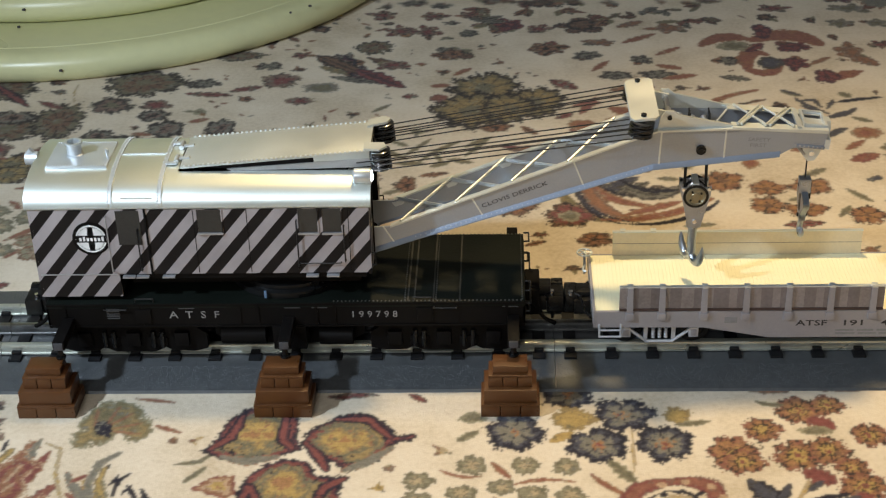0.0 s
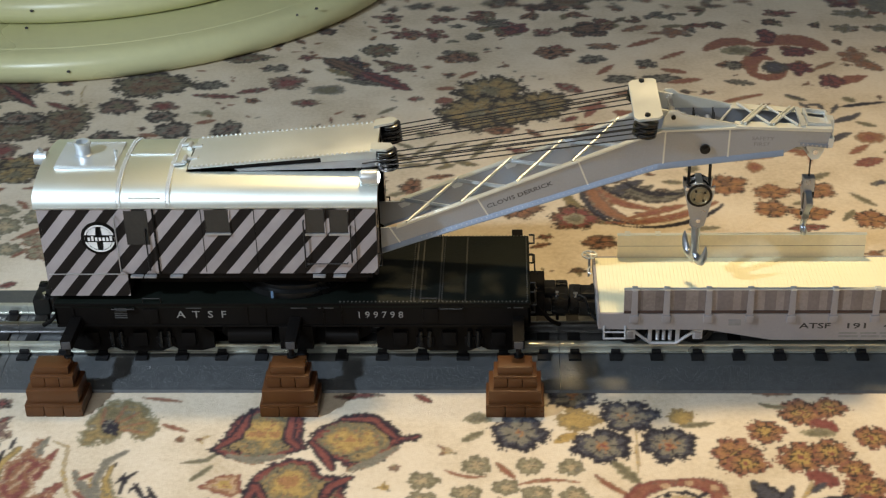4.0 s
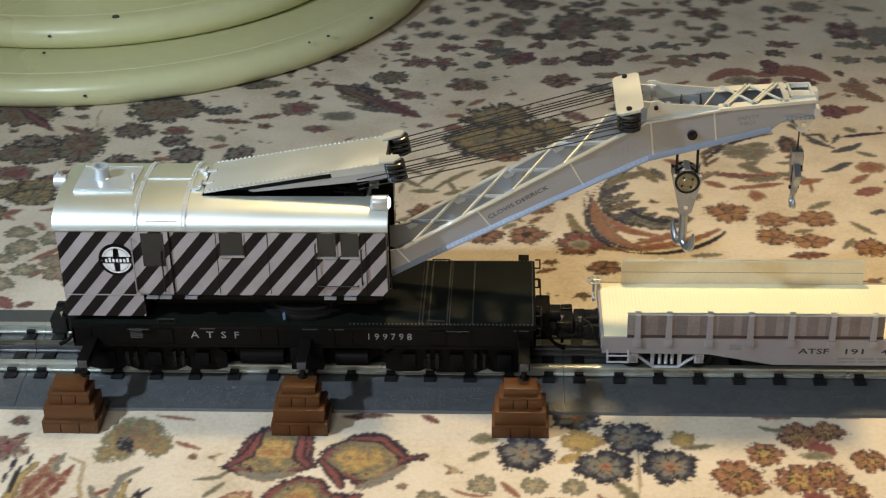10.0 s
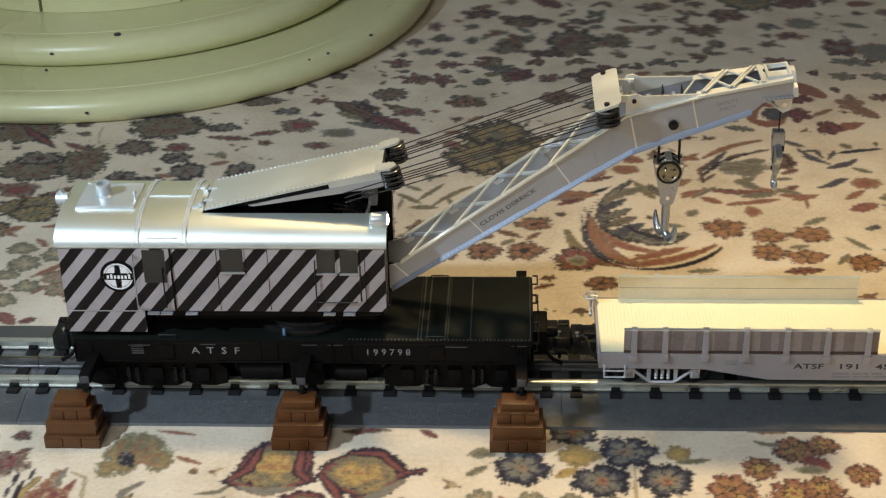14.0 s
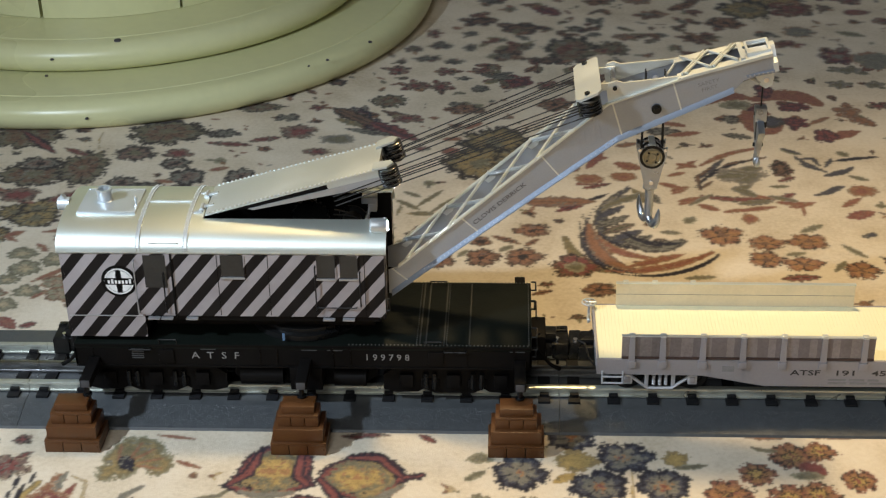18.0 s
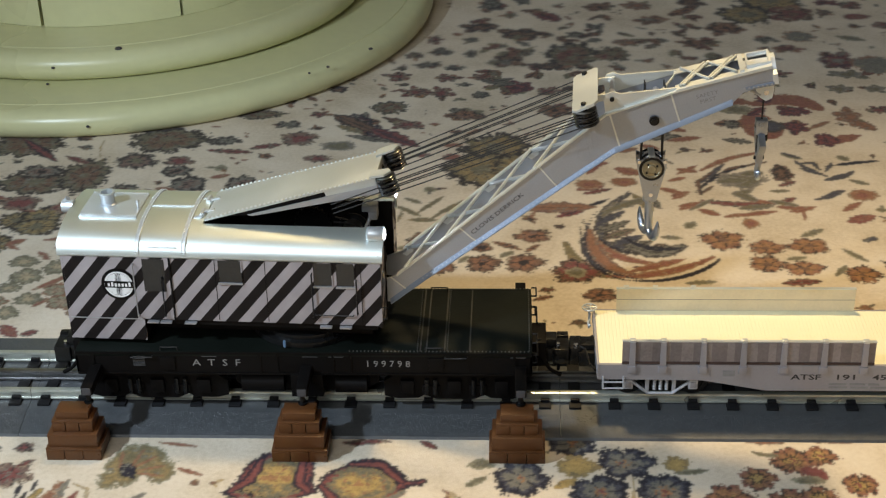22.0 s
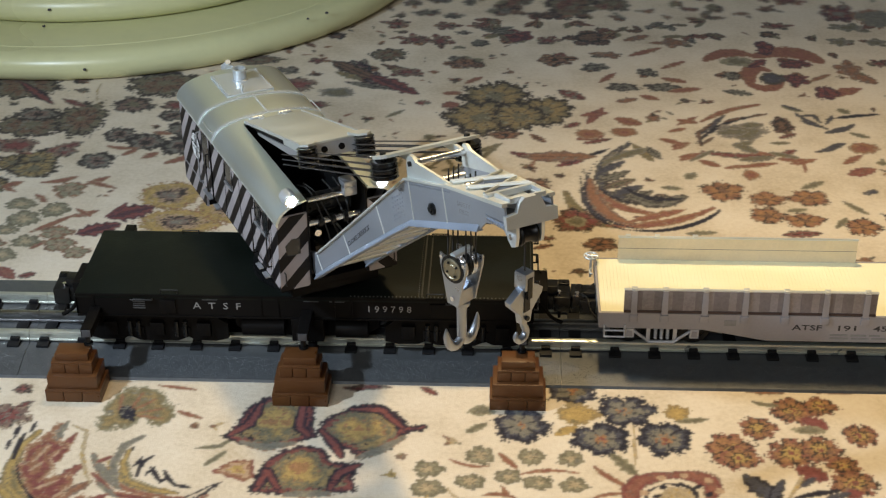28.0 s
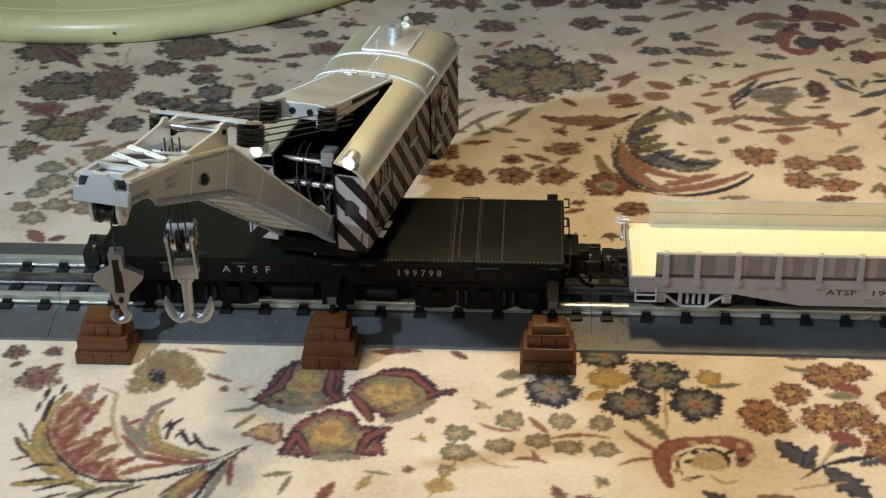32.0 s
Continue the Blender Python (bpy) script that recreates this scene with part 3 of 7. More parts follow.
bogie(crane, -70)
bogie(crane, 70)
part("gear_housing", prism(B(), [(-34, 27), (-34, 16), (-28, 11), (26, 11), (34, 16), (34, 27)], -19, 19), BLACK, crane, "black gear housing under the frame")
for s in (-1, 1):
    part("brake_tank", rod(B(), (-30, s * 22.5, 19), (-10, s * 22.5, 19), 5.2, 18), BLACK, crane)
    part("jack_housing", box(B(), -6, 9, min(s * 20, s * 30.6), max(s * 20, s * 30.6), 15, 27, 0.5), BLACK, crane)
    part("brake_cylinder", rod(B(), (14, s * 23, 18), (29, s * 23, 18), 4.6, 18), BLACK, crane)

# lettering on the frame
words("lettering", "A  T  S  F", WHITE_PAINT, crane, (-51.5, -29.46, 31.2), 3.5, 22.4, label="white serif lettering")
words("lettering", "1 9 9 7 9 8", WHITE_PAINT, crane, (30.0, -29.46, 31.0), 3.3, 19.8, label="white number on the black sill")
bm = B()
for k in range(5):
    box(bm, -79.5 + 0.2, -73.5 - 0.2, -29.55, -29.40, 31.0 + k * 1.15, 31.6 + k * 1.15)
part("data_block", bm, DIM_PAINT, crane, "small unreadable white data lines")
for x in (-47, 0, 12, 96):
    part("small_stencil", box(B(), x, x + 7, -29.55, -29.40, 36.0, 36.5), DIM_PAINT, crane)

# cab
cab = part("cab", box(B(), -106, 37, -26.8, 26.8, 50.4, 53.2), BLACK, crane, "swinging cab in black and grey diagonal stripes")
for s in (-1, 1):
    prof = [(-106.1, 42.0), (-71.2, 42.0), (-71.2, 53.4), (38.2, 53.4), (38.2, 87.2), (-106.1, 87.2)]
    part("side_wall", prism(B(), prof, s * 28.1, s * 26.9), STRIPES, cab, "wall striped diagonally in black and grey")
    part("front_wall", box(B(), 38.2, 39.6, min(s * 14.2, s * 28.1), max(s * 14.2, s * 28.1), 52.6, 89.5), STRIPES, cab)
part("rear_wall", box(B(), -107.2, -106.12, -28.1, 28.1, 42.0, 86.3), STRIPES, cab)
part("rear_box", box(B(), -105.8, -71.6, -26.7, 26.7, 42.2, 50.2), BLACK, cab)
part("under_frame", box(B(), -68, 34, -21, 21, 44.5, 50.3, 0.5), BLACK, cab)
part("turntable", lathe(B(), [(27, 39.3), (27, 42), (24.5, 42.4), (24.5, 44.4)], seg=48), BLACK_METAL, cab, "black turntable ring beneath the cab")
# blue glint on the turntable ring, imitated by a faintly glowing block
GLINT = glowing("blue_glint_glow", (0.07, 0.13, 0.22), 0.3)
part("turntable_glint", box(B(), -8.7, -7.5, -28.0, -27.2, 40.2, 44.0, 0.4), GLINT, crane, "small glowing block that imitates a blue glint on the turntable")
# roof
ARCH = [(28.9, 86.4), (28.6, 88.4), (27.6, 90.5), (25.8, 92.5), (23.2, 94.2), (19.6, 95.5), (14.6, 96.7), (8, 97.5), (0, 97.8)]
full = ARCH + [(-y, z) for y, z in ARCH[-2::-1]]


def arched(bm, line, x0, x1, t=0.9):
    """An arched sheet, smooth across, with sharp cut ends."""
    def rows(inset):
        return [[bm.verts.new((x, y * (0.97 if inset else 1), z - (t if inset else 0))) for y, z in line] for x in (x0, x1)]

    outer, inner, rim, lip = rows(False), rows(True), rows(False), rows(True)
    k = len(line)
    fs = []
    for i in range(k - 1):
        f = bm.faces.new((outer[0][i], outer[0][i + 1], outer[1][i + 1], outer[1][i]))
        g = bm.faces.new((inner[0][i + 1], inner[0][i], inner[1][i], inner[1][i + 1]))
        f.smooth = g.smooth = True
        if f.normal.z < 0 or (f.calc_center_median().y * f.normal.y < 0):
            f.normal_flip()
        fs.append(g)
        for e in (0, 1):
            fs.append(bm.faces.new((rim[e][i], lip[e][i], lip[e][i + 1], rim[e][i + 1])))
    for i in (0, k - 1):
        fs.append(bm.faces.new((rim[0][i], rim[1][i], lip[1][i], lip[0][i])))
    bm.normal_update()
    up = [f for f in bm.faces if f.smooth and f not in fs]
    for f in up:
        c = f.calc_center_median()
        if f.normal.y * c.y + f.normal.z * 20 < 0:
            f.normal_flip()
    return bm


roof = part("roof", arched(B(), full, -108.2, -43.0), ROOF_SILVER, cab, "arched silver roof")
for line in (ARCH[:7], [(-y, z) for y, z in ARCH[6::-1]]):
    part("roof_side", arched(B(), line, -42.98, 40.6), ROOF_SILVER, cab, "curved silver roof strip beside the hatch")
bm = B()
prism(bm, [(y * 0.985, z - 0.1) for y, z in full], -107.6, -106.6, "x")
part("rear_gable", bm, SILVER_GREY, cab)
for x in (-71, -49.5):
    bm = arched(B(), [(y * 1.009, z + 0.45) for y, z in full[1:-1]], x - 0.9, x + 0.9, 0.8)
    strap = part("roof_strap", bm, SILVER, roof)
    bm = B()
    for i in range(1, 34):
        q = i / 34 * (len(full) - 1)
        j, fr = int(q), q - int(q)
        y, z = (full[j][0] * (1 - fr) + full[j + 1][0] * fr) * 1.009, full[j][1] * (1 - fr) + full[j + 1][1] * fr + 0.35
        for dx in (-0.75, 0.75):
            box(bm, x + dx - 0.24, x + dx + 0.24, y - 0.24, y + 0.24, z, z + 0.42)
    tagged(part("strap_rivets", bm, RIVET, roof), kind="stuff")
bm = B()
box(bm, -101.5, -74.5, -12.2, 12.2, 96.3, 98.3, 0.3)
part("roof_panel", bm, SILVER, roof)
bm = B()
for i in range(22):
    for y in (-11.4, 11.4):
        box(bm, -100.8 + i * 1.22 - 0.25, -100.8 + i * 1.22 + 0.25, y - 0.25, y + 0.25, 98.3, 98.7)
for i in range(17):
    box(bm, -67.5 + i * 0.95, -67.0 + i * 0.95, -0.3, 0.3, 97.7, 98.5)
tagged(part("panel_rivets", bm, RIVET, roof), kind="stuff")
part("roof_seam", box(B(), -70, -50, -0.35, 0.35, 97.6, 98.15), SILVER, roof)
stack = part("smoke_stack", lathe(B(), [(3.9, 96.5), (3.9, 98.6), (3.3, 98.9), (3.2, 103.2), (3.7, 103.4), (3.7, 104.4), (2.7, 104.4), (2.6, 100)], (-91, 0, 0), 24), SILVER, cab, "short bright metal smoke stack")
part("whistle", (lambda bm: (rod(bm, (-75.6, -4, 97.4), (-75.6, -4, 102.2), 0.5, 8), lathe(bm, [(0.8, 100.6), (0.95, 101), (0.8, 102.6), (0.02, 103)], (-75.6, -4, 0), 10), bm)[-1])(B()), SILVER, roof)
part("rear_lamp", (lambda bm: (rod(bm, (-113, 0, 96.5), (-107.5, 0, 96.5), 3.0, 16), box(bm, -109.5, -107, -1.5, 1.5, 90, 97), bm)[-1])(B()), SILVER, cab, "silver tail lamp on the rear gable")
part("lamp_hood", rod(B(), (-112, 0, 98), (-110, 0, 100.5), 1.4, 10), SILVER, cab)
for y in (-25.4, 25.4):
    part("eave_grab", tube(B(), [(-66, y * 1.08, 90.6), (-66, y * 1.115, 91.4), (-53, y * 1.115, 91.4), (-53, y * 1.08, 90.6)], 0.28), SILVER, roof)
bm = B()
for s in (-1, 1):
    x = -105.0
    while x < 39:
        box(bm, x - 0.3, x + 0.3, min(s * 28.6, s * 29.05), max(s * 28.6, s * 29.05), 86.5, 87.1)
        x += 2.3
tagged(part("eave_rivets", bm, RIVET, roof), kind="stuff")
# headlamps
for s in (-1, 1):
    h = part("headlamp", lathe(B(), [(2.6, 33.2), (3.3, 34), (3.5, 40.5), (3.2, 41)], (0, s * 21.3, 97.2), 20, "x"), SILVER, cab, "silver headlamp housing")
    part("lens", lathe(B(), [(2.3, 41.02), (2.0, 41.5), (0.02, 41.8)], (0, s * 21.3, 97.2), 16, "x"), LIT, h, "lit white headlamp lens")
# doors, windows, grab rails on both sides
for s in (-1, 1):
    yo = s * 28.1

    def plate(x0, x1, z0, z1, mat, name, d0=0.0, d1=0.45, label=""):
        a, b = yo + s * d0, yo + s * d1
        return part(name, box(B(), x0, x1, min(a, b), max(a, b), z0, z1, 0.0), mat, cab, label)

    door = plate(-71.6, -57.0, 54.4, 86.0, STRIPES, "door", 0.0, 0.5)
    part("door_window", box(B(), -69.2, -59.0, min(yo + s * 0.5, yo + s * 0.62), max(yo + s * 0.5, yo + s * 0.62), 68.5, 85.2), GLASS_DARK, door)
    part("door_track", box(B(), -57.0, -56.2, min(yo, yo + s * 0.6), max(yo, yo + s * 0.6), 52.8, 86.4), BLACK, cab)
    for x0, x1, z0, z1 in ((-34.2, -23.8, 74.0, 85.2), (9.2, 17.4, 73.6, 85.2), (19.6, 27.6, 73.6, 85.2)):
        w = plate(x0, x1, z0, z1, GLASS_DARK, "window", 0.0, 0.12, "dark cab window")
        part("sill", box(B(), x0 - 0.4, x1 + 0.4, min(yo, yo + s * 0.9), max(yo, yo + s * 0.9), z0 - 0.8, z0), SILVER_GREY, w)
        part("frame", (lambda bm: (box(bm, x0 - 0.5, x0, min(yo, yo + s * 0.4), max(yo, yo + s * 0.4), z0, z1), box(bm, x1, x1 + 0.5, min(yo, yo + s * 0.4), max(yo, yo + s * 0.4), z0, z1), bm)[-1])(B()), STRIPES, w)
    plate(8.8, 28.2, 58.0, 73.0, STRIPES, "side_door", 0.0, 0.35)
    part("door_rail", tube(B(), [(9, yo, 59), (9, yo + s * 1.4, 59), (26.6, yo + s * 1.4, 59), (26.6, yo, 59)], 0.25), BLACK_METAL, cab)
    for x, z0, z1 in ((-73.4, 55.5, 82.5), (-60.5, 56, 76), (8.4, 57, 80), (28.6, 60, 77)):
        part("grab_rail", tube(B(), [(x, yo, z0), (x, yo + s * 1.8, z0), (x, yo + s * 1.8, z1), (x, yo, z1)], 0.32), SILVER_GREY if x < -70 else BLACK_METAL, cab)
    for x in (-69.5, -63.5, -52, 11, 20):
        part("step", box(B(), x, x + 5.4, min(yo, yo + s * 2.2), max(yo, yo + s * 2.2), 52.4, 53.0), SILVER_GREY, cab)
    for x in (-36, -13, 30.5):
        part("wall_seam", box(B(), x, x + 0.3, min(yo, yo + s * 0.14), max(yo, yo + s * 0.14), 54, 86), BLACK, cab)
    part("hinge_strip", box(B(), -106, -72, min(yo, yo + s * 0.2), max(yo, yo + s * 0.2), 53.0, 53.5), SILVER_GREY, cab)
    # round emblem
    e = part("emblem", lathe(B(), [(0.02, 0.35), (7.0, 0.35), (7.0, 0.0)], (0, 0, 0), 40, "y"), BLACK, cab, "round emblem with a cross, plain bars for letters")
    part("backing", lathe(B(), [(0.02, 0.1), (8.2, 0.1), (8.2, 0.0)], (-81.2, 0, 71.5), 32, "y"), BLACK, cab).location.y = yo * MM + (s * 0.0001 - 0.00005)
    e.matrix_basis = pose(-81.2 * MM, yo * MM, 71.5 * MM, 0, 0, 0 if s > 0 else 180)
    part("ring", (lambda bm: (lathe(bm, [(6.0, 0.35), (6.0, 0.5), (6.7, 0.5), (6.7, 0.35)], seg=40, axis="y"), bm)[-1])(B()), BRIGHT_PAINT, e)
    bm = B()
    for a in range(4):
        q = [math.radians(a * 90 + 12 + i * 11) for i in range(7)]
        prism(bm, [(1.6 * math.cos(q[3]) * 1.3, 1.6 * math.sin(q[3]) * 1.3)] + [(5.6 * math.cos(v), 5.6 * math.sin(v)) for v in q], 0.36, 0.46)
    part("cross_field", bm, BRIGHT_PAINT, e)
    bm = B()
    box(bm, -6.6, 6.6, 0.44, 0.55, -1.7, 1.7)
    part("name_band", bm, BLACK, e)
    bm = B()
    for i in range(7):
        box(bm, -5.6 + i * 1.62, -4.6 + i * 1.62, 0.5, 0.7, -1.0, 1.2 if i in (0, 5) else 0.6)
    part("letter_bars", bm, BRIGHT_PAINT, e)
# front corner details
for s in (-1, 1):
    part("front_window", prism(B(), [(s * 18, 70), (s * 24, 70), (s * 25, 75), (s * 22, 78), (s * 18, 78)], 39.62, 39.8, "x"), GLASS_DARK, cab)
    part("front_post", box(B(), 36.5, 40.2, min(s * 13.4, s * 14.2), max(s * 13.4, s * 14.2), 53, 96), BLACK, cab)
    part("front_grab", tube(B(), [(39.6, s * 26, 56), (41.4, s * 26, 56), (41.4, s * 26, 62), (39.6, s * 26, 62)], 0.3), BLACK_METAL, cab)
# machinery in the opening
part("bulkhead", prism(B(), [(-26, 53.3), (26, 53.3), (26, 88), (19, 93.5), (-19, 93.5), (-26, 88)], -44, -43, "x"), BLACK, cab)
for s in (-1, 1):
    part("inner_side", box(B(), -42.9, 37.5, min(s * 14.6, s * 15.2), max(s * 14.6, s * 15.2), 53.3, 95.6), BLACK, cab)
part("hoist_drum", (lambda bm: (lathe(bm, [(7, -11), (7, -10), (4.6, -9.8), (4.6, 9.8), (7, 10), (7, 11)], (22, 0, 84), 24, "y"), bm)[-1])(B()), BLACK_METAL, cab, "black cable drum")
part("second_drum", lathe(B(), [(6, -12), (6, -11), (4, -10.8), (4, 10.8), (6, 11), (6, 12)], (8, 0, 72), 24, "y"), BLACK_METAL, cab)
part("front_shaft", (lambda bm: (rod(bm, (33, -13.4, 80), (33, 13.4, 80), 1.5, 12), rod(bm, (30, -13.4, 90), (30, 13.4, 90), 1.2, 12), bm)[-1])(B()), CHROME, cab, "bright cross shaft")
for y in (-6, 0, 6):
    part("shaft_collar", rod(B(), (33, y - 1, 80), (33, y + 1, 80), 2.6, 12), BLACK_METAL, cab)
gear = B()
for i in range(20):
    a = math.tau * i / 20
    box(gear, 2 + 8.6 * math.cos(a) - 0.5, 2 + 8.6 * math.cos(a) + 0.5, 11.6, 13.6, 84 + 8.6 * math.sin(a) - 0.5, 84 + 8.6 * math.sin(a) + 0.5)
lathe(gear, [(8.4, 11.8), (8.4, 13.4)], (2, 0, 84), 24, "y")
part("gear_wheel", gear, BLACK_METAL, cab)
part("switch_bracket", (lambda bm: (box(bm, 27, 34, 6, 12, 94, 97, 0.3), box(bm, 30, 34, 6, 12, 90, 94, 0.3), bm)[-1])(B()), SILVER_GREY, cab)
part("drive_motor", (lambda bm: (rod(bm, (24, 4, 66), (36, 4, 66), 5, 16), box(bm, 20, 30, -10, -2, 56, 66, 0.5), bm)[-1])(B()), BLACK_METAL, cab)
for k, (y0, y1) in enumerate(((-9, -3), (-6, 2), (3, 9), (8, 10))):
    part("wire", sweep(B(), [(14, y0, 90), (24, y0 + 1.5, 92 - 2 * k), (33, (y0 + y1) / 2, 86 - 3 * k), (37, y1, 72 - k), (34, y1, 60)], [0.42, 0.42, 0.42, 0.42, 0.42], 6), CABLE, cab)
for z, y in ((76, -8), (70, 6)):
    part("metal_tube", rod(B(), (16, y, z), (36, y, z), 1.6, 12), CHROME, cab, "bright metal tube")
part("gear_cover", prism(B(), [(16, 56), (36, 56), (37, 64), (30, 69), (18, 69)], -12.6, -8.6), BLACK_METAL, cab)
part("motor_end", rod(B(), (36, 4, 66), (37.5, 4, 66), 2.2, 12), CREAM_TOP, cab)

# roof hatch, raised with the boom
hatch = part("roof_hatch", (lambda bm: (
    box(bm, 0, 82.5, -14.6, 14.6, -0.5, 0.5, 0.15),
    bm)[-1])(B()), CREAM_TOP, crane, "pale silver roof hatch hinged at the rear")
for s in (-1, 1):
    part("hatch_flange", prism(B(), [(58, -0.5), (82, -0.5), (82, -3.2), (58, -2.8)], s * 14.3, s * 13.5), CREAM_TOP, hatch)
    # shadow beneath the hatch edge, built as a solid black strip
    part("hatch_shadow_gap", prism(B(), [(6, -0.5), (58, -0.5), (58, -3.0), (20, -2.4)], s * 13.9, s * 13.3), BLACK, hatch, "black strip in place of the shadow under the hatch edge")
    part("hatch_strut", prism(B(), [(20, -2.4), (82, -3.2), (82, -7.2), (60, -6.0), (22, -3.5)], s * 14.5, s * 13.6), SILVER_GREY, hatch, "grey strut along the hatch")
    bm = B()
    for i in range(38):
        x = 2 + i * 2.12
        box(bm, x - 0.45, x + 0.45, min(s * 13.9, s * 14.7), max(s * 13.9, s * 14.7), 0.45, 1.0)
    tagged(part("hatch_rivets", bm, RIVET, hatch), kind="stuff")
    bm = B()
    rod(bm, (-2.5, s * 9.5, 0.6), (-2.5, s * 4.0, 0.6), 1.1, 10)
    box(bm, -7, -2, s * 9.6 - 1.0, s * 9.6 + 1.0, -0.2, 0.9, 0.2)
    box(bm, -2, 3, s * 6 - 1.0, s * 6 + 1.0, 0.2, 1.1, 0.2)
    part("hatch_hinge", bm, SILVER, hatch)
    for k in range(4):
        part("hatch_pulley", lathe(B(), [(1.2, -9.2 + k * 2.3), (4.2, -9.2 + k * 2.3), (4.6, -8.9 + k * 2.3), (3.7, -8.3 + k * 2.3), (4.6, -7.7 + k * 2.3), (4.2, -7.4 + k * 2.3), (1.2, -7.4 + k * 2.3)], (86.6, s * 13.2, 0.5), 20), DARK_NICKEL, hatch, "small dark nickel pulley")
    part("pulley_pin", rod(B(), (86.6, s * 13.2, -9.4), (86.6, s * 13.2, 1.4), 1.0, 10), CHROME, hatch)
    part("sheave_bracket", prism(B(), [(80, s * 8), (88.5, s * 10), (90, s * 13.5), (87, s * 16.5), (80, s * 14.6)], 0.6, 1.6, "z"), CREAM_TOP, hatch)
part("hatch_front", box(B(), 81.0, 82.3, -13.4, 13.4, -6.5, -0.5), SILVER_GREY, hatch)
for y in (-4, 4):
    part("front_hole", rod(B(), (82.2, y, -3.4), (82.6, y, -3.4), 1.5, 12), BLACK, hatch)
part("hatch_inner_panel", box(B(), 20, 70, -13.2, 13.2, -1.6, -0.6), SILVER_GREY, hatch)

# boom; its origin is its foot hinge
boom = new("boom")
boom.empty_display_size = 0.02
boom.parent = crane
boom["label"] = "silver cranked crane boom of riveted plates and lacing"
PLATE = [(-4, -3), (5.3, -6.6), (22.8, 2.4), (99.5, 40.0), (120, 49.6), (172.7, 61.2), (177.5, 64.8), (191, 66.6), (191, 73.4), (152.6, 71.3), (119.2, 66.7), (112.5, 63.6), (104.5, 58.6), (11.4, 6.4), (-3, 4)]
YB = 12.5


def taper(bm):
    """Draws the sides of the boom together towards its nose."""
    for v in bm.verts:
        if v.co.x > 119:
            v.co.y *= 1 - 0.27 * (v.co.x - 119) / 72
    return bm


def on_top(s):
    """Place on the top edge of the lower boom, s millimetres along it."""
    return Vector((11.4 + s * 0.872, 0, 6.4 + s * 0.489))


for s in (-1, 1):
    pl = part("side_plate", taper(prism(B(), PLATE, s * YB, s * (YB - 1.0))), BOOM_GREY, boom, "silver side plate with rivet rows, tinted bluish for cool light")
    bm = B()
    top = [(11.4, 6.4), (104.5, 58.6), (119.2, 66.7), (152.6, 71.3), (191, 73.4)]
    for (xa, za), (xb, zb) in zip(top, top[1:]):
        prism(bm, [(xa, za), (xb, zb), (xb, zb + 0.8), (xa, za + 0.8)], s * (YB + 1.2), s * (YB - 1.6))
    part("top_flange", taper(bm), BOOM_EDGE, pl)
    bm = B()
    low = [(5.3, -6.6), (22.8, 2.4), (99.5, 40.0), (120, 49.6), (172.7, 61.2)]
    for (xa, za), (xb, zb) in zip(low, low[1:]):
        ends = [[bm.verts.new((x, s * y, z + dz)) for y, dz in ((YB + 0.02, 1.7), (YB + 1.4, -0.1), (YB + 1.4, -0.7), (YB - 1.8, -0.7))] for x, z in ((xa, za), (xb, zb))]
        fs = [bm.faces.new(ends[0]), bm.faces.new(ends[1])] + [bm.faces.new((ends[0][k], ends[0][(k + 1) % 4], ends[1][(k + 1) % 4], ends[1][k])) for k in range(4)]
        bmesh.ops.recalc_face_normals(bm, faces=fs)
    # the blue reflected from below is put into the flange colour
    part("bottom_flange", taper(bm), FLANGE_PAINT, pl, "silver angle along the lower edge, coloured dimmer and bluish for its light")
    bm = B()
    for i in range(46):
        f = i / 45
        x, z = 23 + (118 - 23) * f, 2.6 + (48.6 - 2.6) * f
        box(bm, x - 0.28, x + 0.28, min(s * (YB + 0.2), s * (YB + 0.95)), max(s * (YB + 0.2), s * (YB + 0.95)), z + 0.45, z + 1.0)
    for i in range(24):
        f = i / 23
        x, z = 121 + (171 - 121) * f, 50.2 + (61 - 50.2) * f
        box(bm, x - 0.3, x + 0.3, min(s * YB, s * (YB + 0.3)), max(s * YB, s * (YB + 0.3)), z + 0.4, z + 1.0)
    for i in range(26):
        x = 119 + i * 1.35
        box(bm, x - 0.25, x + 0.25, min(s * YB, s * (YB + 0.3)), max(s * YB, s * (YB + 0.3)), 65.5 + (x - 119) * 0.137 - 0.6, 66.1 + (x - 119) * 0.137 - 0.6)
    for r in range(5):
        for c in range(9):
            x = 104 + r * 2.4
            z = 47 + c * 1.7 + r * 1.1
            if z < 57 + (x - 104) * 0.5:
                box(bm, x - 0.3, x + 0.3, min(s * YB, s * (YB + 0.25)), max(s * YB, s * (YB + 0.25)), z - 0.3, z + 0.3)
    for i in range(14):
        x = 178 + i * 0.95
        box(bm, x - 0.25, x + 0.25, min(s * YB, s * (YB + 0.3)), max(s * YB, s * (YB + 0.3)), 67.5, 68.1)
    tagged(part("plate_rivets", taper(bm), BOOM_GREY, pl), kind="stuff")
    # butt straps
    for x in (14.0, 51.0, 92.0, 122.0, 149.0):
        dx = 6 if x < 110 else 1.5
        za = np.interp(x, [5.3, 22.8, 99.5, 120, 172], [-6.6, 2.4, 40, 49.6, 61.2])
        zb = np.interp(x - dx, [11.4, 104.5, 119.2, 152.6, 191], [6.4, 58.6, 66.7, 71.3, 73.4])
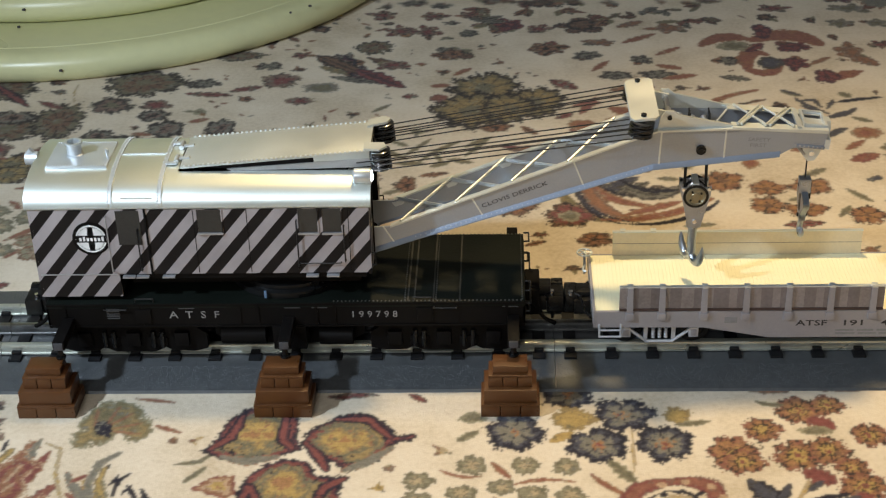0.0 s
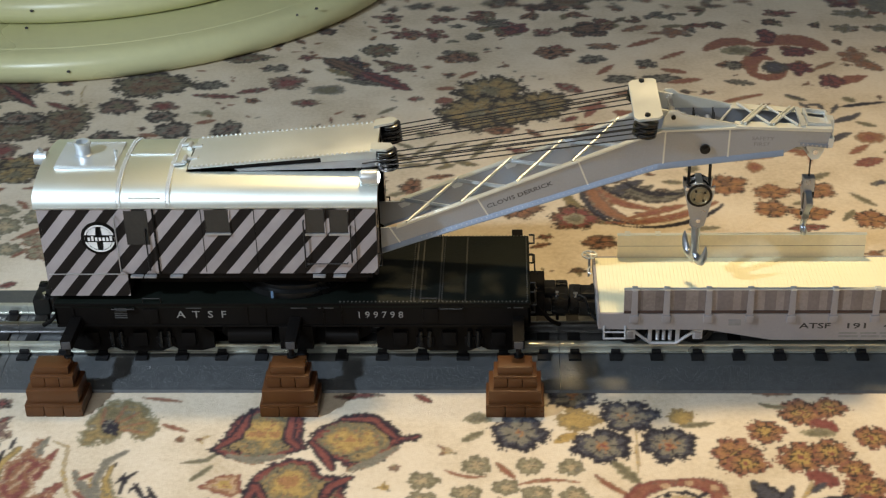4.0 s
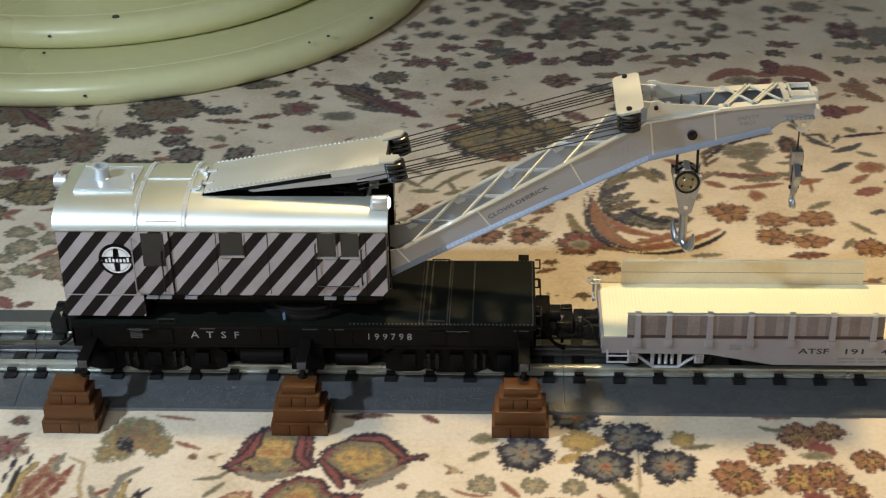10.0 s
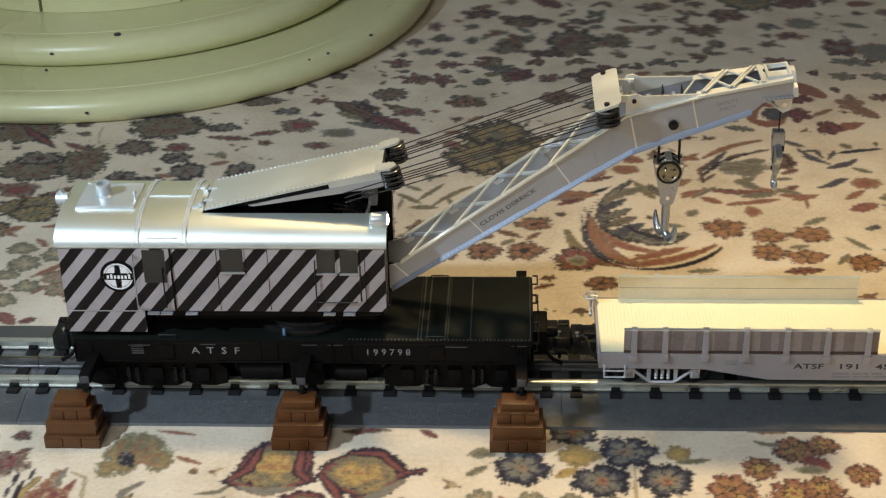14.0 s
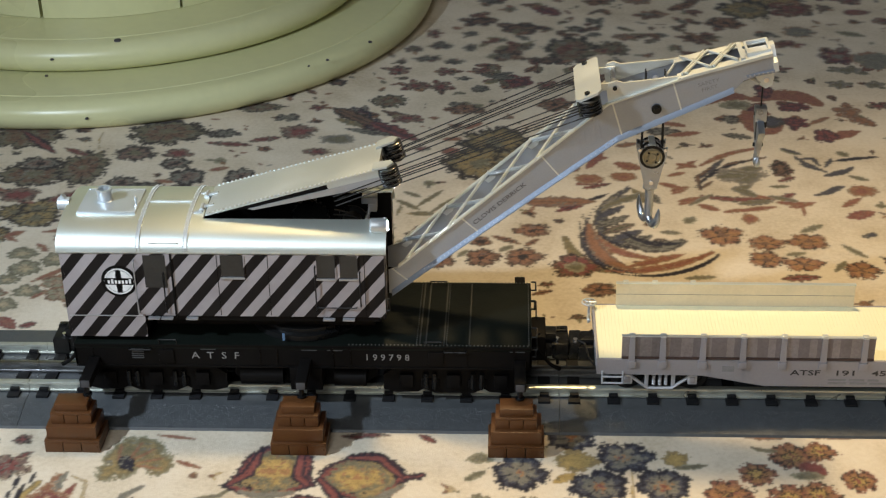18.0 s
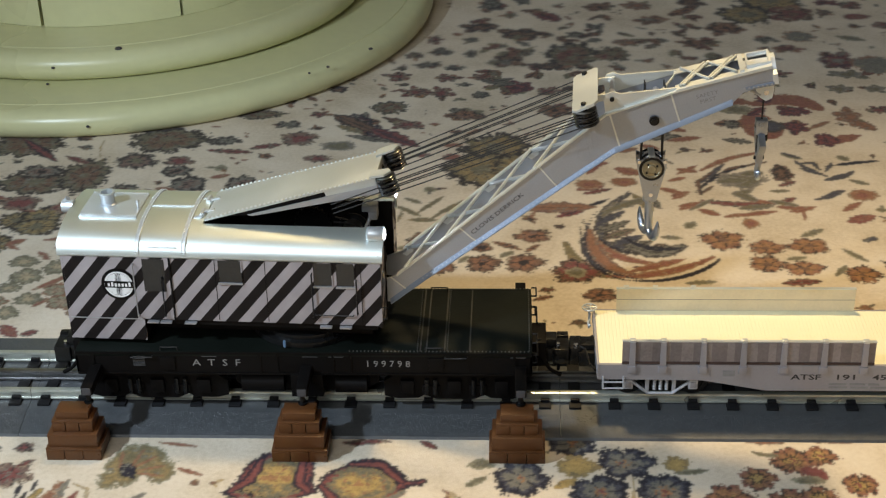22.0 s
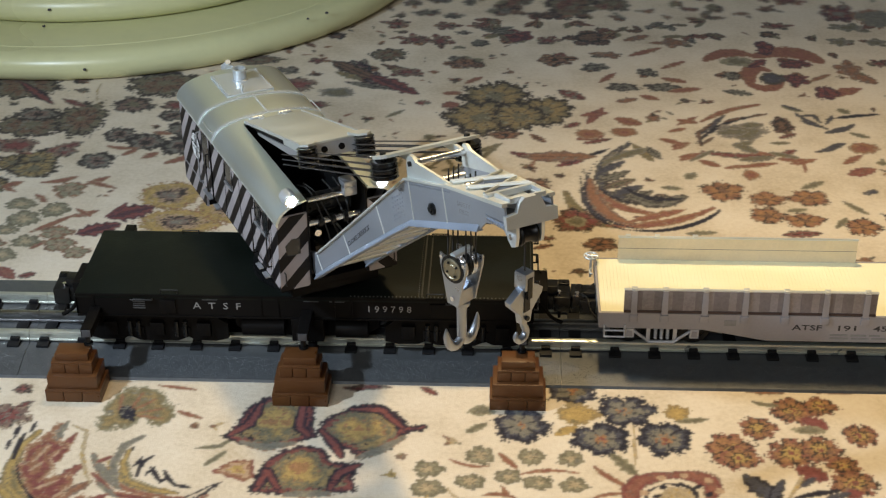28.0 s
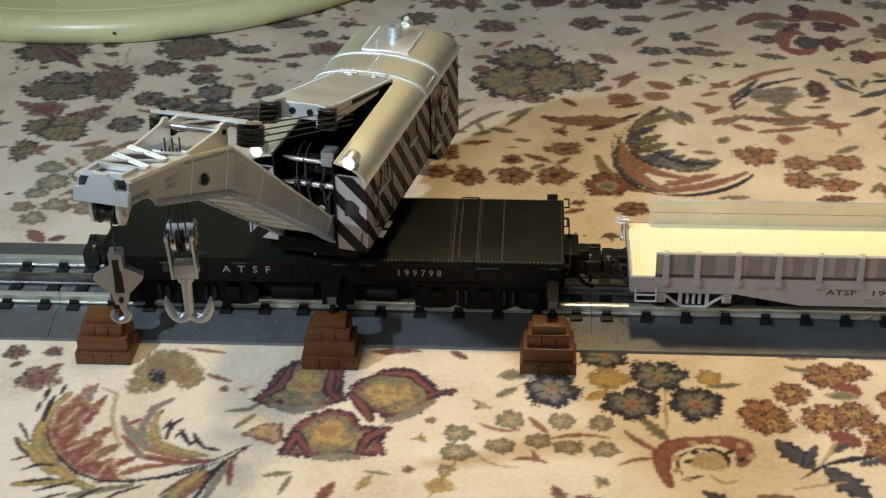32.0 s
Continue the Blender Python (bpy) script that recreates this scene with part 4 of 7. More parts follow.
        strap = prism(B(), [(x, za + 0.4), (x + 0.7, za + 0.6), (x - dx + 0.7, zb - 0.2), (x - dx, zb - 0.4)], s * YB, s * (YB + 0.22))
        part("butt_strap", taper(strap), BOOM_EDGE, pl)
    part("hook_shaft_end", (lambda bm: (rod(bm, (138.9, s * 11.2, 60.2), (138.9, s * 12.5, 60.2), 2.2, 16), rod(bm, (138.9, s * 12.5, 60.2), (138.9, s * 13.3, 60.2), 1.2, 6), bm)[-1])(B()), BLACK_METAL, boom, "dark axle boss")
    # head frame gusset
    g = part("head_gusset", taper(prism(B(), [(119, 67.4), (119.4, 73.2), (121.2, 76.0), (124.2, 76.4), (127, 74.8), (151.5, 72.6), (151.5, 71.6)], s * (YB - 0.6), s * (YB - 1.8))), BOOM_EDGE, boom, "tapering head frame plate")
    part("pivot_pin", rod(B(), (123, s * (YB - 2), 73.4), (123, s * (YB + 0.1), 73.4), 1.0, 10), BLACK_METAL, g)
# lacing on the lower boom
for k in range(4):
    a, b = on_top(5 + k * 26), on_top(29 + k * 25.6)
    part("lacing_rod", rod(B(), (a.x, -YB, a.z + 0.9), (b.x, YB, b.z + 0.9), 0.75, 6), BOOM_EDGE, boom)
    a, b = on_top(3 + k * 26), on_top(27 + k * 26)
    bm = B()
    rod(bm, (a.x, YB - 0.5, a.z - 0.6), (b.x, -YB + 0.5, b.z - 0.2), 0.9, 6)
    prism(bm, [(a.x - 1.4, YB - 0.6), (a.x + 1.4, YB - 0.6), (b.x + 1.4, -YB + 0.6), (b.x - 1.4, -YB + 0.6)], -0.35, 0.35, "z")
    for v in bm.verts:
        if abs(v.co.z) < 0.5:
            v.co.z += np.interp(v.co.y, [-YB, YB], [b.z + 0.3, a.z - 0.1])
    part("lacing_strut", bm, SILVER, boom, "flat bright lacing bar")
    for p, y in ((a, YB - 1.6), (b, -YB + 1.6)):
        part("lacing_gusset", prism(B(), [(p.x - 3.2, p.z - 2.6), (p.x + 3.4, p.z + 1.1), (p.x + 2.0, p.z - 2.4), (p.x - 1.4, p.z - 4.2)], y, y + 0.5), SILVER, boom)
for k in range(6):
    x = 26 + k * 15.5
    z = 3.6 + (x - 22.8) * 0.49
    part("bottom_slat", (lambda bm: (prism(bm, [(x, z - 1.4), (x + 7.2, z + 2.1), (x + 7.2, z + 2.9), (x, z - 0.6)], -YB + 1.2, YB - 1.2), bm)[-1])(B()), BOOM_EDGE, boom)
# the nose: cover strips along both edges, a slot between them, lacing over the slot
# near-black colour puts the shade inside the nose onto its parts
SHADED_INSIDE = surface("shaded_channel_inside", (0.035, 0.035, 0.04), 0.6, 0.0, 0.3, 60, 900, 0.1)


def top_at(x):
    return float(np.interp(x, [119.2, 152.6, 191], [66.7, 71.3, 73.4]))


for s in (-1, 1):
    strip = [(150.0, top_at(150) + 0.85), (191, top_at(191) + 0.85), (191, top_at(191) + 1.35), (150.0, top_at(150) + 1.35)]
    part("cover_strip", taper(prism(B(), strip, s * (YB + 1.0), s * (YB - 5.2))), BOOM_EDGE, boom, "pale cover strip on the nose")
part("nose_floor", taper(prism(B(), [(150, 58.0), (172, 62.6), (190, 67.4), (190, 68.2), (172, 63.4), (150, 58.8)], -YB + 1.1, YB - 1.1)), SHADED_INSIDE, boom, "nose floor coloured dark for the shade inside")
for x0 in (153.0, 165.0):
    a, b, z = x0, x0 + 11.4, top_at(x0 + 6) + 1.9
    bm = B()
    for d in (-0.95, 0.95):
        rod(bm, (a + d, -YB + 1.2, z - 0.2), (b + d, YB - 1.2, z + 0.5), 0.62, 6)
    prism(bm, [(a - 0.9, -YB + 1.4), (a + 0.9, -YB + 1.4), (b + 0.9, YB - 1.4), (b - 0.9, YB - 1.4)], z - 0.35, z + 0.1, "z")
    part("nose_lacing", taper(bm), BOOM_EDGE, boom, "folded lacing bar")
    part("nose_lacing", taper(rod(B(), (b, -YB + 1.2, z + 0.4), (a, YB - 1.2, z - 0.3), 0.62, 6)), BOOM_EDGE, boom)
part("nose_lacing", taper(rod(B(), (141.5, -YB + 2.2, 69.4), (151.0, YB - 2, 71.4), 0.6, 6)), SILVER, boom)
nose = part("nose_block", prism(B(), [(-9.6, 66.0), (9.6, 66.0), (9.6, 70.4), (5.4, 71.0), (4.2, 74.2), (2.2, 75.8), (-2.2, 75.8), (-4.2, 74.2), (-5.4, 71.0), (-9.6, 70.4)], 190.6, 192.8, "x"), SILVER, boom, "nose casting with a raised middle")
bm = B()
box(bm, 177.6, 179.6, -12.0, 12.0, 73.9, 75.0)
for x0, x1, y0, y1 in ((180.6, 181.6, -9.4, 9.4), (189.8, 190.8, -9.4, 9.4), (181.6, 189.8, -9.4, -8.2), (181.6, 189.8, 8.2, 9.4)):
    box(bm, x0, x1, y0, y1, 74.0, 75.8)
box(bm, 179.6, 191, -5.0, 5.0, 73.0, 73.6)
part("nose_frame", taper(bm), SILVER, boom, "bright frame on the nose")
for y in (-5.4, 4.2):
    part("tip_cheek", prism(B(), [(182.0, 66.5), (191.2, 66.6), (190.6, 61.6), (189.2, 58.2), (186.4, 57.4), (184.2, 59.4)], y, y + 1.2), SILVER, boom, "silver cheek beside the tip sheave")
    part("tip_brace", rod(B(), (177.5, y + 0.6, 66.4), (184.6, y + 0.6, 60.4), 0.8, 8), SILVER_GREY, boom)
    part("cheek_pin", rod(B(), (187.2, y - 0.6, 61.4), (187.2, y + 1.8, 61.4), 1.1, 10), CHROME, boom)
# solid dark block drawn for the shaded hollow at the tip
part("tip_recess", box(B(), 178.6, 184.0, -3.4, 3.4, 63.6, 66.4), SHADED_INSIDE, boom)
part("tip_sheave", lathe(B(), [(1.2, -3.4), (3.6, -3.4), (3.9, -2.6), (2.9, -1.2), (2.9, 1.2), (3.9, 2.6), (3.6, 3.4), (1.2, 3.4)], (187.2, 0, 61.4), 24, "y"), BLACK_METAL, boom, "dark tip sheave")
for s in (-1, 1):
    bar = part("tip_angle", box(B(), 177, 191, min(s * 8.6, s * 9.7), max(s * 8.6, s * 9.7), 65.6, 67.2, 0.2), FLANGE_PAINT, boom)
    for i in range(7):
        part("tip_rivet", rod(B(), (178.4 + i * 1.9, s * 9.6, 66.4), (178.4 + i * 1.9, s * 10.1, 66.4), 0.42, 6), SILVER_GREY, bar)
# head: cross shaft, equaliser bar, pulleys
part("head_shaft", rod(B(), (123, -YB + 1.8, 73.4), (123, YB - 1.8, 73.4), 1.3, 12), CHROME, boom, "bright cross shaft")
part("head_winch", (lambda bm: (rod(bm, (130, -6, 66), (130, 6, 66), 2.4, 14), rod(bm, (136, -1, 65.4), (136, 7, 65.4), 1.9, 12), rod(bm, (141, 1, 66), (141, 8, 66), 1.5, 12), bm)[-1])(B()), CHROME, boom, "bright rope drums inside the boom head")
part("head_floor", taper(prism(B(), [(121, 54.0), (150, 60.2), (150, 61.0), (121, 54.8)], -YB + 1.1, YB - 1.1)), SILVER_GREY, boom)
bm = B()
prism(bm, [(105.9, -18.2), (107.4, -20.2), (115.8, -20.2), (117.4, -18.2), (117.4, 18.2), (115.8, 20.2), (107.4, 20.2), (105.9, 18.2)], 74.2, 75.4, "z")
for v in bm.verts:
    v.co.z += 0.24 * (v.co.x - 111.6)
bar = part("equaliser_bar", bm, BOOM_EDGE, boom, "cream-silver equaliser bar across the boom head")
for s in (-1, 1):
    part("bar_bolt", rod(B(), (111.2, s * 17.4, 75.3), (111.2, s * 17.4, 76.3), 1.2, 12), BLACK_METAL, bar)
    for k in range(3):
        z = 66.4 + k * 2.5
        part("head_pulley", lathe(B(), [(1.2, z), (4.9, z), (5.3, z + 0.35), (4.3, z + 1.0), (5.3, z + 1.65), (4.9, z + 2.0), (1.2, z + 2.0)], (111.2, s * 17.4, 0), 20), DARK_NICKEL, boom, "small dark nickel pulley")
    part("pulley_pin", rod(B(), (111.2, s * 17.4, 65.8), (111.2, s * 17.4, 74.3), 1.0, 10), BLACK_METAL, boom)
    part("bar_arm", prism(B(), [(108, 74.2), (108, 72.6), (123, 72.2), (124.5, 74.8), (118, 75.4)], s * 8.6, s * 9.8), BOOM_EDGE, boom)
slope = math.degrees(math.atan2(58.6 - 6.4, 104.5 - 11.4))
a = on_top(41.5)
words("boom_lettering", "CLOVIS DERRICK", DARK_PAINT, boom, (a.x + 2.8, -YB - 0.05, a.z - 5.8), 1.95, 30.5, turn=(90, -slope, 0), label="dark stencilled lettering")
for x, y, yaw, lean in ((158.0, -10.72, 2.7, -4), (167.5, 10.26, 177.3, 4)):
    words("boom_lettering", "SAFETY", FADED_PAINT, boom, (x, y, 66.2 if yaw < 90 else 66.8), 1.7, 9.5, turn=(90, lean, yaw))
    words("boom_lettering", "FIRST", FADED_PAINT, boom, (x + (1.4 if yaw < 90 else -1.3), y + (0.06 if yaw < 90 else 0.08), 63.6 if yaw < 90 else 64.2), 1.7, 6.8, turn=(90, lean, yaw))

# main hook block: origin at its sheave axle
CHEEK = [(-6.6, 5.8), (-5.2, 5.0), (5.2, 5.0), (6.6, 5.8), (6.4, 1.5), (4.8, -5), (2.7, -14.5), (-2.7, -14.5), (-4.8, -5), (-6.4, 1.5)]
hook_block = part("main_hook_block", (lambda bm: (
    prism(bm, CHEEK, -4.9, -4.0), prism(bm, CHEEK, 4.0, 4.9), box(bm, -2.6, 2.6, -4.0, 4.0, -14.5, -8.5, 0.3), bm)[-1])(B()), HOOK_METAL, crane, "silver double-cheeked main hook block")
for y in (-2.6, 0, 2.6):
    part("sheave", lathe(B(), [(0.8, -1.1), (4.8, -1.1), (5.2, -0.7), (4.3, 0), (5.2, 0.7), (4.8, 1.1), (0.8, 1.1)], (0, y, 1.2), 24, "y"), CHROME if y else BLACK_METAL, hook_block, "grooved metal sheave")
for s in (-1, 1):
    part("cap_ring", lathe(B(), [(4.2, s * 4.92), (5.6, s * 4.92), (5.6, s * 5.15), (4.2, s * 5.15)], (0, 0, 1.0), 32, "y"), BLACK_METAL, hook_block, "dark ring round the sheave cap")
    cap = part("sheave_cap", lathe(B(), [(4.4, s * 4.9), (4.4, s * 5.4), (3.8, s * 5.6), (3.5, s * 5.3), (2.1, s * 5.3), (1.8, s * 5.6), (0.02, s * 5.6)], (0, 0, 1.0), 28, "y"), BRASS, hook_block, "dull brass sheave cap")
    for i in range(4):
        u = math.tau * (i + 0.4) / 4
        part("cap_bolt", rod(B(), (2.8 * math.cos(u), s * 5.2, 1 + 2.8 * math.sin(u)), (2.8 * math.cos(u), s * 5.8, 1 + 2.8 * math.sin(u)), 0.5, 8), BLACK_METAL, cap)
    for x in (-5.6, 5.6):
        part("cheek_bolt", rod(B(), (x, s * 4.0, 4.4), (x, s * 5.4, 4.4), 0.8, 8), CHROME, hook_block)
    part("cheek_bolt", rod(B(), (0, s * 4.0, -11.6), (0, s * 5.4, -11.6), 1.0, 8), CHROME, hook_block)
part("yoke", box(B(), -1.4, 1.4, -4.9, 4.9, 5.5, 7.2, 0.4), SILVER, hook_block)
hk = part("hook", (lambda bm: (
    sweep(bm, [(0, 0, -13.5), (0, 0, -18), (0, 0, -24), (0, 0, -30.4)], [2.3, 2.0, 1.9, 1.9], 16),
    lathe(bm, [(2.4, -17.0), (3.1, -16.4), (3.1, -14.8), (2.4, -14.2)], seg=16),
    [sweep(bm, [(0, s * -0.6, -30.4), (0, s * 2.4, -33.0), (0, s * 5.2, -32.6), (0, s * 7.2, -29.8), (0, s * 8.1, -26.6), (0, s * 8.3, -23.6)], [1.9, 2.1, 2.1, 1.8, 1.3, 0.3], 14, 0.8) for s in (-1, 1)], bm)[-1])(B()), HOOK_METAL, hook_block, "smooth grey metal double hook")
for x in (-4.6, 4.6):
    for y in (-2.6, 0, 2.6):
        part("hoist_rope", rod(B(), (x, y, 2), (x * 0.9, y, 40), 0.32, 5), CABLE, hook_block, "dark hoist cord")

# auxiliary hook: origin at the middle of its body
aux = part("auxiliary_hook", (lambda bm: (
    box(bm, -2.6, 2.6, -2.3, 2.3, 4.2, 11.0, 0.5),
    prism(bm, [(-2.4, 5), (2.4, 5), (8.3, 1.6), (7.8, -0.2), (2.8, -5.4), (2.1, -9.4), (-2.1, -9.4), (-2.8, -5.4), (-7.8, -0.2), (-8.3, 1.6)], -1.4, 1.4, "x"), bm)[-1])(B()), HOOK_METAL, crane, "silver auxiliary hook with winged swivel body")
part("swivel_slot", box(B(), -1.2, 2.9, -1.1, 1.1, 1, 9), BLACK_METAL, aux)
for z, w in ((7.6, 2.75), (-1.2, 1.6), (-7.4, 2.2)):
    part("swivel_pin", rod(B(), (-w, 0, z), (w, 0, z), 0.9, 10), BLACK_METAL, aux)
for x in (-1.5, 1.5):
    part("swivel_rib", prism(B(), [(-1.2, 3.6), (1.2, 3.6), (1.6, -4.6), (-1.6, -4.6)], x - 0.15, x + 0.15, "x"), BLACK_METAL, aux)
part("small_hook", sweep(B(), [(0, 0, -8.4), (0, 0.2, -11), (0, 1.5, -13.8), (0, 0.4, -15.9), (0, -2.0, -16.3), (0, -3.7, -14.4), (0, -3.5, -12.2)], [1.3, 1.3, 1.35, 1.45, 1.4, 1.1, 0.4], 10), HOOK_METAL, aux, "small grey metal hook")
part("whip_rope", rod(B(), (0, 0, 11), (0, 0, 31), 0.35, 6), CABLE, aux)

# topping lift cords between hatch and boom head, each one stiff piece
lift = []
for s in (-1, 1):
    for k in range(3):
        for d in (-1, 1):
            bm = B()
            rod(bm, (0, 0, 0), (-122, 0, 0), 0.30, 5)
            c = part("topping_lift_cord", bm, CABLE, crane)
            lift.append((c, s, k, d))

# ---- the boom tender flatcar ----
car = thing("boom_tender_car", "silver-grey flatcar with pale deck and low side boards", "railway wagon")
STREAK = surface("dark_streaked_paint", (0.20, 0.17, 0.165), 0.55, 0.2, 0.3, 45, 900, 0.15)
L0, L1, HW, ZD = 136.0, 400.0, 25.3, 30.2
STAKES = [152.2] + [166.3 + 18.35 * k for k in range(12)]
car_deck = part("deck", box(B(), L0, L1, -HW + 1.42, HW - 1.42, ZD - 1.6, ZD - 0.45, 0.2), DECK_CREAM, car, "pale cream planked deck")
plank = part("plank", box(B(), 0.02, 1.74, -HW + 1.42, HW - 1.42, ZD - 0.45, ZD), DECK_CREAM, car_deck)
plank.matrix_basis = pose(L0 * MM, 0, 0)
for k in range(1, int((L1 - L0) / 1.76)):
    shared("plank", plank, car_deck, pose((L0 + 1.76 * k) * MM, 0, 0))
for s in (-1, 1):
    bm = B()
    prism(bm, [(L0 + 0.4, ZD - 0.02), (L0 + 0.4, 22.2), (185, 21.8), (214, 16.4), (322, 16.4), (351, 21.8), (L1 - 0.4, 22.2), (L1 - 0.4, ZD - 0.02)], s * HW, s * (HW - 1.4))
    side = part("side_sill", bm, SIDE_GREY, car)
    # stake pockets and posts
    for x in STAKES:
        bm = B()
        box(bm, x - 2.0, x + 2.0, min(s * (HW - 0.2), s * (HW + 1.1)), max(s * (HW - 0.2), s * (HW + 1.1)), 26.0, 29.8, 0.4)
        part("stake_pocket", bm, SIDE_GREY, side)
    for a, b in ((147.6, 262.6),):
        bm = B()
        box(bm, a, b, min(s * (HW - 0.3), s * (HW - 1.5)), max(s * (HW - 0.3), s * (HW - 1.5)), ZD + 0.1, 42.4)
        # near board dark brownish grey, far board much paler
        sb = part("side_board", bm, PANEL_GREY if s < 0 else BOARD_PALE, car, "low grey side board")
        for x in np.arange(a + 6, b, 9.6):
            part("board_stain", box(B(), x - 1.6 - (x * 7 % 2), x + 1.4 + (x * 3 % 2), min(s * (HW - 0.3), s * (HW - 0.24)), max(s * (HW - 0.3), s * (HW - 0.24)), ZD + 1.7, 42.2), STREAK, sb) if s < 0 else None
        for z in (36.4,):
            part("board_groove", box(B(), a, b, min(s * (HW - 1.54), s * (HW - 1.5)), max(s * (HW - 1.54), s * (HW - 1.5)), z, z + 0.25), STREAK, sb)
        part("board_cap", box(B(), a - 0.2, b + 0.2, min(s * (HW - 0.1), s * (HW - 1.7)), max(s * (HW - 0.1), s * (HW - 1.7)), 42.4, 42.9), SILVER, sb)
        part("board_band", box(B(), a, b, min(s * (HW - 0.3), s * (HW + 0.05)), max(s * (HW - 0.3), s * (HW + 0.05)), ZD + 0.4, ZD + 1.6), surface("rust_brown_band", (0.06, 0.035, 0.03), 0.6), sb)
        for x in STAKES:
            if a < x < b:
                bm = B()
                prism(bm, [(x - 1.5, 26.5), (x + 1.5, 26.5), (x + 1.2, 42.2), (x - 1.2, 42.2)], s * (HW + 0.5), s * (HW - 0.4))
                part("stake", bm, SIDE_GREY, sb)
                if s > 0 and x > 190:
                    continue
                part("stake_clip", box(B(), x - 1.3, x + 1.3, min(s * (HW - 2.0), s * (HW + 0.5)), max(s * (HW - 2.0), s * (HW + 0.5)), 42.3, 43.6, 0.2), SILVER, sb)
    for x0 in (139.0, 386.0):
        bm = B()
        tube(bm, [(x0, s * HW, 24), (x0, s * (HW + 0.6), 17.6), (x0 + 9.5, s * (HW + 0.6), 17.6), (x0 + 9.5, s * HW, 24)], 0.5)
        tube(bm, [(x0, s * (HW + 0.6), 21), (x0 + 9.5, s * (HW + 0.6), 21)], 0.45)
        part("step_stirrup", bm, TRUCK_PAINT, car)
part("deck_edge_iron", box(B(), L0, L0 + 1.2, -HW - 0.2, HW + 0.2, 24, ZD + 0.3, 0.2), SIDE_GREY, car)
part("deck_edge_iron", box(B(), L1 - 1.2, L1, -HW - 0.2, HW + 0.2, 24, ZD + 0.3, 0.2), SIDE_GREY, car)
part("centre_sill", box(B(), L0 + 2, L1 - 2, -8, 8, 17, ZD - 1.6), BLACK, car)
# hand brake
bm = B()
rod(bm, (134.4, 21.0, 22), (134.4, 21.0, 33.4), 0.6, 8)
part("brake_staff", bm, SILVER, car)
bm = B()
pts = [(134.4 + 3.4 * math.cos(a * math.tau / 20), 21.0 + 3.4 * math.sin(a * math.tau / 20), 33.6) for a in range(21)]
tube(bm, pts, 0.42, 6)
for a in range(5):
    rod(bm, (134.4, 21.0, 33.6), (134.4 + 3.3 * math.cos(a * math.tau / 5), 21.0 + 3.3 * math.sin(a * math.tau / 5), 33.6), 0.4, 5)
part("brake_wheel", bm, SILVER, car, "silver hand brake wheel")
part("brake_pawl", tube(B(), [(134.5, 14, 31), (133.4, 12, 31), (133.4, 9, 31), (134.6, 8, 31)], 0.5), SILVER, car)
bm = B()
box(bm, 128.5, 136, -7, 7, 17.5, 25, 0.5)
box(bm, 124.2, 130, -5.5, 6, 17, 27, 1.0)
part("coupler", bm, BLACK_METAL, car, "blackened knuckle coupler")
part("coupler_pin", rod(B(), (127.0, -4.6, 26.4), (127.0, -4.6, 28.4), 1.1, 10), CHROME, car, "bright coupler pin")
part("coupler_shank", box(B(), 129.5, 136, -4, 4, 25, 27.6, 0.4), BLACK_METAL, car)
part("lift_bar", tube(B(), [(135.4, -20, 24), (133.0, -16, 25.2), (131.5, -6, 26.6), (128.6, -4.8, 27.6)], 0.5), BLACK_METAL, car)
part("air_hose", tube(B(), [(136, 10, 24), (130, 11, 18), (124, 9, 14)], 0.9), BLACK, car)
for x in (166, 372):
    for s in (-1, 1):
        bm = B()
        tube(bm, [(x - 16, s * 22.6, 21.4), (x - 5.6, s * 22.6, 13.0), (x + 5.6, s * 22.6, 13.0), (x + 16, s * 22.6, 21.4)], 0.75, 6)
        tube(bm, [(x - 15, s * 22, 20.6), (x - 6, s * 22, 23.8), (x + 6, s * 22, 23.8), (x + 15, s * 22, 20.6)], 0.6, 6)
        for dx in (-6.2, 6.2):
            box(bm, x + dx - 0.9, x + dx + 0.9, min(s * 21.4, s * 22.8), max(s * 21.4, s * 22.8), 13.4, 23.8, 0.2)
        side = part("truck_side_frame", bm, TRUCK_PAINT, car, "silver arch bar truck side frame")
        for dx in (-15, 15):
            part("journal_box", box(B(), x + dx - 2.2, x + dx + 2.2, min(s * 21, s * 23.6), max(s * 21, s * 23.6), 15.6, 20.6, 0.5), TRUCK_PAINT, side)
            part("box_lid", box(B(), x + dx - 1.3, x + dx + 1.3, min(s * 23.6, s * 24.0), max(s * 23.6, s * 24.0), 16.6, 19.6, 0.15), SIDE_GREY, side)
        for dx in (-2.8, 0, 2.8):
            part("spring", lathe(B(), [(0.6, 14.6), (0.95, 15.2), (0.6, 15.8), (0.95, 16.6), (0.6, 17.4), (0.95, 18.2), (0.6, 19), (0.95, 19.8), (0.6, 20.2)], (x + dx, s * 22.4, 0), 10), TRUCK_PAINT, side, "pale coil spring")
        part("spring_plank", box(B(), x - 6, x + 6, min(s * 20.6, s * 21.6), max(s * 20.6, s * 21.6), 13.5, 24), BLACK, side)
    for dx in (-15, 15):
        for s in (-1, 1):
            part("wheel", lathe(B(), [(r, s * h) for r, h in wheel_profile], (x + dx, s * 16.9, 18.1), 28, "y"), BLACK_METAL, car)
        part("axle", rod(B(), (x + dx, -20.5, 18.1), (x + dx, 20.5, 18.1), 1.3, 10), BLACK_METAL, car)
words("lettering", "ATSF", DARK_PAINT, car, (225.2, -HW - 0.02, 22.5), 2.9, 13.8, label="dark serif lettering", bold=0.015)
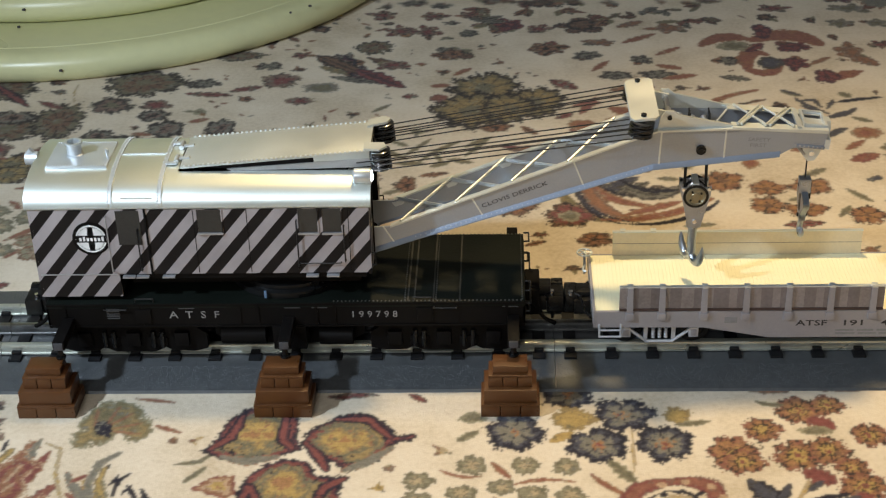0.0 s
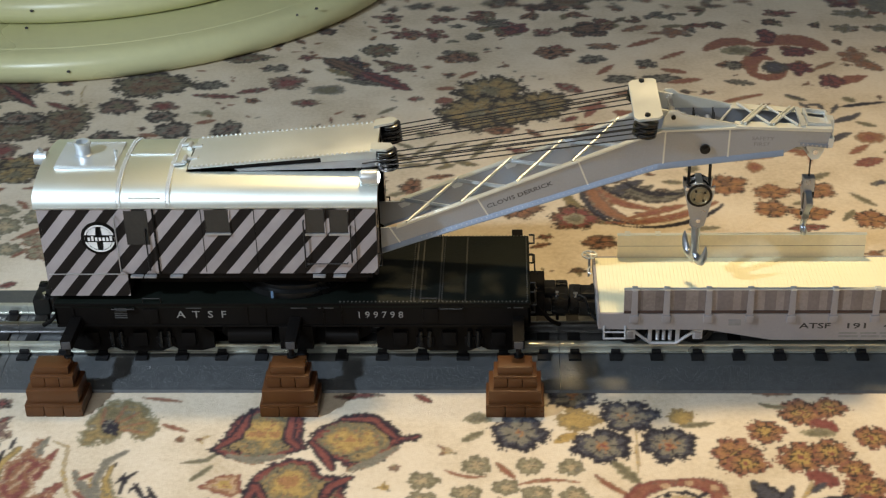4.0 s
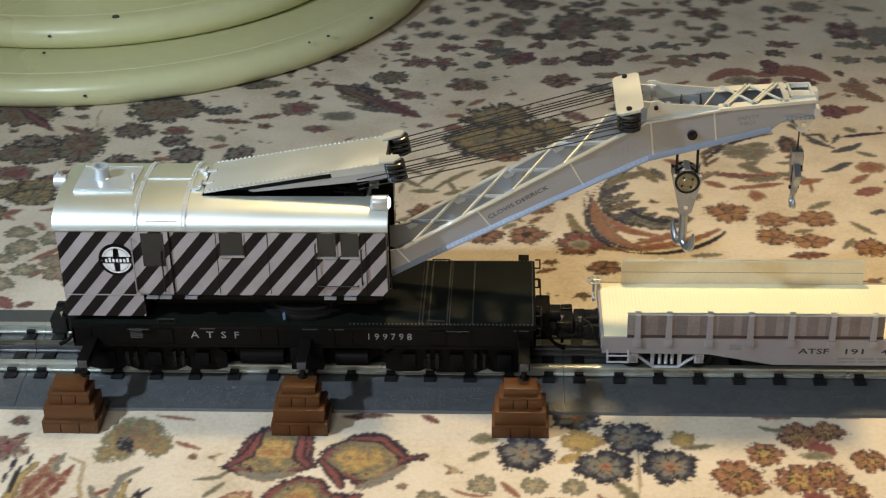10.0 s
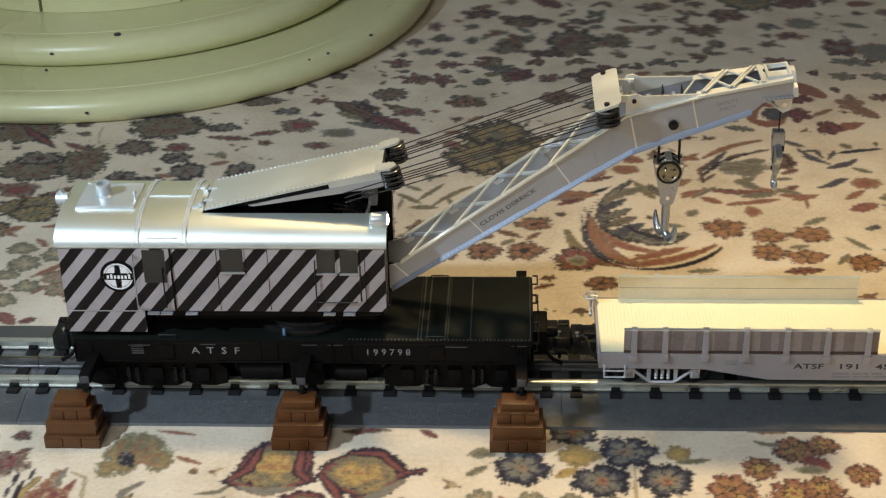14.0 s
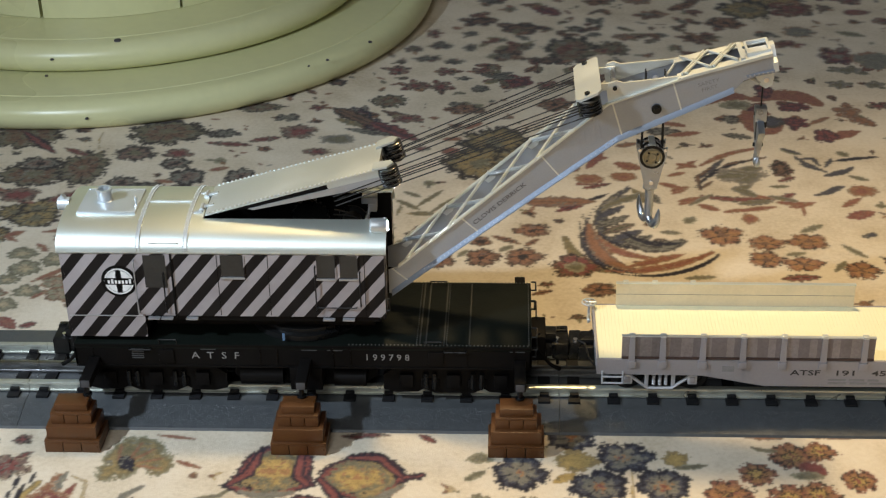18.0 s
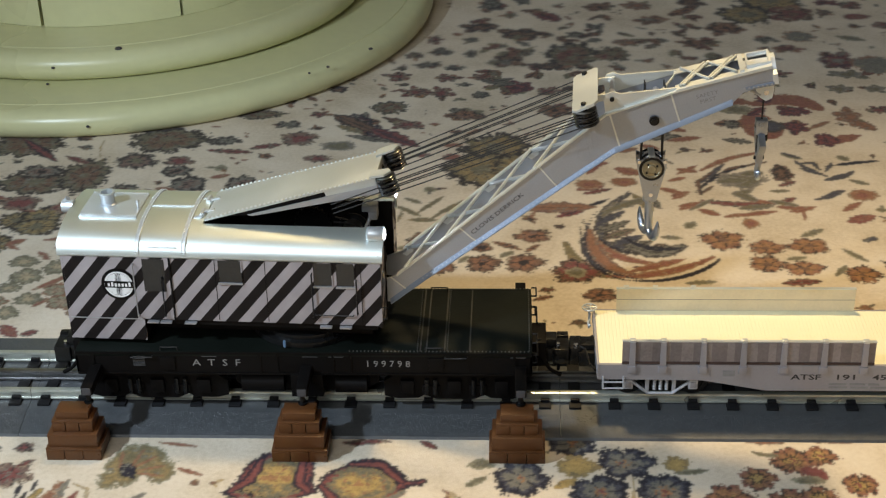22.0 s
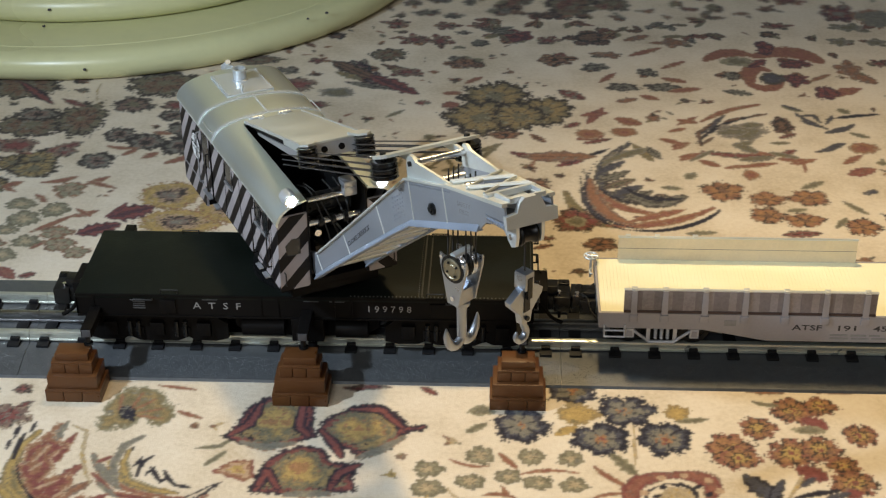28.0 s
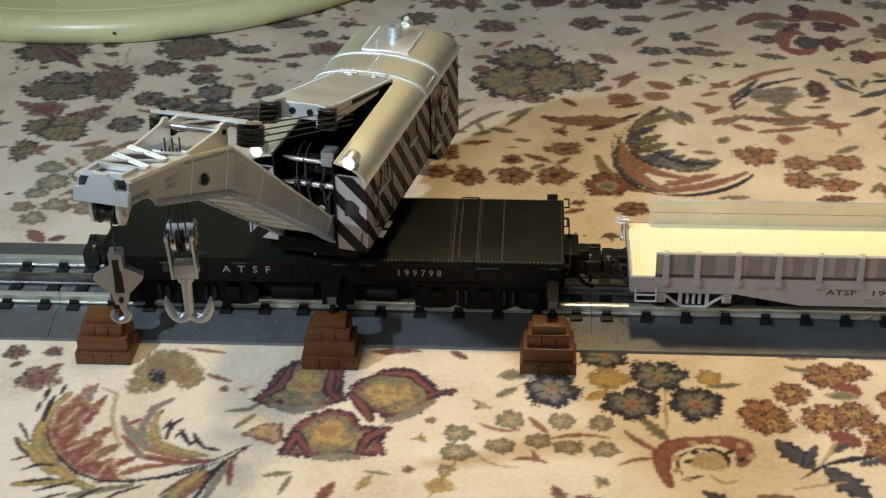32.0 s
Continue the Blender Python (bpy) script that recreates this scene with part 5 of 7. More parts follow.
words("lettering", "191", DARK_PAINT, car, (246.4, -HW - 0.02, 22.5), 2.9, 8.2, label="dark number", bold=0.015)
words("lettering", "45", DARK_PAINT, car, (262.4, -HW - 0.02, 22.5), 2.9, 6.5, bold=0.015)
for x, w, z in ((243, 8, 19.6), (252.5, 7, 19.6), (261, 5, 19.6), (243, 8.5, 17.9), (253, 8, 17.9), (262, 8, 17.9)):
    part("data_line", box(B(), x, x + w, -HW - 0.14, -HW + 0.1, z, z + 1.0), FADED_PAINT, car)
part("small_stencil", box(B(), 194, 199.5, -HW - 0.14, -HW + 0.1, 24.2, 27.2), FADED_PAINT, car)

# ---- the carpet's woven pattern, knot by knot ----
DYES = {
    "navy": (0.0224, 0.0198, 0.0284), "slate": (0.0731, 0.0705, 0.086), "charcoal": (0.0731, 0.0619, 0.0499), "grey": (0.202, 0.185, 0.146),
    "sage": (0.275, 0.245, 0.159), "moss": (0.172, 0.15, 0.0946), "olive": (0.198, 0.159, 0.0817), "ochre": (0.301, 0.215, 0.0946),
    "gold": (0.43, 0.292, 0.103), "tan": (0.43, 0.335, 0.206), "rust": (0.284, 0.138, 0.0774), "brick": (0.258, 0.107, 0.0731),
    "rose": (0.211, 0.0688, 0.0585), "maroon": (0.0903, 0.0413, 0.0473), "orange": (0.344, 0.181, 0.0817), "brown": (0.172, 0.0989, 0.0619),
    "umber": (0.0387, 0.0292, 0.0241), "peach": (0.456, 0.31, 0.198), "mauve": (0.206, 0.133, 0.103), "fawn": (0.344, 0.258, 0.172),
    "ash": (0.292, 0.249, 0.198),
}
DYE = {name: k + 1 for k, name in enumerate(DYES)}
# style: rings from the rim inwards as (limit, dye), then a speckle dye and its share, petals, and the dye between petals
STYLES = {
    "ochre": ([(1, "olive"), (0.75, "ochre"), (0.4, "gold")], "moss", 0.10, 0, ""),
    "red": ([(1, "peach"), (0.88, "rust"), (0.62, "rose")], "mauve", 0.10, 0, ""),
    "navy": ([(1, "navy")], "charcoal", 0.1, 0, ""),
    "sageleaf": ([(1, "sage"), (0.6, "moss")], "grey", 0.2, 0, ""),
    "tan": ([(1, "tan")], "gold", 0.2, 0, ""),
    "grey": ([(1, "ash"), (0.7, "grey")], "sage", 0.2, 0, ""),
    "fan": ([(1, "sage"), (0.9, "olive"), (0.74, "ochre"), (0.5, "rust"), (0.34, "olive")], "gold", 0.12, 13, "moss"),
    "navyspot": ([(1, "navy")], "grey", 0.35, 5, ""),
    "rust": ([(1, "fawn"), (0.86, "rust"), (0.4, "brick")], "fawn", 0.08, 0, ""),
    "rosegrey": ([(1, "fawn"), (0.88, "mauve"), (0.5, "rose")], "grey", 0.16, 5, "umber"),
    "rosegreyd": ([(1, "ash"), (0.9, "charcoal"), (0.7, "mauve"), (0.4, "moss")], "umber", 0.10, 6, "umber"),
    "flame": ([(1, "peach"), (0.90, "rust"), (0.70, "rose"), (0.35, "rust")], "fawn", 0.14, 0, ""),
    "peachvein": ([(1, "peach")], "rust", 0.1, 0, ""),
    "rustvein": ([(1, "rust")], "olive", 0.15, 0, ""),
    "fanleaf": ([(1, "sage"), (0.85, "olive"), (0.6, "ochre"), (0.3, "olive")], "grey", 0.14, 0, ""),
    "tulipcore": ([(1, "moss"), (0.8, "ochre"), (0.62, "gold"), (0.3, "orange")], "rust", 0.16, 0, ""),
    "tulip": ([(1.03, "navy"), (0.84, "maroon"), (0.72, "rose"), (0.46, "moss"), (0.2, "ochre")], "navy", 0.14, 0, ""),
    "greyrose": ([(1, "rust"), (0.88, "grey")], "sage", 0.2, 0, ""),
    "rosenavy": ([(1, "navy"), (0.66, "maroon"), (0.46, "rose")], "navy", 0.05, 0, ""),
    "rosenavyf": ([(1, "navy"), (0.75, "maroon"), (0.45, "grey")], "slate", 0.2, 6, "navy"),
    "peach": ([(1, "rose"), (0.86, "rust"), (0.6, "peach"), (0.3, "gold")], "rust", 0.10, 5, "rust"),
    "gold": ([(1, "gold"), (0.5, "ochre")], "tan", 0.15, 4, ""),
    "goldleaf": ([(1, "ochre"), (0.7, "gold")], "olive", 0.15, 4, ""),
    "sage": ([(1, "moss"), (0.74, "sage"), (0.4, "tan")], "grey", 0.1, 6, "moss"),
    "sagerust": ([(1, "rust"), (0.8, "sage"), (0.4, "fawn")], "rust", 0.12, 5, "brown"),
    "navyflower": ([(1.0, "navy"), (0.76, "slate"), (0.6, "grey"), (0.2, "orange"), (0.1, "rose")], "slate", 0.16, 6, "navy"),
    "navyt": ([(1, "umber"), (0.74, "grey"), (0.48, "mauve"), (0.24, "umber")], "umber", 0.14, 6, "umber"),
    "rose": ([(1, "mauve"), (0.85, "rose"), (0.5, "brick")], "mauve", 0.15, 0, ""),
    "tanfill": ([(1, "tan")], "gold", 0.25, 0, ""),
    "orange": ([(1, "brick"), (0.84, "rust"), (0.66, "orange"), (0.44, "umber"), (0.36, "gold"), (0.12, "rose")], "brown", 0.18, 7, "umber"),
    "orangeleaf": ([(1, "fawn"), (0.9, "rust"), (0.6, "orange"), (0.25, "brown")], "brown", 0.18, 5, "umber"),
    "rosespot": ([(1, "mauve"), (0.8, "rose")], "maroon", 0.08, 0, ""),
    "slate": ([(1, "charcoal"), (0.7, "slate")], "grey", 0.15, 0, ""),
    "slatenavy": ([(1, "navy"), (0.66, "slate")], "charcoal", 0.12, 0, ""),
    "rustgrey": ([(1, "fawn"), (0.85, "mauve"), (0.55, "rust")], "grey", 0.15, 5, "brown"),
    "rustred": ([(1, "rust"), (0.8, "brick")], "rust", 0.2, 0, ""),
    "palm": ([(1.02, "umber"), (0.84, "olive"), (0.66, "ochre"), (0.28, "moss")], "sage", 0.12, 11, "umber"),
    "palmdark": ([(1, "umber"), (0.84, "moss"), (0.6, "brown"), (0.3, "moss")], "grey", 0.14, 9, "umber"),
    "goldrose": ([(1, "rust"), (0.93, "ochre"), (0.86, "gold"), (0.64, "ochre"), (0.55, "peach"), (0.44, "umber"), (0.30, "mauve"), (0.12, "grey")], "tan", 0.06, 0, ""),
    "rosedark": ([(1, "maroon"), (0.72, "rose"), (0.3, "maroon")], "umber", 0.10, 5, "maroon"),
    "greennavy": ([(1, "umber"), (0.75, "moss")], "slate", 0.2, 6, "umber"),
    "greydark": ([(1, "ash"), (0.9, "charcoal"), (0.62, "grey"), (0.2, "charcoal")], "grey", 0.15, 5, "umber"),
    "brown": ([(1, "fawn"), (0.92, "brown"), (0.6, "rust"), (0.25, "umber")], "mauve", 0.14, 5, "umber"),
    "browndark": ([(1, "mauve"), (0.9, "umber"), (0.6, "brown")], "charcoal", 0.2, 5, "umber"),
    "olivey": ([(1, "sage"), (0.85, "olive"), (0.5, "moss")], "ochre", 0.15, 0, ""),
    "olive": ([(1, "olive")], "ochre", 0.2, 0, ""),
    "rosebrown": ([(1, "fawn"), (0.9, "brown"), (0.7, "rose"), (0.3, "brown")], "umber", 0.12, 6, "umber"),
    "greyolive": ([(1, "ash"), (0.8, "grey"), (0.5, "moss")], "olive", 0.15, 4, "moss"),
    "rosering": ([(1, "maroon"), (0.7, "rose"), (0.42, "grey")], "tan", 0.1, 5, ""),
}
FAR = ["brown", "rosebrown", "rustgrey", "greydark", "olivey", "brown", "rosegreyd", "orangeleaf", "browndark", "greyolive", "sageleaf", "rust"]
rng = np.random.default_rng(7)


class Canvas:
    def __init__(self, x0, x1, y0, y1, knot):
        self.x0, self.y0, self.knot = x0, y0, knot
        self.dye = np.zeros((int((y1 - y0) / knot), int((x1 - x0) / knot)), np.uint8)

    def window(self, x0, x1, y0, y1):
        k, (h, w) = self.knot, self.dye.shape
        i0, i1 = max(0, int((x0 - self.x0) / k)), min(w, int((x1 - self.x0) / k) + 1)
        j0, j1 = max(0, int((y0 - self.y0) / k)), min(h, int((y1 - self.y0) / k) + 1)
        if i0 >= i1 or j0 >= j1:
            return None
        x, y = np.meshgrid(self.x0 + (np.arange(i0, i1) + 0.5) * k, self.y0 + (np.arange(j0, j1) + 0.5) * k)
        return self.dye[j0:j1, i0:i1], x, y

    def weave(self, cells, d, style, between=None):
        rings, speck, share, _, gap = STYLES[style]
        m, n = d.shape

        def tufts(k):
            return rng.normal(0, 1, ((m + k) // k + 1, (n + k) // k + 1)).repeat(k, 0).repeat(k, 1)[:m, :n]

        def drift(k):
            a = rng.normal(0, 1, (m // k + 2, n // k + 2))
            v, u = np.arange(m) / k, np.arange(n) / k
            j, i = v.astype(int)[:, None], u.astype(int)[None, :]
            fv, fu = v[:, None] - j, u[None, :] - i
            return (a[j, i] * (1 - fv) + a[j + 1, i] * fv) * (1 - fu) + (a[j, i + 1] * (1 - fv) + a[j + 1, i + 1] * fv) * fu

        loose = 0.3 if style in ("tulipcore", "fanleaf", "flame", "fan") else 0.09
        d = d + 0.05 * tufts(1) + 0.06 * tufts(2) + loose * drift(5) * np.clip(1.3 - d, 0.3, 1)
        for limit, dye in rings:
            cells[d < limit] = DYE[dye]
        if gap and between is not None:
            cells[(d < 0.97) & between] = DYE[gap]
        if gap in ("umber", "navy", "brown", "maroon"):
            cells[(d > 0.78) & (d < 1.04) & (0.8 * tufts(2) + 0.6 * tufts(1) > 0.25)] = DYE[gap]
        if share:
            cells[(d < 0.84) & (0.75 * tufts(3) + 0.66 * tufts(1) > 2.1 - 4.2 * share)] = DYE[speck]


CANVASES = [Canvas(-330, 400, -170, 130, 0.85), Canvas(-420, 460, 128, 420, 1.15), Canvas(-420, 520, 417, 900, 1.8)]


def rosette(x, y, rx, ry, style):
    n = STYLES[style][3]
    ph = rng.uniform(0, 6.28)
    rx, ry = rx * 1.03, ry * 1.03
    if y > 300 and 3 < n < 8:
        n += int(rng.integers(0, 3))
        if rx > 7:
            k = int(rng.integers(5, 9))
            for i in range(k):
                b = ph + math.tau * i / k + rng.uniform(-0.25, 0.25)
                q, r = rng.uniform(0.8, 1.2), rng.uniform(0.1, 0.35)
                leaf(x + r * rx * math.cos(b), y + r * ry * math.sin(b), x + q * rx * math.cos(b), y + q * ry * math.sin(b), rng.uniform(0.5, 0.95) * min(rx, ry), style if rng.random() < 0.65 else FAR[rng.integers(len(FAR))])
            rx, ry = rx * 0.62, ry * 0.62
    for c in CANVASES:
        w = c.window(x - 1.4 * rx, x + 1.4 * rx, y - 1.4 * ry, y + 1.4 * ry)
        if w:
            cells, gx, gy = w
            u, v = (gx - x) / rx, (gy - y) / ry
            a = np.arctan2(v, u)
            lobe = np.abs(np.cos(n * a / 2 + ph))
            rim = (0.80 + 0.28 * lobe**0.55 if n else 1) + 0.05 * np.cos(3 * a + 2 * ph)
            r = np.hypot(u, v) / rim
            c.weave(cells, r, style, (lobe * r * rx < (1.9 if n > 8 else 1.25)) & (r > 0.3) if n else None)


def leaf(x0, y0, x1, y1, width, style):
    long, half = math.hypot(x1 - x0, y1 - y0), width / 2
    ux, uy = (x1 - x0) / long, (y1 - y0) / long
    n = STYLES[style][3] or 5
    ph = rng.uniform(0, 6.28)
    for c in CANVASES:
        w = c.window(min(x0, x1) - width, max(x0, x1) + width, min(y0, y1) - width, max(y0, y1) + width)
        if w:
            cells, gx, gy = w
            s = ((gx - x0) * ux + (gy - y0) * uy) / long
            o = np.abs((gx - x0) * -uy + (gy - y0) * ux)
            wide = half * np.clip(np.sin(np.pi * np.clip(s, 0, 1)), 0, 1) ** 0.7 * (1 + 0.16 * np.cos(2 * n * np.pi * s + ph))
            d = np.where((s > 0) & (s < 1), o / np.maximum(wide, 0.01), 9)
            c.weave(cells, d, style, (o < 0.08 * half))


def stroke(points, width, style):
    """A brush line along points, tapering to both ends."""
    pts = np.array(points, float)
    t = np.linspace(0, len(pts) - 1, 14 * len(pts))
    px, py = np.interp(t, range(len(pts)), pts[:, 0]), np.interp(t, range(len(pts)), pts[:, 1])
    half = width / 2 * (0.55 + 0.45 * np.sin(np.pi * t / t[-1]))
    for c in CANVASES:
        w = c.window(px.min() - width, px.max() + width, py.min() - width, py.max() + width)
        if w:
            cells, gx, gy = w
            d = np.full(gx.shape, 9.0)
            for a, b, h in zip(px, py, half):
                d = np.minimum(d, np.hypot(gx - a, gy - b) / h)
            c.weave(cells, d, style)


def patch(points, depth, style):
    """A filled field; its rings follow the outline inwards over depth millimetres."""
    pts = np.array(points, float)
    lo, hi = pts.min(0) - 4, pts.max(0) + 4
    for c in CANVASES:
        w = c.window(lo[0], hi[0], lo[1], hi[1])
        if w:
            cells, gx, gy = w
            inside, near = np.zeros(gx.shape, bool), np.full(gx.shape, 99.0)
            for (xa, ya), (xb, yb) in zip(pts, np.roll(pts, -1, 0)):
                cross = (ya > gy) != (yb > gy)
                inside ^= cross & (gx < (xb - xa) * (gy - ya) / (yb - ya + 1e-9) + xa)
                k = np.clip(((gx - xa) * (xb - xa) + (gy - ya) * (yb - ya)) / ((xb - xa) ** 2 + (yb - ya) ** 2 + 1e-9), 0, 1)
                near = np.minimum(near, np.hypot(gx - xa - k * (xb - xa), gy - ya - k * (yb - ya)))
            c.weave(cells, np.where(inside, 1 - near / depth, 1 + near / depth), style)


def frond(x0, y0, xm, ym, x1, y1, width, style):
    t = np.linspace(0, 1, 36)
    px = (1 - t) ** 2 * x0 + 2 * t * (1 - t) * xm + t**2 * x1
    py = (1 - t) ** 2 * y0 + 2 * t * (1 - t) * ym + t**2 * y1
    half = width / 2 * (0.4 + 0.6 * np.sin(np.pi * t))
    for c in CANVASES:
        w = c.window(px.min() - width, px.max() + width, py.min() - width, py.max() + width)
        if w:
            cells, gx, gy = w
            d = np.full(gx.shape, 9.0)
            for a, b, h in zip(px, py, half):
                d = np.minimum(d, np.hypot(gx - a, gy - b) / h)
            c.weave(cells, d, style)


rosette(-130, -73, 9.7, 8.9, "rosegrey")
leaf(-129, -67, -121, -61, 4.0, "rosegrey")
rosette(-129, -52, 4.2, 4.2, "rosegrey")
rosette(-146, -53, 5.3, 5.6, "rosegrey")
leaf(-146, -65, -141, -60, 3.6, "rosegrey")
leaf(-19, -137, -6, -134, 3.3, "sageleaf")
leaf(-10, -149, -6, -135, 2.9, "sageleaf")
leaf(5, -156, 12, -139, 6.1, "red")
frond(11, -154, 16, -149, 19, -152, 2.1, "navy")
leaf(21, -145, 27, -134, 4.5, "gold")
leaf(23, -132, 35, -134, 2.5, "sageleaf")
rosette(61, -105, 6.5, 5.5, "sage")
rosette(61, -118, 7.1, 5.7, "sage")
rosette(57, -130, 3.5, 3.7, "sage")
rosette(55, -140, 6.2, 4.3, "gold")
leaf(51, -148, 62, -122, 2.4, "gold")
rosette(83, -95, 6.1, 6.0, "sage")
rosette(105, -95, 5.6, 5.6, "sage")
rosette(122, -96, 5.6, 5.2, "sage")
rosette(79, -113, 6.0, 5.0, "sage")
rosette(95, -109, 5.5, 5.0, "sage")
rosette(108, -113, 6.5, 5.0, "sage")
rosette(123, -114, 5.7, 5.0, "sage")
frond(70, -98, 77, -104, 87, -102, 2.3, "rust")
frond(91, -93, 95, -98, 99, -104, 3.7, "rust")
frond(100, -108, 110, -102, 125, -106, 2.7, "rust")
frond(85, -122, 91, -119, 99, -124, 3.0, "rust")
leaf(96, -123, 92, -115, 2.2, "rust")
frond(70, -118, 72, -127, 87, -127, 1.7, "tan")
rosette(101, -72, 11.3, 13.2, "navyflower")
rosette(125, -46, 10.9, 9.5, "navyflower")
rosette(148, -60, 12.5, 10.9, "navyflower")
rosette(136, -81, 12.2, 10.8, "navyflower")
rosette(164, -80, 11.4, 11.7, "navyflower")
rosette(83, -62, 5.9, 3.9, "sageleaf")
leaf(76, -79, 86, -71, 4.8, "sageleaf")
rosette(126, -63, 9.1, 7.8, "goldleaf")
leaf(115, -80, 126, -72, 5.6, "goldleaf")
leaf(139, -91, 151, -108, 6.4, "sageleaf")
frond(151, -71, 150, -87, 150, -103, 1.5, "tan")
rosette(171, -61, 5.6, 5.7, "goldleaf")
leaf(169, -68, 185, -65, 4.1, "sageleaf")
frond(132, -101, 137, -109, 147, -115, 3.8, "rust")
frond(129, -124, 136, -118, 146, -119, 2.5, "rust")
frond(149, -136, 139, -107, 166, -106, 9.1, "rose")
frond(164, -106, 187, -104, 179, -122, 10.0, "rose")
rosette(166, -120, 8.0, 6.0, "tanfill")
frond(155, -130, 148, -117, 162, -112, 1.7, "navy")
frond(161, -112, 177, -111, 173, -124, 2.4, "navy")
frond(154, -132, 159, -131, 163, -129, 1.7, "navy")
rosette(192, -88, 9.3, 12.3, "orange")
rosette(195, -93, 8.8, 6.9, "orange")
rosette(206, -71, 8.0, 7.7, "orange")
rosette(223, -58, 8.6, 9.7, "orange")
rosette(236, -54, 7.1, 6.7, "orange")
rosette(218, -89, 10.2, 9.8, "orange")
rosette(231, -86, 8.3, 9.1, "orange")
rosette(239, -97, 7.2, 5.2, "orange")
rosette(241, -109, 10.0, 7.8, "orange")
rosette(250, -75, 7.4, 7.6, "orange")
leaf(226, -63, 237, -71, 10.7, "rosespot")
leaf(218, -99, 231, -107, 11.7, "rosespot")
leaf(235, -117, 244, -115, 8.3, "rosespot")
leaf(217, -113, 226, -105, 3.5, "slate")
leaf(227, -120, 239, -115, 4.6, "slate")
leaf(195, -104, 209, -124, 10.6, "slatenavy")
leaf(204, -123, 212, -107, 5.2, "slatenavy")
leaf(213, -121, 229, -143, 11.6, "slatenavy")
frond(214, -120, 223, -116, 234, -114, 3.5, "navy")
frond(202, -130, 211, -122, 216, -119, 1.7, "navy")
frond(220, -104, 217, -113, 211, -121, 2.2, "tan")
leaf(161, -139, 175, -148, 6.1, "slatenavy")
leaf(182, -141, 208, -146, 6.4, "rustgrey")
frond(197, -137, 209, -133, 221, -131, 1.7, "tan")
rosette(114, -150, 9.5, 6.2, "rose")
leaf(101, -138, 107, -150, 5.8, "rosegrey")
rosette(88, -151, 6.8, 3.5, "rose")
frond(206, -51, 213, -55, 217, -53, 3.6, "sageleaf")
rosette(214, -43, 8.8, 2.3, "rustgrey")
rosette(246, -42, 10.3, 2.3, "rustgrey")
rosette(228, -72, 7.5, 3.4, "sageleaf")
frond(166, -129, 170, -136, 176, -132, 2.2, "tan")
rosette(33, -45, 7.8, 2.3, "rosegrey")
leaf(54, -44, 63, -51, 4.6, "rosegrey")
leaf(18, -46, 31, -47, 4.5, "rosegrey")
rosette(-223, 289, 23.0, 20.5, "palmdark")
leaf(-228, 296, -196, 260, 7.5, "rosenavy")
rosette(-203, 230, 21.1, 16.7, "palmdark")
rosette(-202, 245, 14.9, 8.6, "navyt")
rosette(-173, 239, 14.9, 23.7, "palmdark")
rosette(-145, 261, 13.0, 11.3, "rosegreyd")
rosette(-131, 294, 24.4, 18.4, "palmdark")
leaf(-193, 269, -174, 257, 6.6, "rosegrey")
rosette(-117, 261, 9.4, 6.9, "rosegrey")
frond(-173, 295, -175, 275, -165, 258, 1.4, "tan")
rosette(-144, 217, 9.4, 9.7, "navyt")
rosette(-105, 227, 11.2, 11.4, "navyt")
rosette(-116, 246, 9.9, 7.6, "navyt")
rosette(-126, 208, 11.0, 11.1, "navyt")
rosette(-103, 203, 13.0, 11.7, "navyt")
rosette(-74, 200, 14.3, 13.1, "navyt")
rosette(-72, 228, 8.7, 11.4, "navyt")
rosette(-150, 182, 9.7, 10.6, "navyt")
rosette(-199, 178, 10.7, 10.7, "palm")
rosette(-185, 183, 11.4, 13.1, "palm")
rosette(-185, 170, 14.0, 10.5, "palm")
rosette(-202, 148, 7.2, 12.3, "palm")
leaf(-226, 212, -191, 189, 10.1, "rose")
leaf(-184, 191, -164, 207, 10.4, "rosegrey")
frond(-148, 202, -139, 197, -129, 200, 4.5, "rust")
leaf(-137, 189, -129, 198, 5.4, "rust")
leaf(-124, 186, -115, 194, 7.0, "rust")
leaf(-110, 179, -91, 192, 7.1, "rust")
leaf(-88, 183, -69, 174, 6.9, "rust")
leaf(-93, 236, -81, 241, 6.5, "rust")
leaf(-125, 222, -112, 219, 5.1, "rust")
rosette(-97, 140, 17.7, 16.6, "goldrose")
rosette(-87, 109, 23.7, 14.3, "goldrose")
rosette(-60, 126, 18.4, 18.1, "goldrose")
leaf(-128, 112, -104, 126, 16.9, "rosedark")
leaf(-141, 93, -118, 106, 14.0, "rosedark")
frond(-121, 130, -125, 117, -129, 113, 3.9, "rosedark")
frond(-175, 153, -163, 155, -157, 161, 5.8, "rust")
rosette(-157, 145, 9.1, 9.2, "sagerust")
leaf(-150, 151, -137, 162, 6.1, "rust")
leaf(-150, 156, -130, 147, 4.8, "rust")
leaf(-175, 139, -166, 129, 5.0, "rust")
leaf(-186, 154, -197, 147, 7.1, "rust")
leaf(-187, 141, -197, 148, 4.0, "rust")
rosette(-180, 127, 8.6, 6.2, "sage")
rosette(-159, 121, 7.9, 8.1, "sage")
rosette(-174, 110, 9.1, 8.7, "sage")
rosette(-180, 97, 6.8, 5.2, "sage")
rosette(-152, 95, 8.6, 7.1, "sagerust")
frond(-166, 95, -157, 104, -146, 116, 4.8, "rust")
leaf(-147, 112, -134, 121, 5.8, "rust")
leaf(-148, 123, -137, 113, 3.7, "rust")
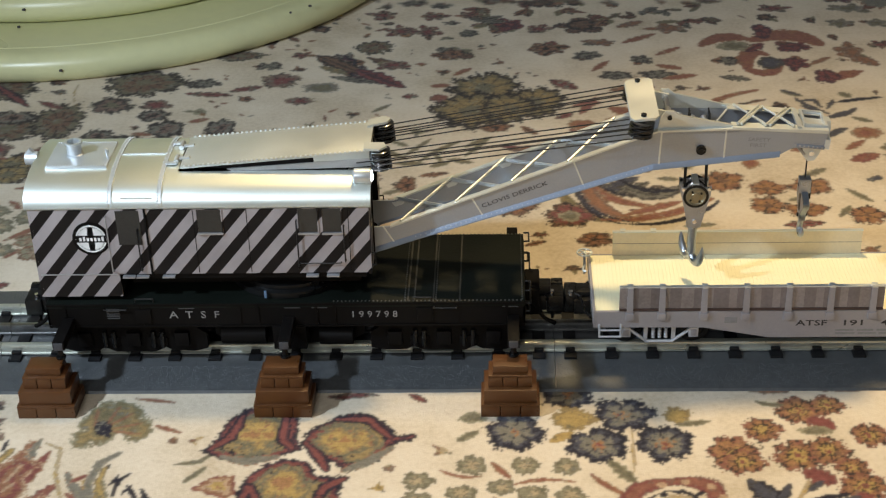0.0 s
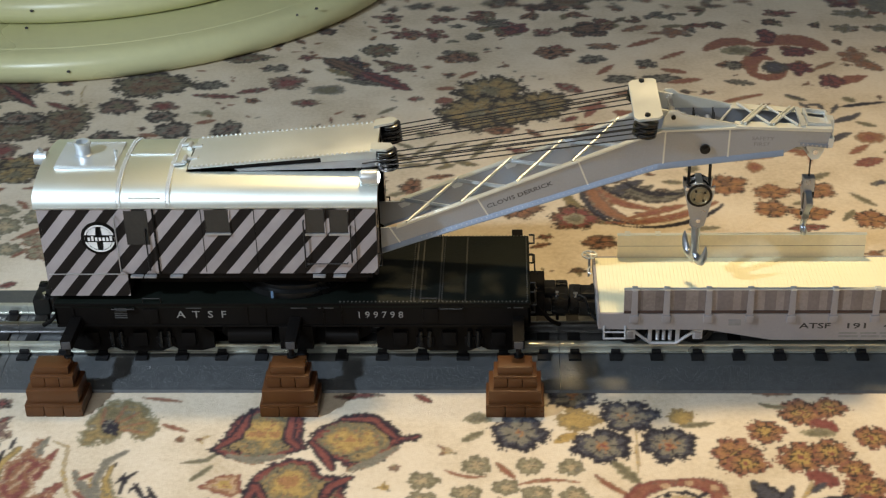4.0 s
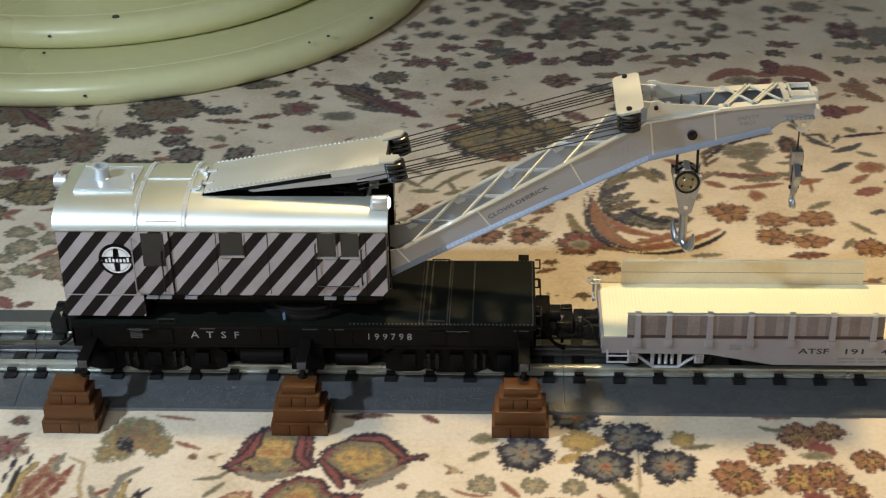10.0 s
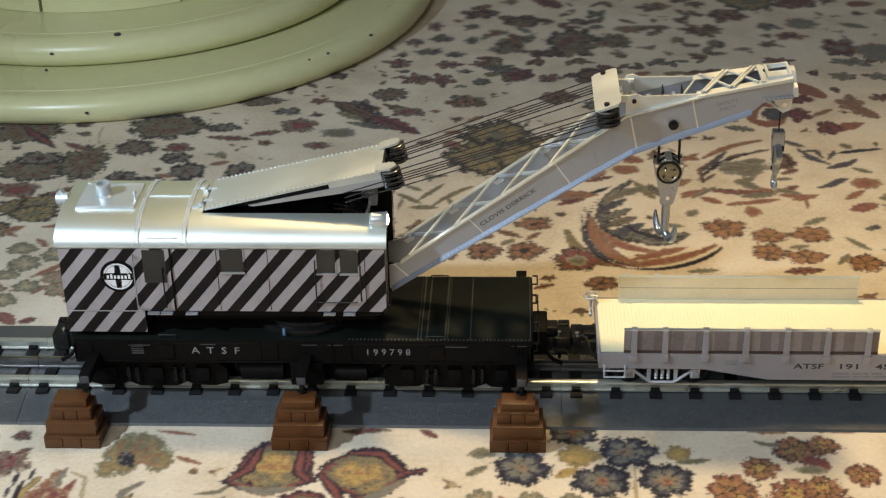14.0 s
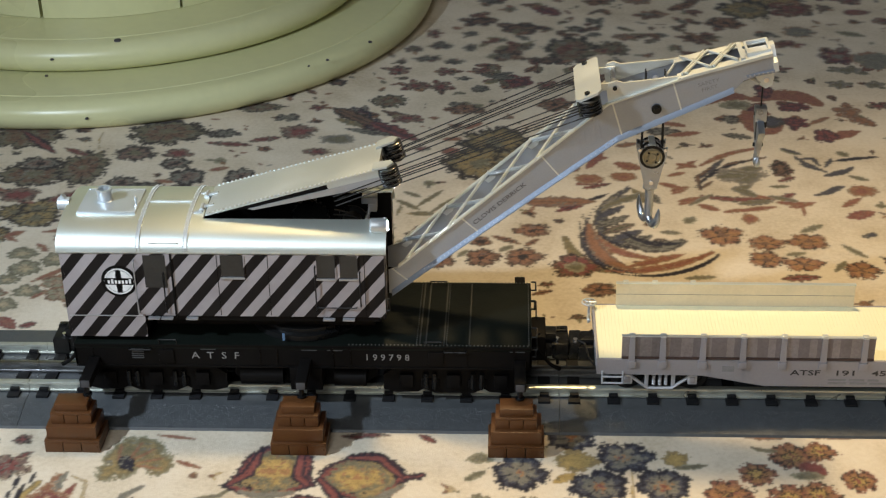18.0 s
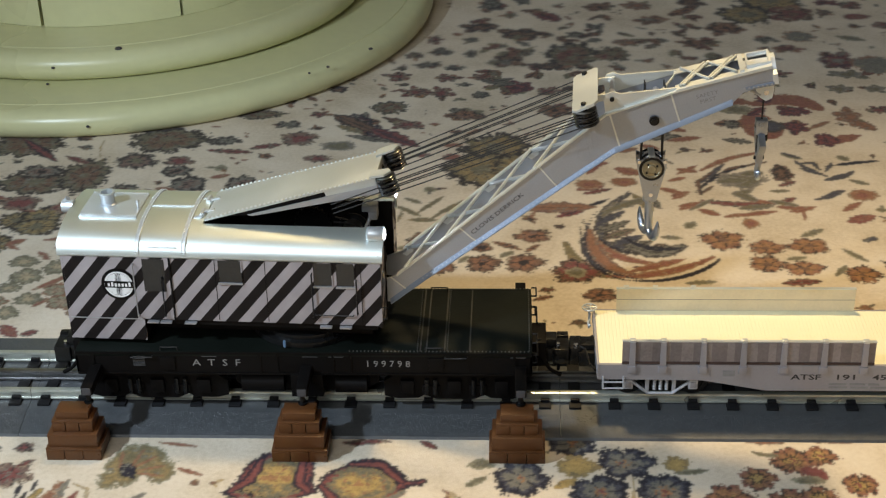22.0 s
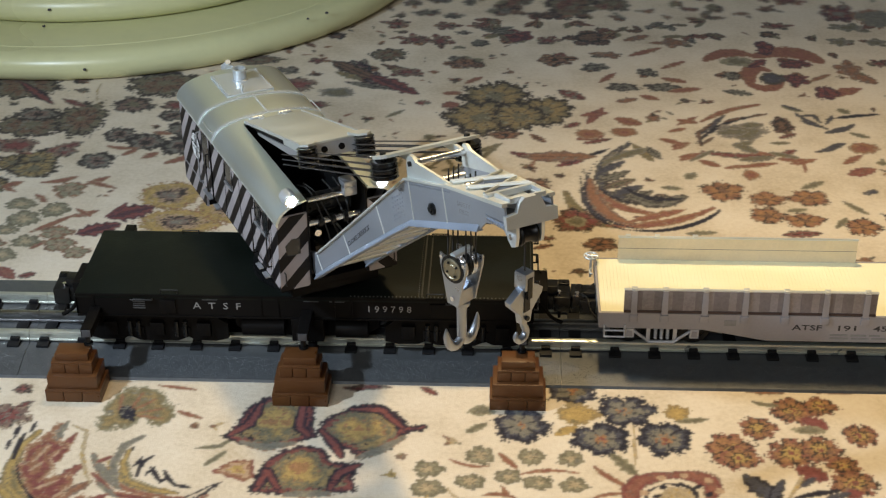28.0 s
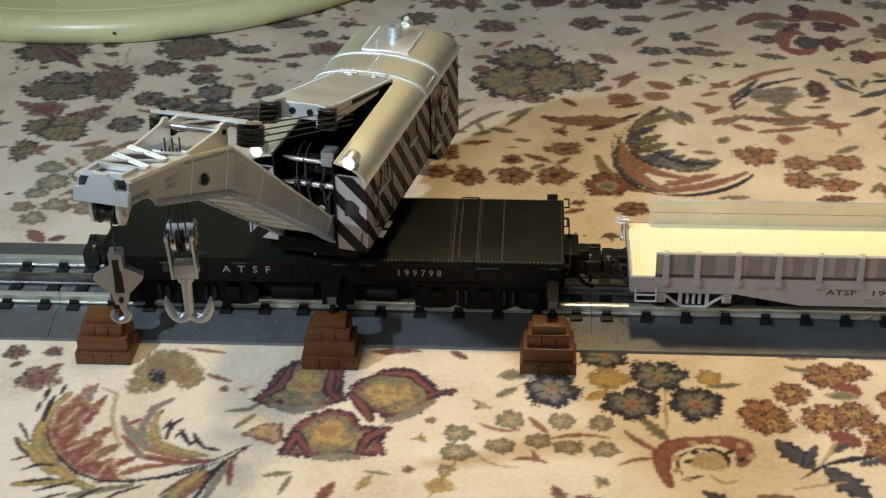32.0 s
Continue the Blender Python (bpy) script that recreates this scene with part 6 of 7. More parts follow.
rosette(-147, 82, 8.2, 7.5, "sagerust")
leaf(-162, 76, -155, 87, 4.7, "rust")
rosette(-166, 85, 7.9, 6.3, "sage")
rosette(-174, 70, 6.9, 6.8, "sage")
rosette(-183, 82, 6.1, 5.1, "sagerust")
rosette(-136, 74, 7.2, 6.1, "sagerust")
leaf(-173, 58, -161, 45, 8.5, "rose")
leaf(-160, 47, -151, 52, 6.5, "rosegrey")
rosette(-161, 32, 12.7, 5.1, "greennavy")
leaf(-149, 31, -139, 39, 8.7, "rosegrey")
leaf(-103, 278, -71, 274, 7.7, "rosegrey")
rosette(-95, 291, 8.9, 5.4, "greydark")
leaf(-67, 175, -52, 162, 4.8, "rust")
leaf(-81, 158, -62, 163, 5.0, "sageleaf")
leaf(-69, 146, -58, 154, 5.3, "sageleaf")
rosette(86, 278, 21.0, 24.4, "palm")
rosette(116, 260, 17.8, 20.2, "palm")
rosette(77, 249, 21.9, 23.2, "palm")
rosette(100, 251, 15.5, 19.9, "palm")
leaf(51, 265, 63, 269, 10.8, "rose")
leaf(34, 269, 45, 270, 7.7, "rosegrey")
leaf(65, 300, 77, 312, 6.5, "rust")
leaf(51, 284, 64, 286, 7.0, "rust")
rosette(125, 342, 13.7, 11.6, "brown")
leaf(126, 292, 143, 277, 11.6, "rosegrey")
leaf(143, 241, 154, 266, 6.9, "rose")
leaf(139, 253, 157, 258, 8.0, "rose")
leaf(128, 235, 139, 243, 7.2, "rosegrey")
leaf(135, 219, 153, 226, 9.5, "rose")
rosette(92, 224, 9.7, 5.5, "brown")
leaf(107, 226, 117, 214, 5.9, "brown")
leaf(40, 188, 55, 211, 4.2, "olivey")
leaf(34, 179, 53, 179, 5.8, "olivey")
frond(49, 181, 60, 198, 72, 207, 4.6, "olivey")
leaf(74, 186, 88, 208, 4.4, "olivey")
leaf(64, 184, 80, 179, 5.6, "olivey")
leaf(26, 198, 43, 183, 4.6, "olivey")
leaf(55, 174, 67, 181, 5.8, "olivey")
leaf(74, 198, 91, 213, 5.0, "olivey")
leaf(57, 193, 63, 176, 3.2, "olivey")
leaf(31, 192, 29, 176, 2.5, "olivey")
leaf(79, 170, 90, 168, 4.9, "olivey")
leaf(17, 247, 29, 259, 4.6, "sageleaf")
leaf(43, 200, 30, 209, 4.4, "sageleaf")
leaf(49, 163, 67, 167, 5.6, "brown")
rosette(43, 153, 5.8, 9.7, "brown")
rosette(37, 130, 10.4, 7.3, "brown")
rosette(56, 124, 8.2, 10.5, "brown")
rosette(79, 145, 5.8, 5.5, "brown")
rosette(80, 126, 9.4, 9.9, "brown")
rosette(103, 127, 10.4, 9.9, "brown")
rosette(108, 159, 10.4, 7.7, "brown")
leaf(85, 152, 102, 142, 5.5, "brown")
leaf(104, 139, 112, 149, 4.3, "brown")
leaf(66, 126, 72, 135, 4.2, "sageleaf")
leaf(89, 133, 98, 141, 4.9, "sageleaf")
leaf(30, 142, 40, 147, 5.1, "sageleaf")
leaf(48, 134, 54, 137, 4.9, "sageleaf")
frond(97, 200, 115, 188, 143, 195, 9.0, "rosedark")
leaf(122, 182, 143, 196, 7.5, "rosedark")
frond(167, 214, 141, 183, 150, 149, 8.3, "slate")
frond(149, 151, 168, 134, 193, 147, 12.4, "slate")
frond(138, 179, 145, 138, 169, 139, 3.7, "navy")
frond(168, 139, 184, 135, 195, 147, 4.5, "navy")
frond(127, 151, 133, 111, 156, 111, 8.8, "olive")
rosette(132, 117, 13.1, 12.9, "rosebrown")
rosette(132, 116, 5.6, 5.8, "sageleaf")
frond(141, 165, 145, 130, 178, 126, 8.4, "rust")
frond(149, 112, 181, 109, 209, 134, 7.8, "rust")
frond(137, 176, 131, 121, 157, 108, 3.0, "navy")
frond(157, 108, 190, 100, 212, 132, 3.5, "navy")
frond(164, 122, 176, 119, 180, 128, 4.8, "rosegrey")
leaf(169, 214, 180, 190, 7.2, "olive")
leaf(155, 207, 137, 193, 3.6, "navy")
leaf(168, 219, 147, 179, 3.0, "slate")
rosette(144, 91, 9.1, 7.3, "brown")
leaf(107, 85, 119, 90, 4.6, "brown")
frond(227, 344, 242, 364, 258, 353, 14.5, "rustred")
frond(261, 351, 289, 370, 303, 343, 19.7, "rustred")
frond(252, 302, 251, 341, 266, 327, 13.0, "rustred")
frond(250, 306, 262, 290, 272, 307, 10.8, "rustred")
rosette(284, 339, 11.3, 9.7, "rosedark")
rosette(282, 313, 9.2, 12.1, "rosedark")
rosette(241, 318, 9.7, 9.3, "greydark")
rosette(269, 367, 5.8, 12.1, "rosedark")
leaf(253, 332, 267, 346, 10.2, "rosedark")
rosette(267, 314, 8.1, 9.3, "slate")
rosette(247, 342, 10.6, 7.8, "sageleaf")
rosette(321, 329, 9.7, 16.3, "rustgrey")
leaf(322, 323, 334, 307, 12.2, "rustgrey")
leaf(292, 286, 323, 300, 12.1, "rustred")
rosette(299, 292, 7.3, 9.9, "rosedark")
leaf(290, 309, 307, 323, 5.3, "rustgrey")
rosette(186, 321, 7.1, 7.5, "greydark")
rosette(168, 297, 10.6, 6.3, "greydark")
rosette(194, 298, 11.4, 6.3, "greydark")
leaf(195, 328, 213, 342, 5.9, "rust")
leaf(153, 304, 165, 321, 5.7, "rust")
rosette(151, 329, 10.2, 7.6, "greydark")
leaf(194, 313, 211, 306, 8.0, "rust")
leaf(196, 291, 220, 297, 7.6, "rust")
leaf(162, 274, 177, 280, 7.2, "rustgrey")
leaf(178, 285, 191, 278, 7.4, "rust")
leaf(232, 294, 252, 288, 8.0, "greydark")
rosette(165, 230, 8.3, 6.4, "rust")
leaf(160, 250, 177, 241, 11.6, "rust")
rosette(144, 227, 9.0, 6.4, "rust")
leaf(138, 213, 157, 221, 5.0, "rosegrey")
leaf(211, 227, 230, 258, 4.5, "slate")
frond(208, 216, 225, 250, 251, 256, 4.0, "navy")
frond(213, 246, 230, 265, 249, 272, 5.8, "rust")
rosette(237, 232, 14.5, 11.3, "greyolive")
rosette(263, 242, 6.6, 11.5, "rosebrown")
frond(210, 205, 229, 195, 258, 204, 6.8, "rosegrey")
leaf(233, 193, 253, 199, 7.5, "slate")
leaf(229, 212, 242, 219, 7.3, "greyolive")
leaf(254, 199, 267, 209, 5.8, "rosegrey")
leaf(258, 224, 270, 231, 5.2, "rosegrey")
leaf(198, 241, 212, 254, 5.2, "rust")
leaf(192, 206, 204, 217, 5.1, "rust")
leaf(195, 192, 206, 199, 5.0, "rust")
leaf(209, 193, 218, 185, 6.4, "olivey")
rosette(235, 175, 4.9, 6.5, "rust")
leaf(259, 189, 277, 197, 5.8, "rust")
leaf(268, 191, 267, 179, 2.7, "rust")
leaf(220, 183, 236, 187, 5.5, "rust")
frond(274, 260, 281, 245, 290, 238, 4.6, "slate")
frond(288, 233, 299, 235, 307, 245, 5.7, "slate")
leaf(290, 244, 297, 259, 3.4, "slate")
frond(298, 254, 310, 258, 325, 260, 4.7, "navy")
frond(277, 206, 287, 207, 297, 218, 3.7, "slate")
leaf(266, 271, 279, 263, 6.5, "sageleaf")
leaf(301, 268, 308, 260, 6.6, "sageleaf")
leaf(302, 233, 314, 226, 5.5, "sageleaf")
leaf(252, 217, 265, 218, 4.6, "sageleaf")
rosette(307, 212, 9.1, 7.8, "rust")
leaf(291, 190, 304, 203, 6.4, "rust")
leaf(291, 176, 309, 185, 10.6, "rose")
rosette(217, 154, 11.6, 11.1, "orangeleaf")
rosette(240, 145, 9.9, 8.2, "orangeleaf")
rosette(264, 147, 11.1, 9.0, "orangeleaf")
rosette(238, 126, 9.7, 8.6, "orangeleaf")
rosette(257, 121, 10.6, 7.8, "orangeleaf")
rosette(288, 114, 9.8, 9.1, "orangeleaf")
leaf(261, 158, 276, 168, 6.0, "sageleaf")
leaf(282, 144, 294, 128, 5.1, "sageleaf")
leaf(273, 112, 281, 125, 4.6, "sageleaf")
leaf(242, 104, 265, 107, 7.9, "rosegrey")
leaf(249, 131, 261, 134, 4.9, "sageleaf")
leaf(295, 152, 305, 158, 5.4, "slate")
leaf(181, 158, 194, 156, 5.6, "sageleaf")
leaf(197, 168, 203, 177, 6.8, "sageleaf")
leaf(190, 104, 208, 106, 5.5, "sageleaf")
rosette(150, 381, 17.3, 16.5, "browndark")
leaf(173, 376, 192, 387, 8.7, "rustgrey")
rosette(208, 373, 15.6, 9.2, "rustgrey")
leaf(175, 349, 199, 365, 7.3, "rust")
rosette(160, 351, 13.0, 5.9, "rustgrey")
rosette(71, 504, 16.2, 13.8, "browndark")
rosette(104, 489, 22.5, 14.7, "browndark")
rosette(104, 567, 7.8, 12.3, "greydark")
rosette(79, 556, 12.3, 17.6, "greydark")
leaf(112, 542, 133, 516, 16.1, "rosedark")
rosette(93, 436, 13.7, 16.9, "browndark")
rosette(139, 444, 16.6, 25.1, "palmdark")
rosette(169, 447, 12.9, 13.8, "palmdark")
rosette(122, 422, 16.4, 8.8, "browndark")
rosette(145, 486, 9.4, 8.5, "greydark")
leaf(151, 474, 164, 476, 9.4, "greydark")
rosette(165, 550, 12.6, 12.0, "brown")
rosette(195, 552, 14.4, 10.7, "rustgrey")
rosette(127, 583, 12.9, 9.8, "greydark")
rosette(194, 579, 9.2, 9.7, "greydark")
rosette(203, 519, 13.1, 10.2, "rustgrey")
rosette(182, 470, 12.7, 8.3, "rustgrey")
rosette(43, 452, 9.3, 8.1, "greydark")
rosette(65, 448, 5.0, 6.9, "greydark")
rosette(35, 426, 12.4, 6.7, "greydark")
rosette(54, 420, 7.4, 5.5, "greydark")
rosette(49, 401, 11.0, 7.5, "rosegrey")
rosette(76, 401, 12.9, 7.5, "rosegrey")
rosette(62, 388, 6.8, 4.2, "greydark")
rosette(46, 373, 9.5, 12.3, "rosegrey")
rosette(74, 369, 6.3, 6.1, "greydark")
rosette(98, 381, 14.3, 13.5, "rosedark")
rosette(121, 375, 11.8, 8.2, "rosegrey")
rosette(64, 335, 13.0, 12.5, "brown")
rosette(37, 478, 6.9, 12.1, "rosegrey")
rosette(301, 559, 23.2, 23.1, "palm")
rosette(278, 530, 19.3, 20.8, "palm")
rosette(315, 530, 20.1, 20.9, "rosebrown")
rosette(239, 562, 12.6, 16.3, "browndark")
leaf(217, 528, 240, 546, 13.9, "brown")
rosette(258, 500, 17.2, 16.2, "brown")
rosette(237, 469, 17.7, 11.9, "brown")
rosette(285, 475, 10.1, 8.4, "greydark")
rosette(311, 481, 11.8, 10.9, "greyrose")
rosette(298, 456, 13.3, 8.2, "rosebrown")
rosette(331, 431, 15.4, 19.2, "rosering")
rosette(356, 423, 15.3, 17.9, "greyrose")
rosette(361, 550, 9.7, 9.4, "rosegrey")
rosette(362, 524, 10.4, 6.5, "rose")
rosette(343, 557, 10.7, 8.2, "rosedark")
rosette(379, 505, 8.5, 8.9, "rosegrey")
leaf(338, 482, 359, 472, 9.5, "sageleaf")
rosette(334, 405, 16.7, 8.7, "greyolive")
rosette(323, 378, 9.3, 7.3, "greyolive")
rosette(347, 378, 10.1, 8.3, "greyolive")
rosette(283, 407, 12.0, 7.6, "rosegrey")
rosette(343, 341, 11.3, 6.9, "rosegrey")
rosette(-5, 320, 11.4, 18.9, "rosenavyf")
rosette(6, 304, 9.8, 12.8, "rosenavyf")
leaf(-26, 336, 6, 306, 15.0, "browndark")
leaf(2, 312, 36, 282, 14.0, "rosedark")
leaf(-14, 301, 20, 290, 8.0, "greydark")
leaf(8, 331, 38, 311, 9.0, "browndark")
leaf(-22, 318, -2, 304, 7.0, "olivey")
rosette(12, 347, 11.7, 10.8, "palmdark")
rosette(14, 404, 11.4, 9.7, "rosegrey")
rosette(28, 375, 11.1, 10.3, "rosegrey")
rosette(-44, 296, 12.0, 10.9, "rosegrey")
rosette(-54, 319, 11.5, 6.6, "greydark")
rosette(-35, 336, 8.5, 5.8, "rosegrey")
rosette(-91, 293, 8.3, 6.4, "greydark")
rosette(-29, 265, 8.7, 5.2, "rosegrey")
rosette(-17, 284, 11.1, 7.1, "greyolive")
leaf(-75, 280, -54, 287, 8.0, "rosegrey")
rosette(26, 318, 13.7, 8.4, "rosegrey")
rosette(-76, 336, 15.5, 7.8, "palmdark")
rosette(-204, 201, 12.5, 9.5, "rosegrey")
rosette(-172, 193, 6.9, 6.2, "rosegrey")
frond(-120, -89, -113, -129, -97, -144, 5.1, "ochre")
frond(-112, -96, -105, -128, -79, -139, 6.0, "red")
leaf(-110, -107, -102, -75, 6.8, "greyrose")
leaf(-105, -116, -96, -84, 6.2, "red")
leaf(-100, -125, -87, -105, 6.3, "rose")
leaf(-94, -132, -81, -117, 5.7, "rustgrey")
leaf(-87, -137, -72, -126, 5.2, "red")
leaf(-79, -139, -64, -131, 4.5, "rust")
frond(-116, -94, -107, -129, -82, -141, 1.7, "navy")
frond(-82, -141, -52, -145, -28, -120, 1.9, "navy")
leaf(-123, -90, -123, -79, 2.2, "navy")
leaf(-124, -98, -124, -90, 2.2, "navy")
leaf(-117, -85, -116, -76, 2.3, "navy")
frond(-85, -100, -75, -123, -49, -126, 6.7, "greyrose")
frond(-77, -105, -68, -122, -48, -123, 4.7, "gold")
frond(-73, -116, -65, -127, -46, -127, 3.0, "rust")
leaf(-71, -101, -68, -93, 1.9, "navy")
leaf(-66, -108, -63, -100, 2.0, "navy")
leaf(-60, -114, -56, -107, 2.0, "navy")
leaf(-53, -119, -49, -113, 2.1, "navy")
frond(-50, -155, -42, -138, -31, -126, 5.0, "rust")
frond(-61, -156, -46, -142, -29, -122, 2.0, "navy")
frond(141, 166, 142, 122, 162, 115, 10.8, "rustgrey")
leaf(160, 116, 194, 132, 7.6, "rust")
leaf(145, 173, 163, 191, 7.5, "slate")
leaf(145, 163, 165, 178, 8.6, "greydark")
leaf(148, 155, 168, 168, 8.7, "rosegreyd")
leaf(152, 147, 172, 160, 8.6, "slate")
leaf(158, 140, 177, 154, 7.7, "greydark")
leaf(165, 136, 184, 150, 7.0, "rosegreyd")
leaf(149, 182, 159, 204, 5.3, "greyolive")
frond(163, 147, 175, 133, 193, 146, 13.7, "greydark")
leaf(149, 189, 181, 210, 8.8, "greyolive")
leaf(177, 211, 185, 193, 6.5, "greydark")
frond(146, 190, 120, 116, 173, 107, 3.2, "slatenavy")
frond(173, 107, 197, 109, 212, 131, 3.8, "navy")
frond(161, 157, 172, 138, 193, 145, 4.7, "navy")
leaf(101, 195, 147, 196, 13.5, "rustgrey")
stroke([(-113, -84), (-118, -95), (-119, -111), (-116, -124), (-106, -134), (-95, -144), (-84, -149)], 6.0, "ochre")
stroke([(-127, -117), (-116, -128), (-106, -139)], 5.0, "ochre")
stroke([(-120, -147), (-107, -144), (-92, -145)], 5.0, "ochre")
stroke([(-95, -153), (-84, -149), (-71, -145)], 4.5, "sageleaf")
patch([(-116, -108), (-116, -99), (-112, -88), (-104, -77), (-106, -89), (-97, -93), (-104, -104), (-99, -108), (-103, -118), (-91, -111), (-89, -117), (-92, -129), (-87, -130), (-83, -126), (-78, -137), (-71, -142), (-84, -144), (-96, -139), (-106, -128), (-113, -118)], 9.0, "flame")
stroke([(-110, -106), (-106, -94)], 1.7, "peachvein")
stroke([(-104, -124), (-96, -118)], 1.7, "peachvein")
stroke([(-97, -133), (-91, -123)], 1.7, "peachvein")
stroke([(-87, -140), (-84, -131)], 1.7, "peachvein")
stroke([(-110, -112), (-106, -106)], 1.7, "peachvein")
stroke([(-119, -86), (-120, -93), (-119, -104)], 2.6, "navy")
stroke([(-117, -107), (-112, -120), (-105, -129), (-96, -138), (-84, -143), (-71, -143), (-57, -138), (-44, -131), (-31, -120), (-26, -117)], 1.7, "navy")
stroke([(-129, -106), (-125, -112), (-121, -119)], 1.8, "navy")
stroke([(-128, -116), (-124, -123), (-119, -127)], 1.8, "navy")
stroke([(-125, -131), (-119, -128)], 1.8, "navy")
stroke([(-119, -137), (-112, -133), (-105, -134)], 1.8, "navy")
stroke([(-116, -145), (-103, -142)], 1.8, "navy")
stroke([(-110, -150), (-95, -144)], 1.8, "navy")
stroke([(-108, -156), (-97, -151)], 1.8, "navy")
stroke([(-95, -158), (-83, -147)], 1.8, "navy")
stroke([(-83, -157), (-75, -150), (-66, -145)], 1.8, "navy")
stroke([(-99, -79), (-92, -83), (-90, -100), (-86, -111), (-82, -119)], 2.2, "tan")
stroke([(-66, -86), (-73, -93), (-75, -106), (-70, -122)], 4.2, "grey")
stroke([(-70, -96), (-71, -106), (-66, -118), (-55, -123), (-44, -125)], 3.8, "ochre")
stroke([(-70, -102), (-65, -116), (-52, -122)], 1.6, "sage")
stroke([(-59, -100), (-63, -105), (-63, -114)], 2.4, "navy")
stroke([(-58, -108), (-55, -113), (-52, -118)], 2.4, "navy")
stroke([(-52, -110), (-49, -116), (-45, -120)], 2.4, "navy")
stroke([(-45, -120), (-39, -121)], 2.4, "navy")
stroke([(-82, -105), (-77, -101)], 3.0, "red")
stroke([(-82, -113), (-71, -126), (-53, -130), (-41, -128)], 4.2, "red")
stroke([(-70, -134), (-57, -131)], 3.0, "red")
stroke([(-79, -119), (-69, -128)], 3.0, "greyrose")
stroke([(-28, -119), (-36, -129), (-40, -140), (-43, -151), (-45, -156)], 2.2, "navy")
stroke([(-32, -127), (-37, -141), (-40, -155)], 4.0, "grey")
stroke([(-33, -127), (-31, -143)], 3.4, "red")
stroke([(-43, -135), (-51, -147), (-55, -157)], 6.0, "ochre")
stroke([(-47, -136), (-53, -144), (-58, -151)], 2.6, "red")
stroke([(-41, -94), (-31, -92), (-26, -86)], 3.0, "sageleaf")
stroke([(-35, -105), (-28, -96)], 3.4, "sageleaf")
patch([(-32, -110), (-24, -102), (-15, -101), (-13, -114), (-17, -116), (-25, -113)], 5.0, "peach")
patch([(-87, -83), (-89, -67), (-86, -54), (-78, -48), (-66, -52), (-57, -62), (-55, -71), (-60, -78), (-69, -74), (-76, -82)], 9.0, "fanleaf")
stroke([(-76, -67), (-73, -53)], 1.6, "rustvein")
stroke([(-74, -66), (-66, -58)], 1.6, "rustvein")
stroke([(-72, -69), (-61, -65)], 1.6, "rustvein")
stroke([(-72, -71), (-60, -73)], 1.6, "rustvein")
stroke([(-81, -68), (-82, -55)], 1.6, "rustvein")
patch([(-79, -73), (-82, -66), (-78, -63), (-73, -67), (-73, -75)], 3.0, "navyspot")
stroke([(-54, -67), (-43, -72)], 3.2, "rust")
stroke([(-67, -47), (-49, -50)], 2.6, "rust")
patch([(-31, -85), (-26, -76), (-23, -63), (-16, -55), (-1, -53), (8, -62), (8, -75), (11, -84), (0, -90), (-11, -93), (-23, -90)], 7.0, "tulip")
rosette(-9, -73, 10.6, 13.0, "tulipcore")
stroke([(-22, -89), (-11, -92), (1, -89)], 5.5, "greyrose")
stroke([(-28, -84), (-20, -75), (-17, -60)], 6.0, "rosenavy")
stroke([(2, -61), (2, -77), (7, -83)], 6.0, "rosenavy")
patch([(10, -79), (14, -70), (24, -61), (31, -58), (40, -60), (47, -68), (50, -74), (59, -74), (59, -77), (50, -80), (44, -92), (32, -100), (24, -92), (14, -85)], 7.0, "tulip")
rosette(29, -77, 12.1, 11.9, "tulipcore")
stroke([(49, -83), (39, -93), (30, -98)], 5.5, "greyrose")
stroke([(12, -79), (19, -89), (23, -98)], 6.0, "rosenavy")
stroke([(24, -63), (38, -63), (48, -76)], 6.0, "rosenavy")
patch([(-14, -123), (-10, -102), (-3, -94), (6, -90), (14, -92), (19, -101), (25, -102), (32, -102), (29, -113), (32, -121), (22, -123), (8, -125), (-7, -124)], 7.0, "tulip")
rosette(6, -109, 10.2, 11.8, "tulipcore")
stroke([(2, -124), (20, -123)], 5.5, "greyrose")
stroke([(-11, -122), (-8, -109), (-2, -120)], 6.0, "rosenavy")
stroke([(20, -120), (23, -109), (31, -103)], 6.0, "rosenavy")
stroke([(210, 213), (210, 230), (221, 245)], 3.2, "browndark")
stroke([(228, 247), (241, 254)], 3.2, "browndark")
stroke([(243, 254), (256, 259)], 3.2, "browndark")
stroke([(212, 215), (218, 224)], 3.2, "browndark")
stroke([(226, 261), (239, 267), (253, 273)], 5.0, "rust")
stroke([(200, 248), (210, 245)], 6.0, "rust")
stroke([(193, 232), (202, 236)], 5.0, "rust")
stroke([(187, 221), (199, 214)], 6.0, "rust")
stroke([(193, 211), (202, 216)], 5.0, "rust")
stroke([(197, 197), (211, 202)], 6.0, "rust")
stroke([(208, 192), (217, 186)], 7.0, "rust")
stroke([(230, 185), (251, 190)], 6.0, "rust")
stroke([(255, 196), (273, 194)], 6.0, "rust")
stroke([(236, 206), (252, 201)], 5.0, "rust")
stroke([(264, 189), (275, 196)], 4.0, "rust")
stroke([(224, 231), (238, 233)], 11.0, "greyolive")
stroke([(239, 241), (249, 243)], 10.0, "greyolive")
stroke([(231, 214), (241, 206)], 9.0, "greyolive")
stroke([(232, 194), (250, 198)], 6.0, "greyolive")
stroke([(251, 204), (265, 198)], 6.0, "greyolive")
stroke([(202, 192), (216, 206)], 4.0, "greyolive")
patch([(256, 246), (264, 256), (268, 247), (267, 235), (259, 233)], 7.0, "browndark")
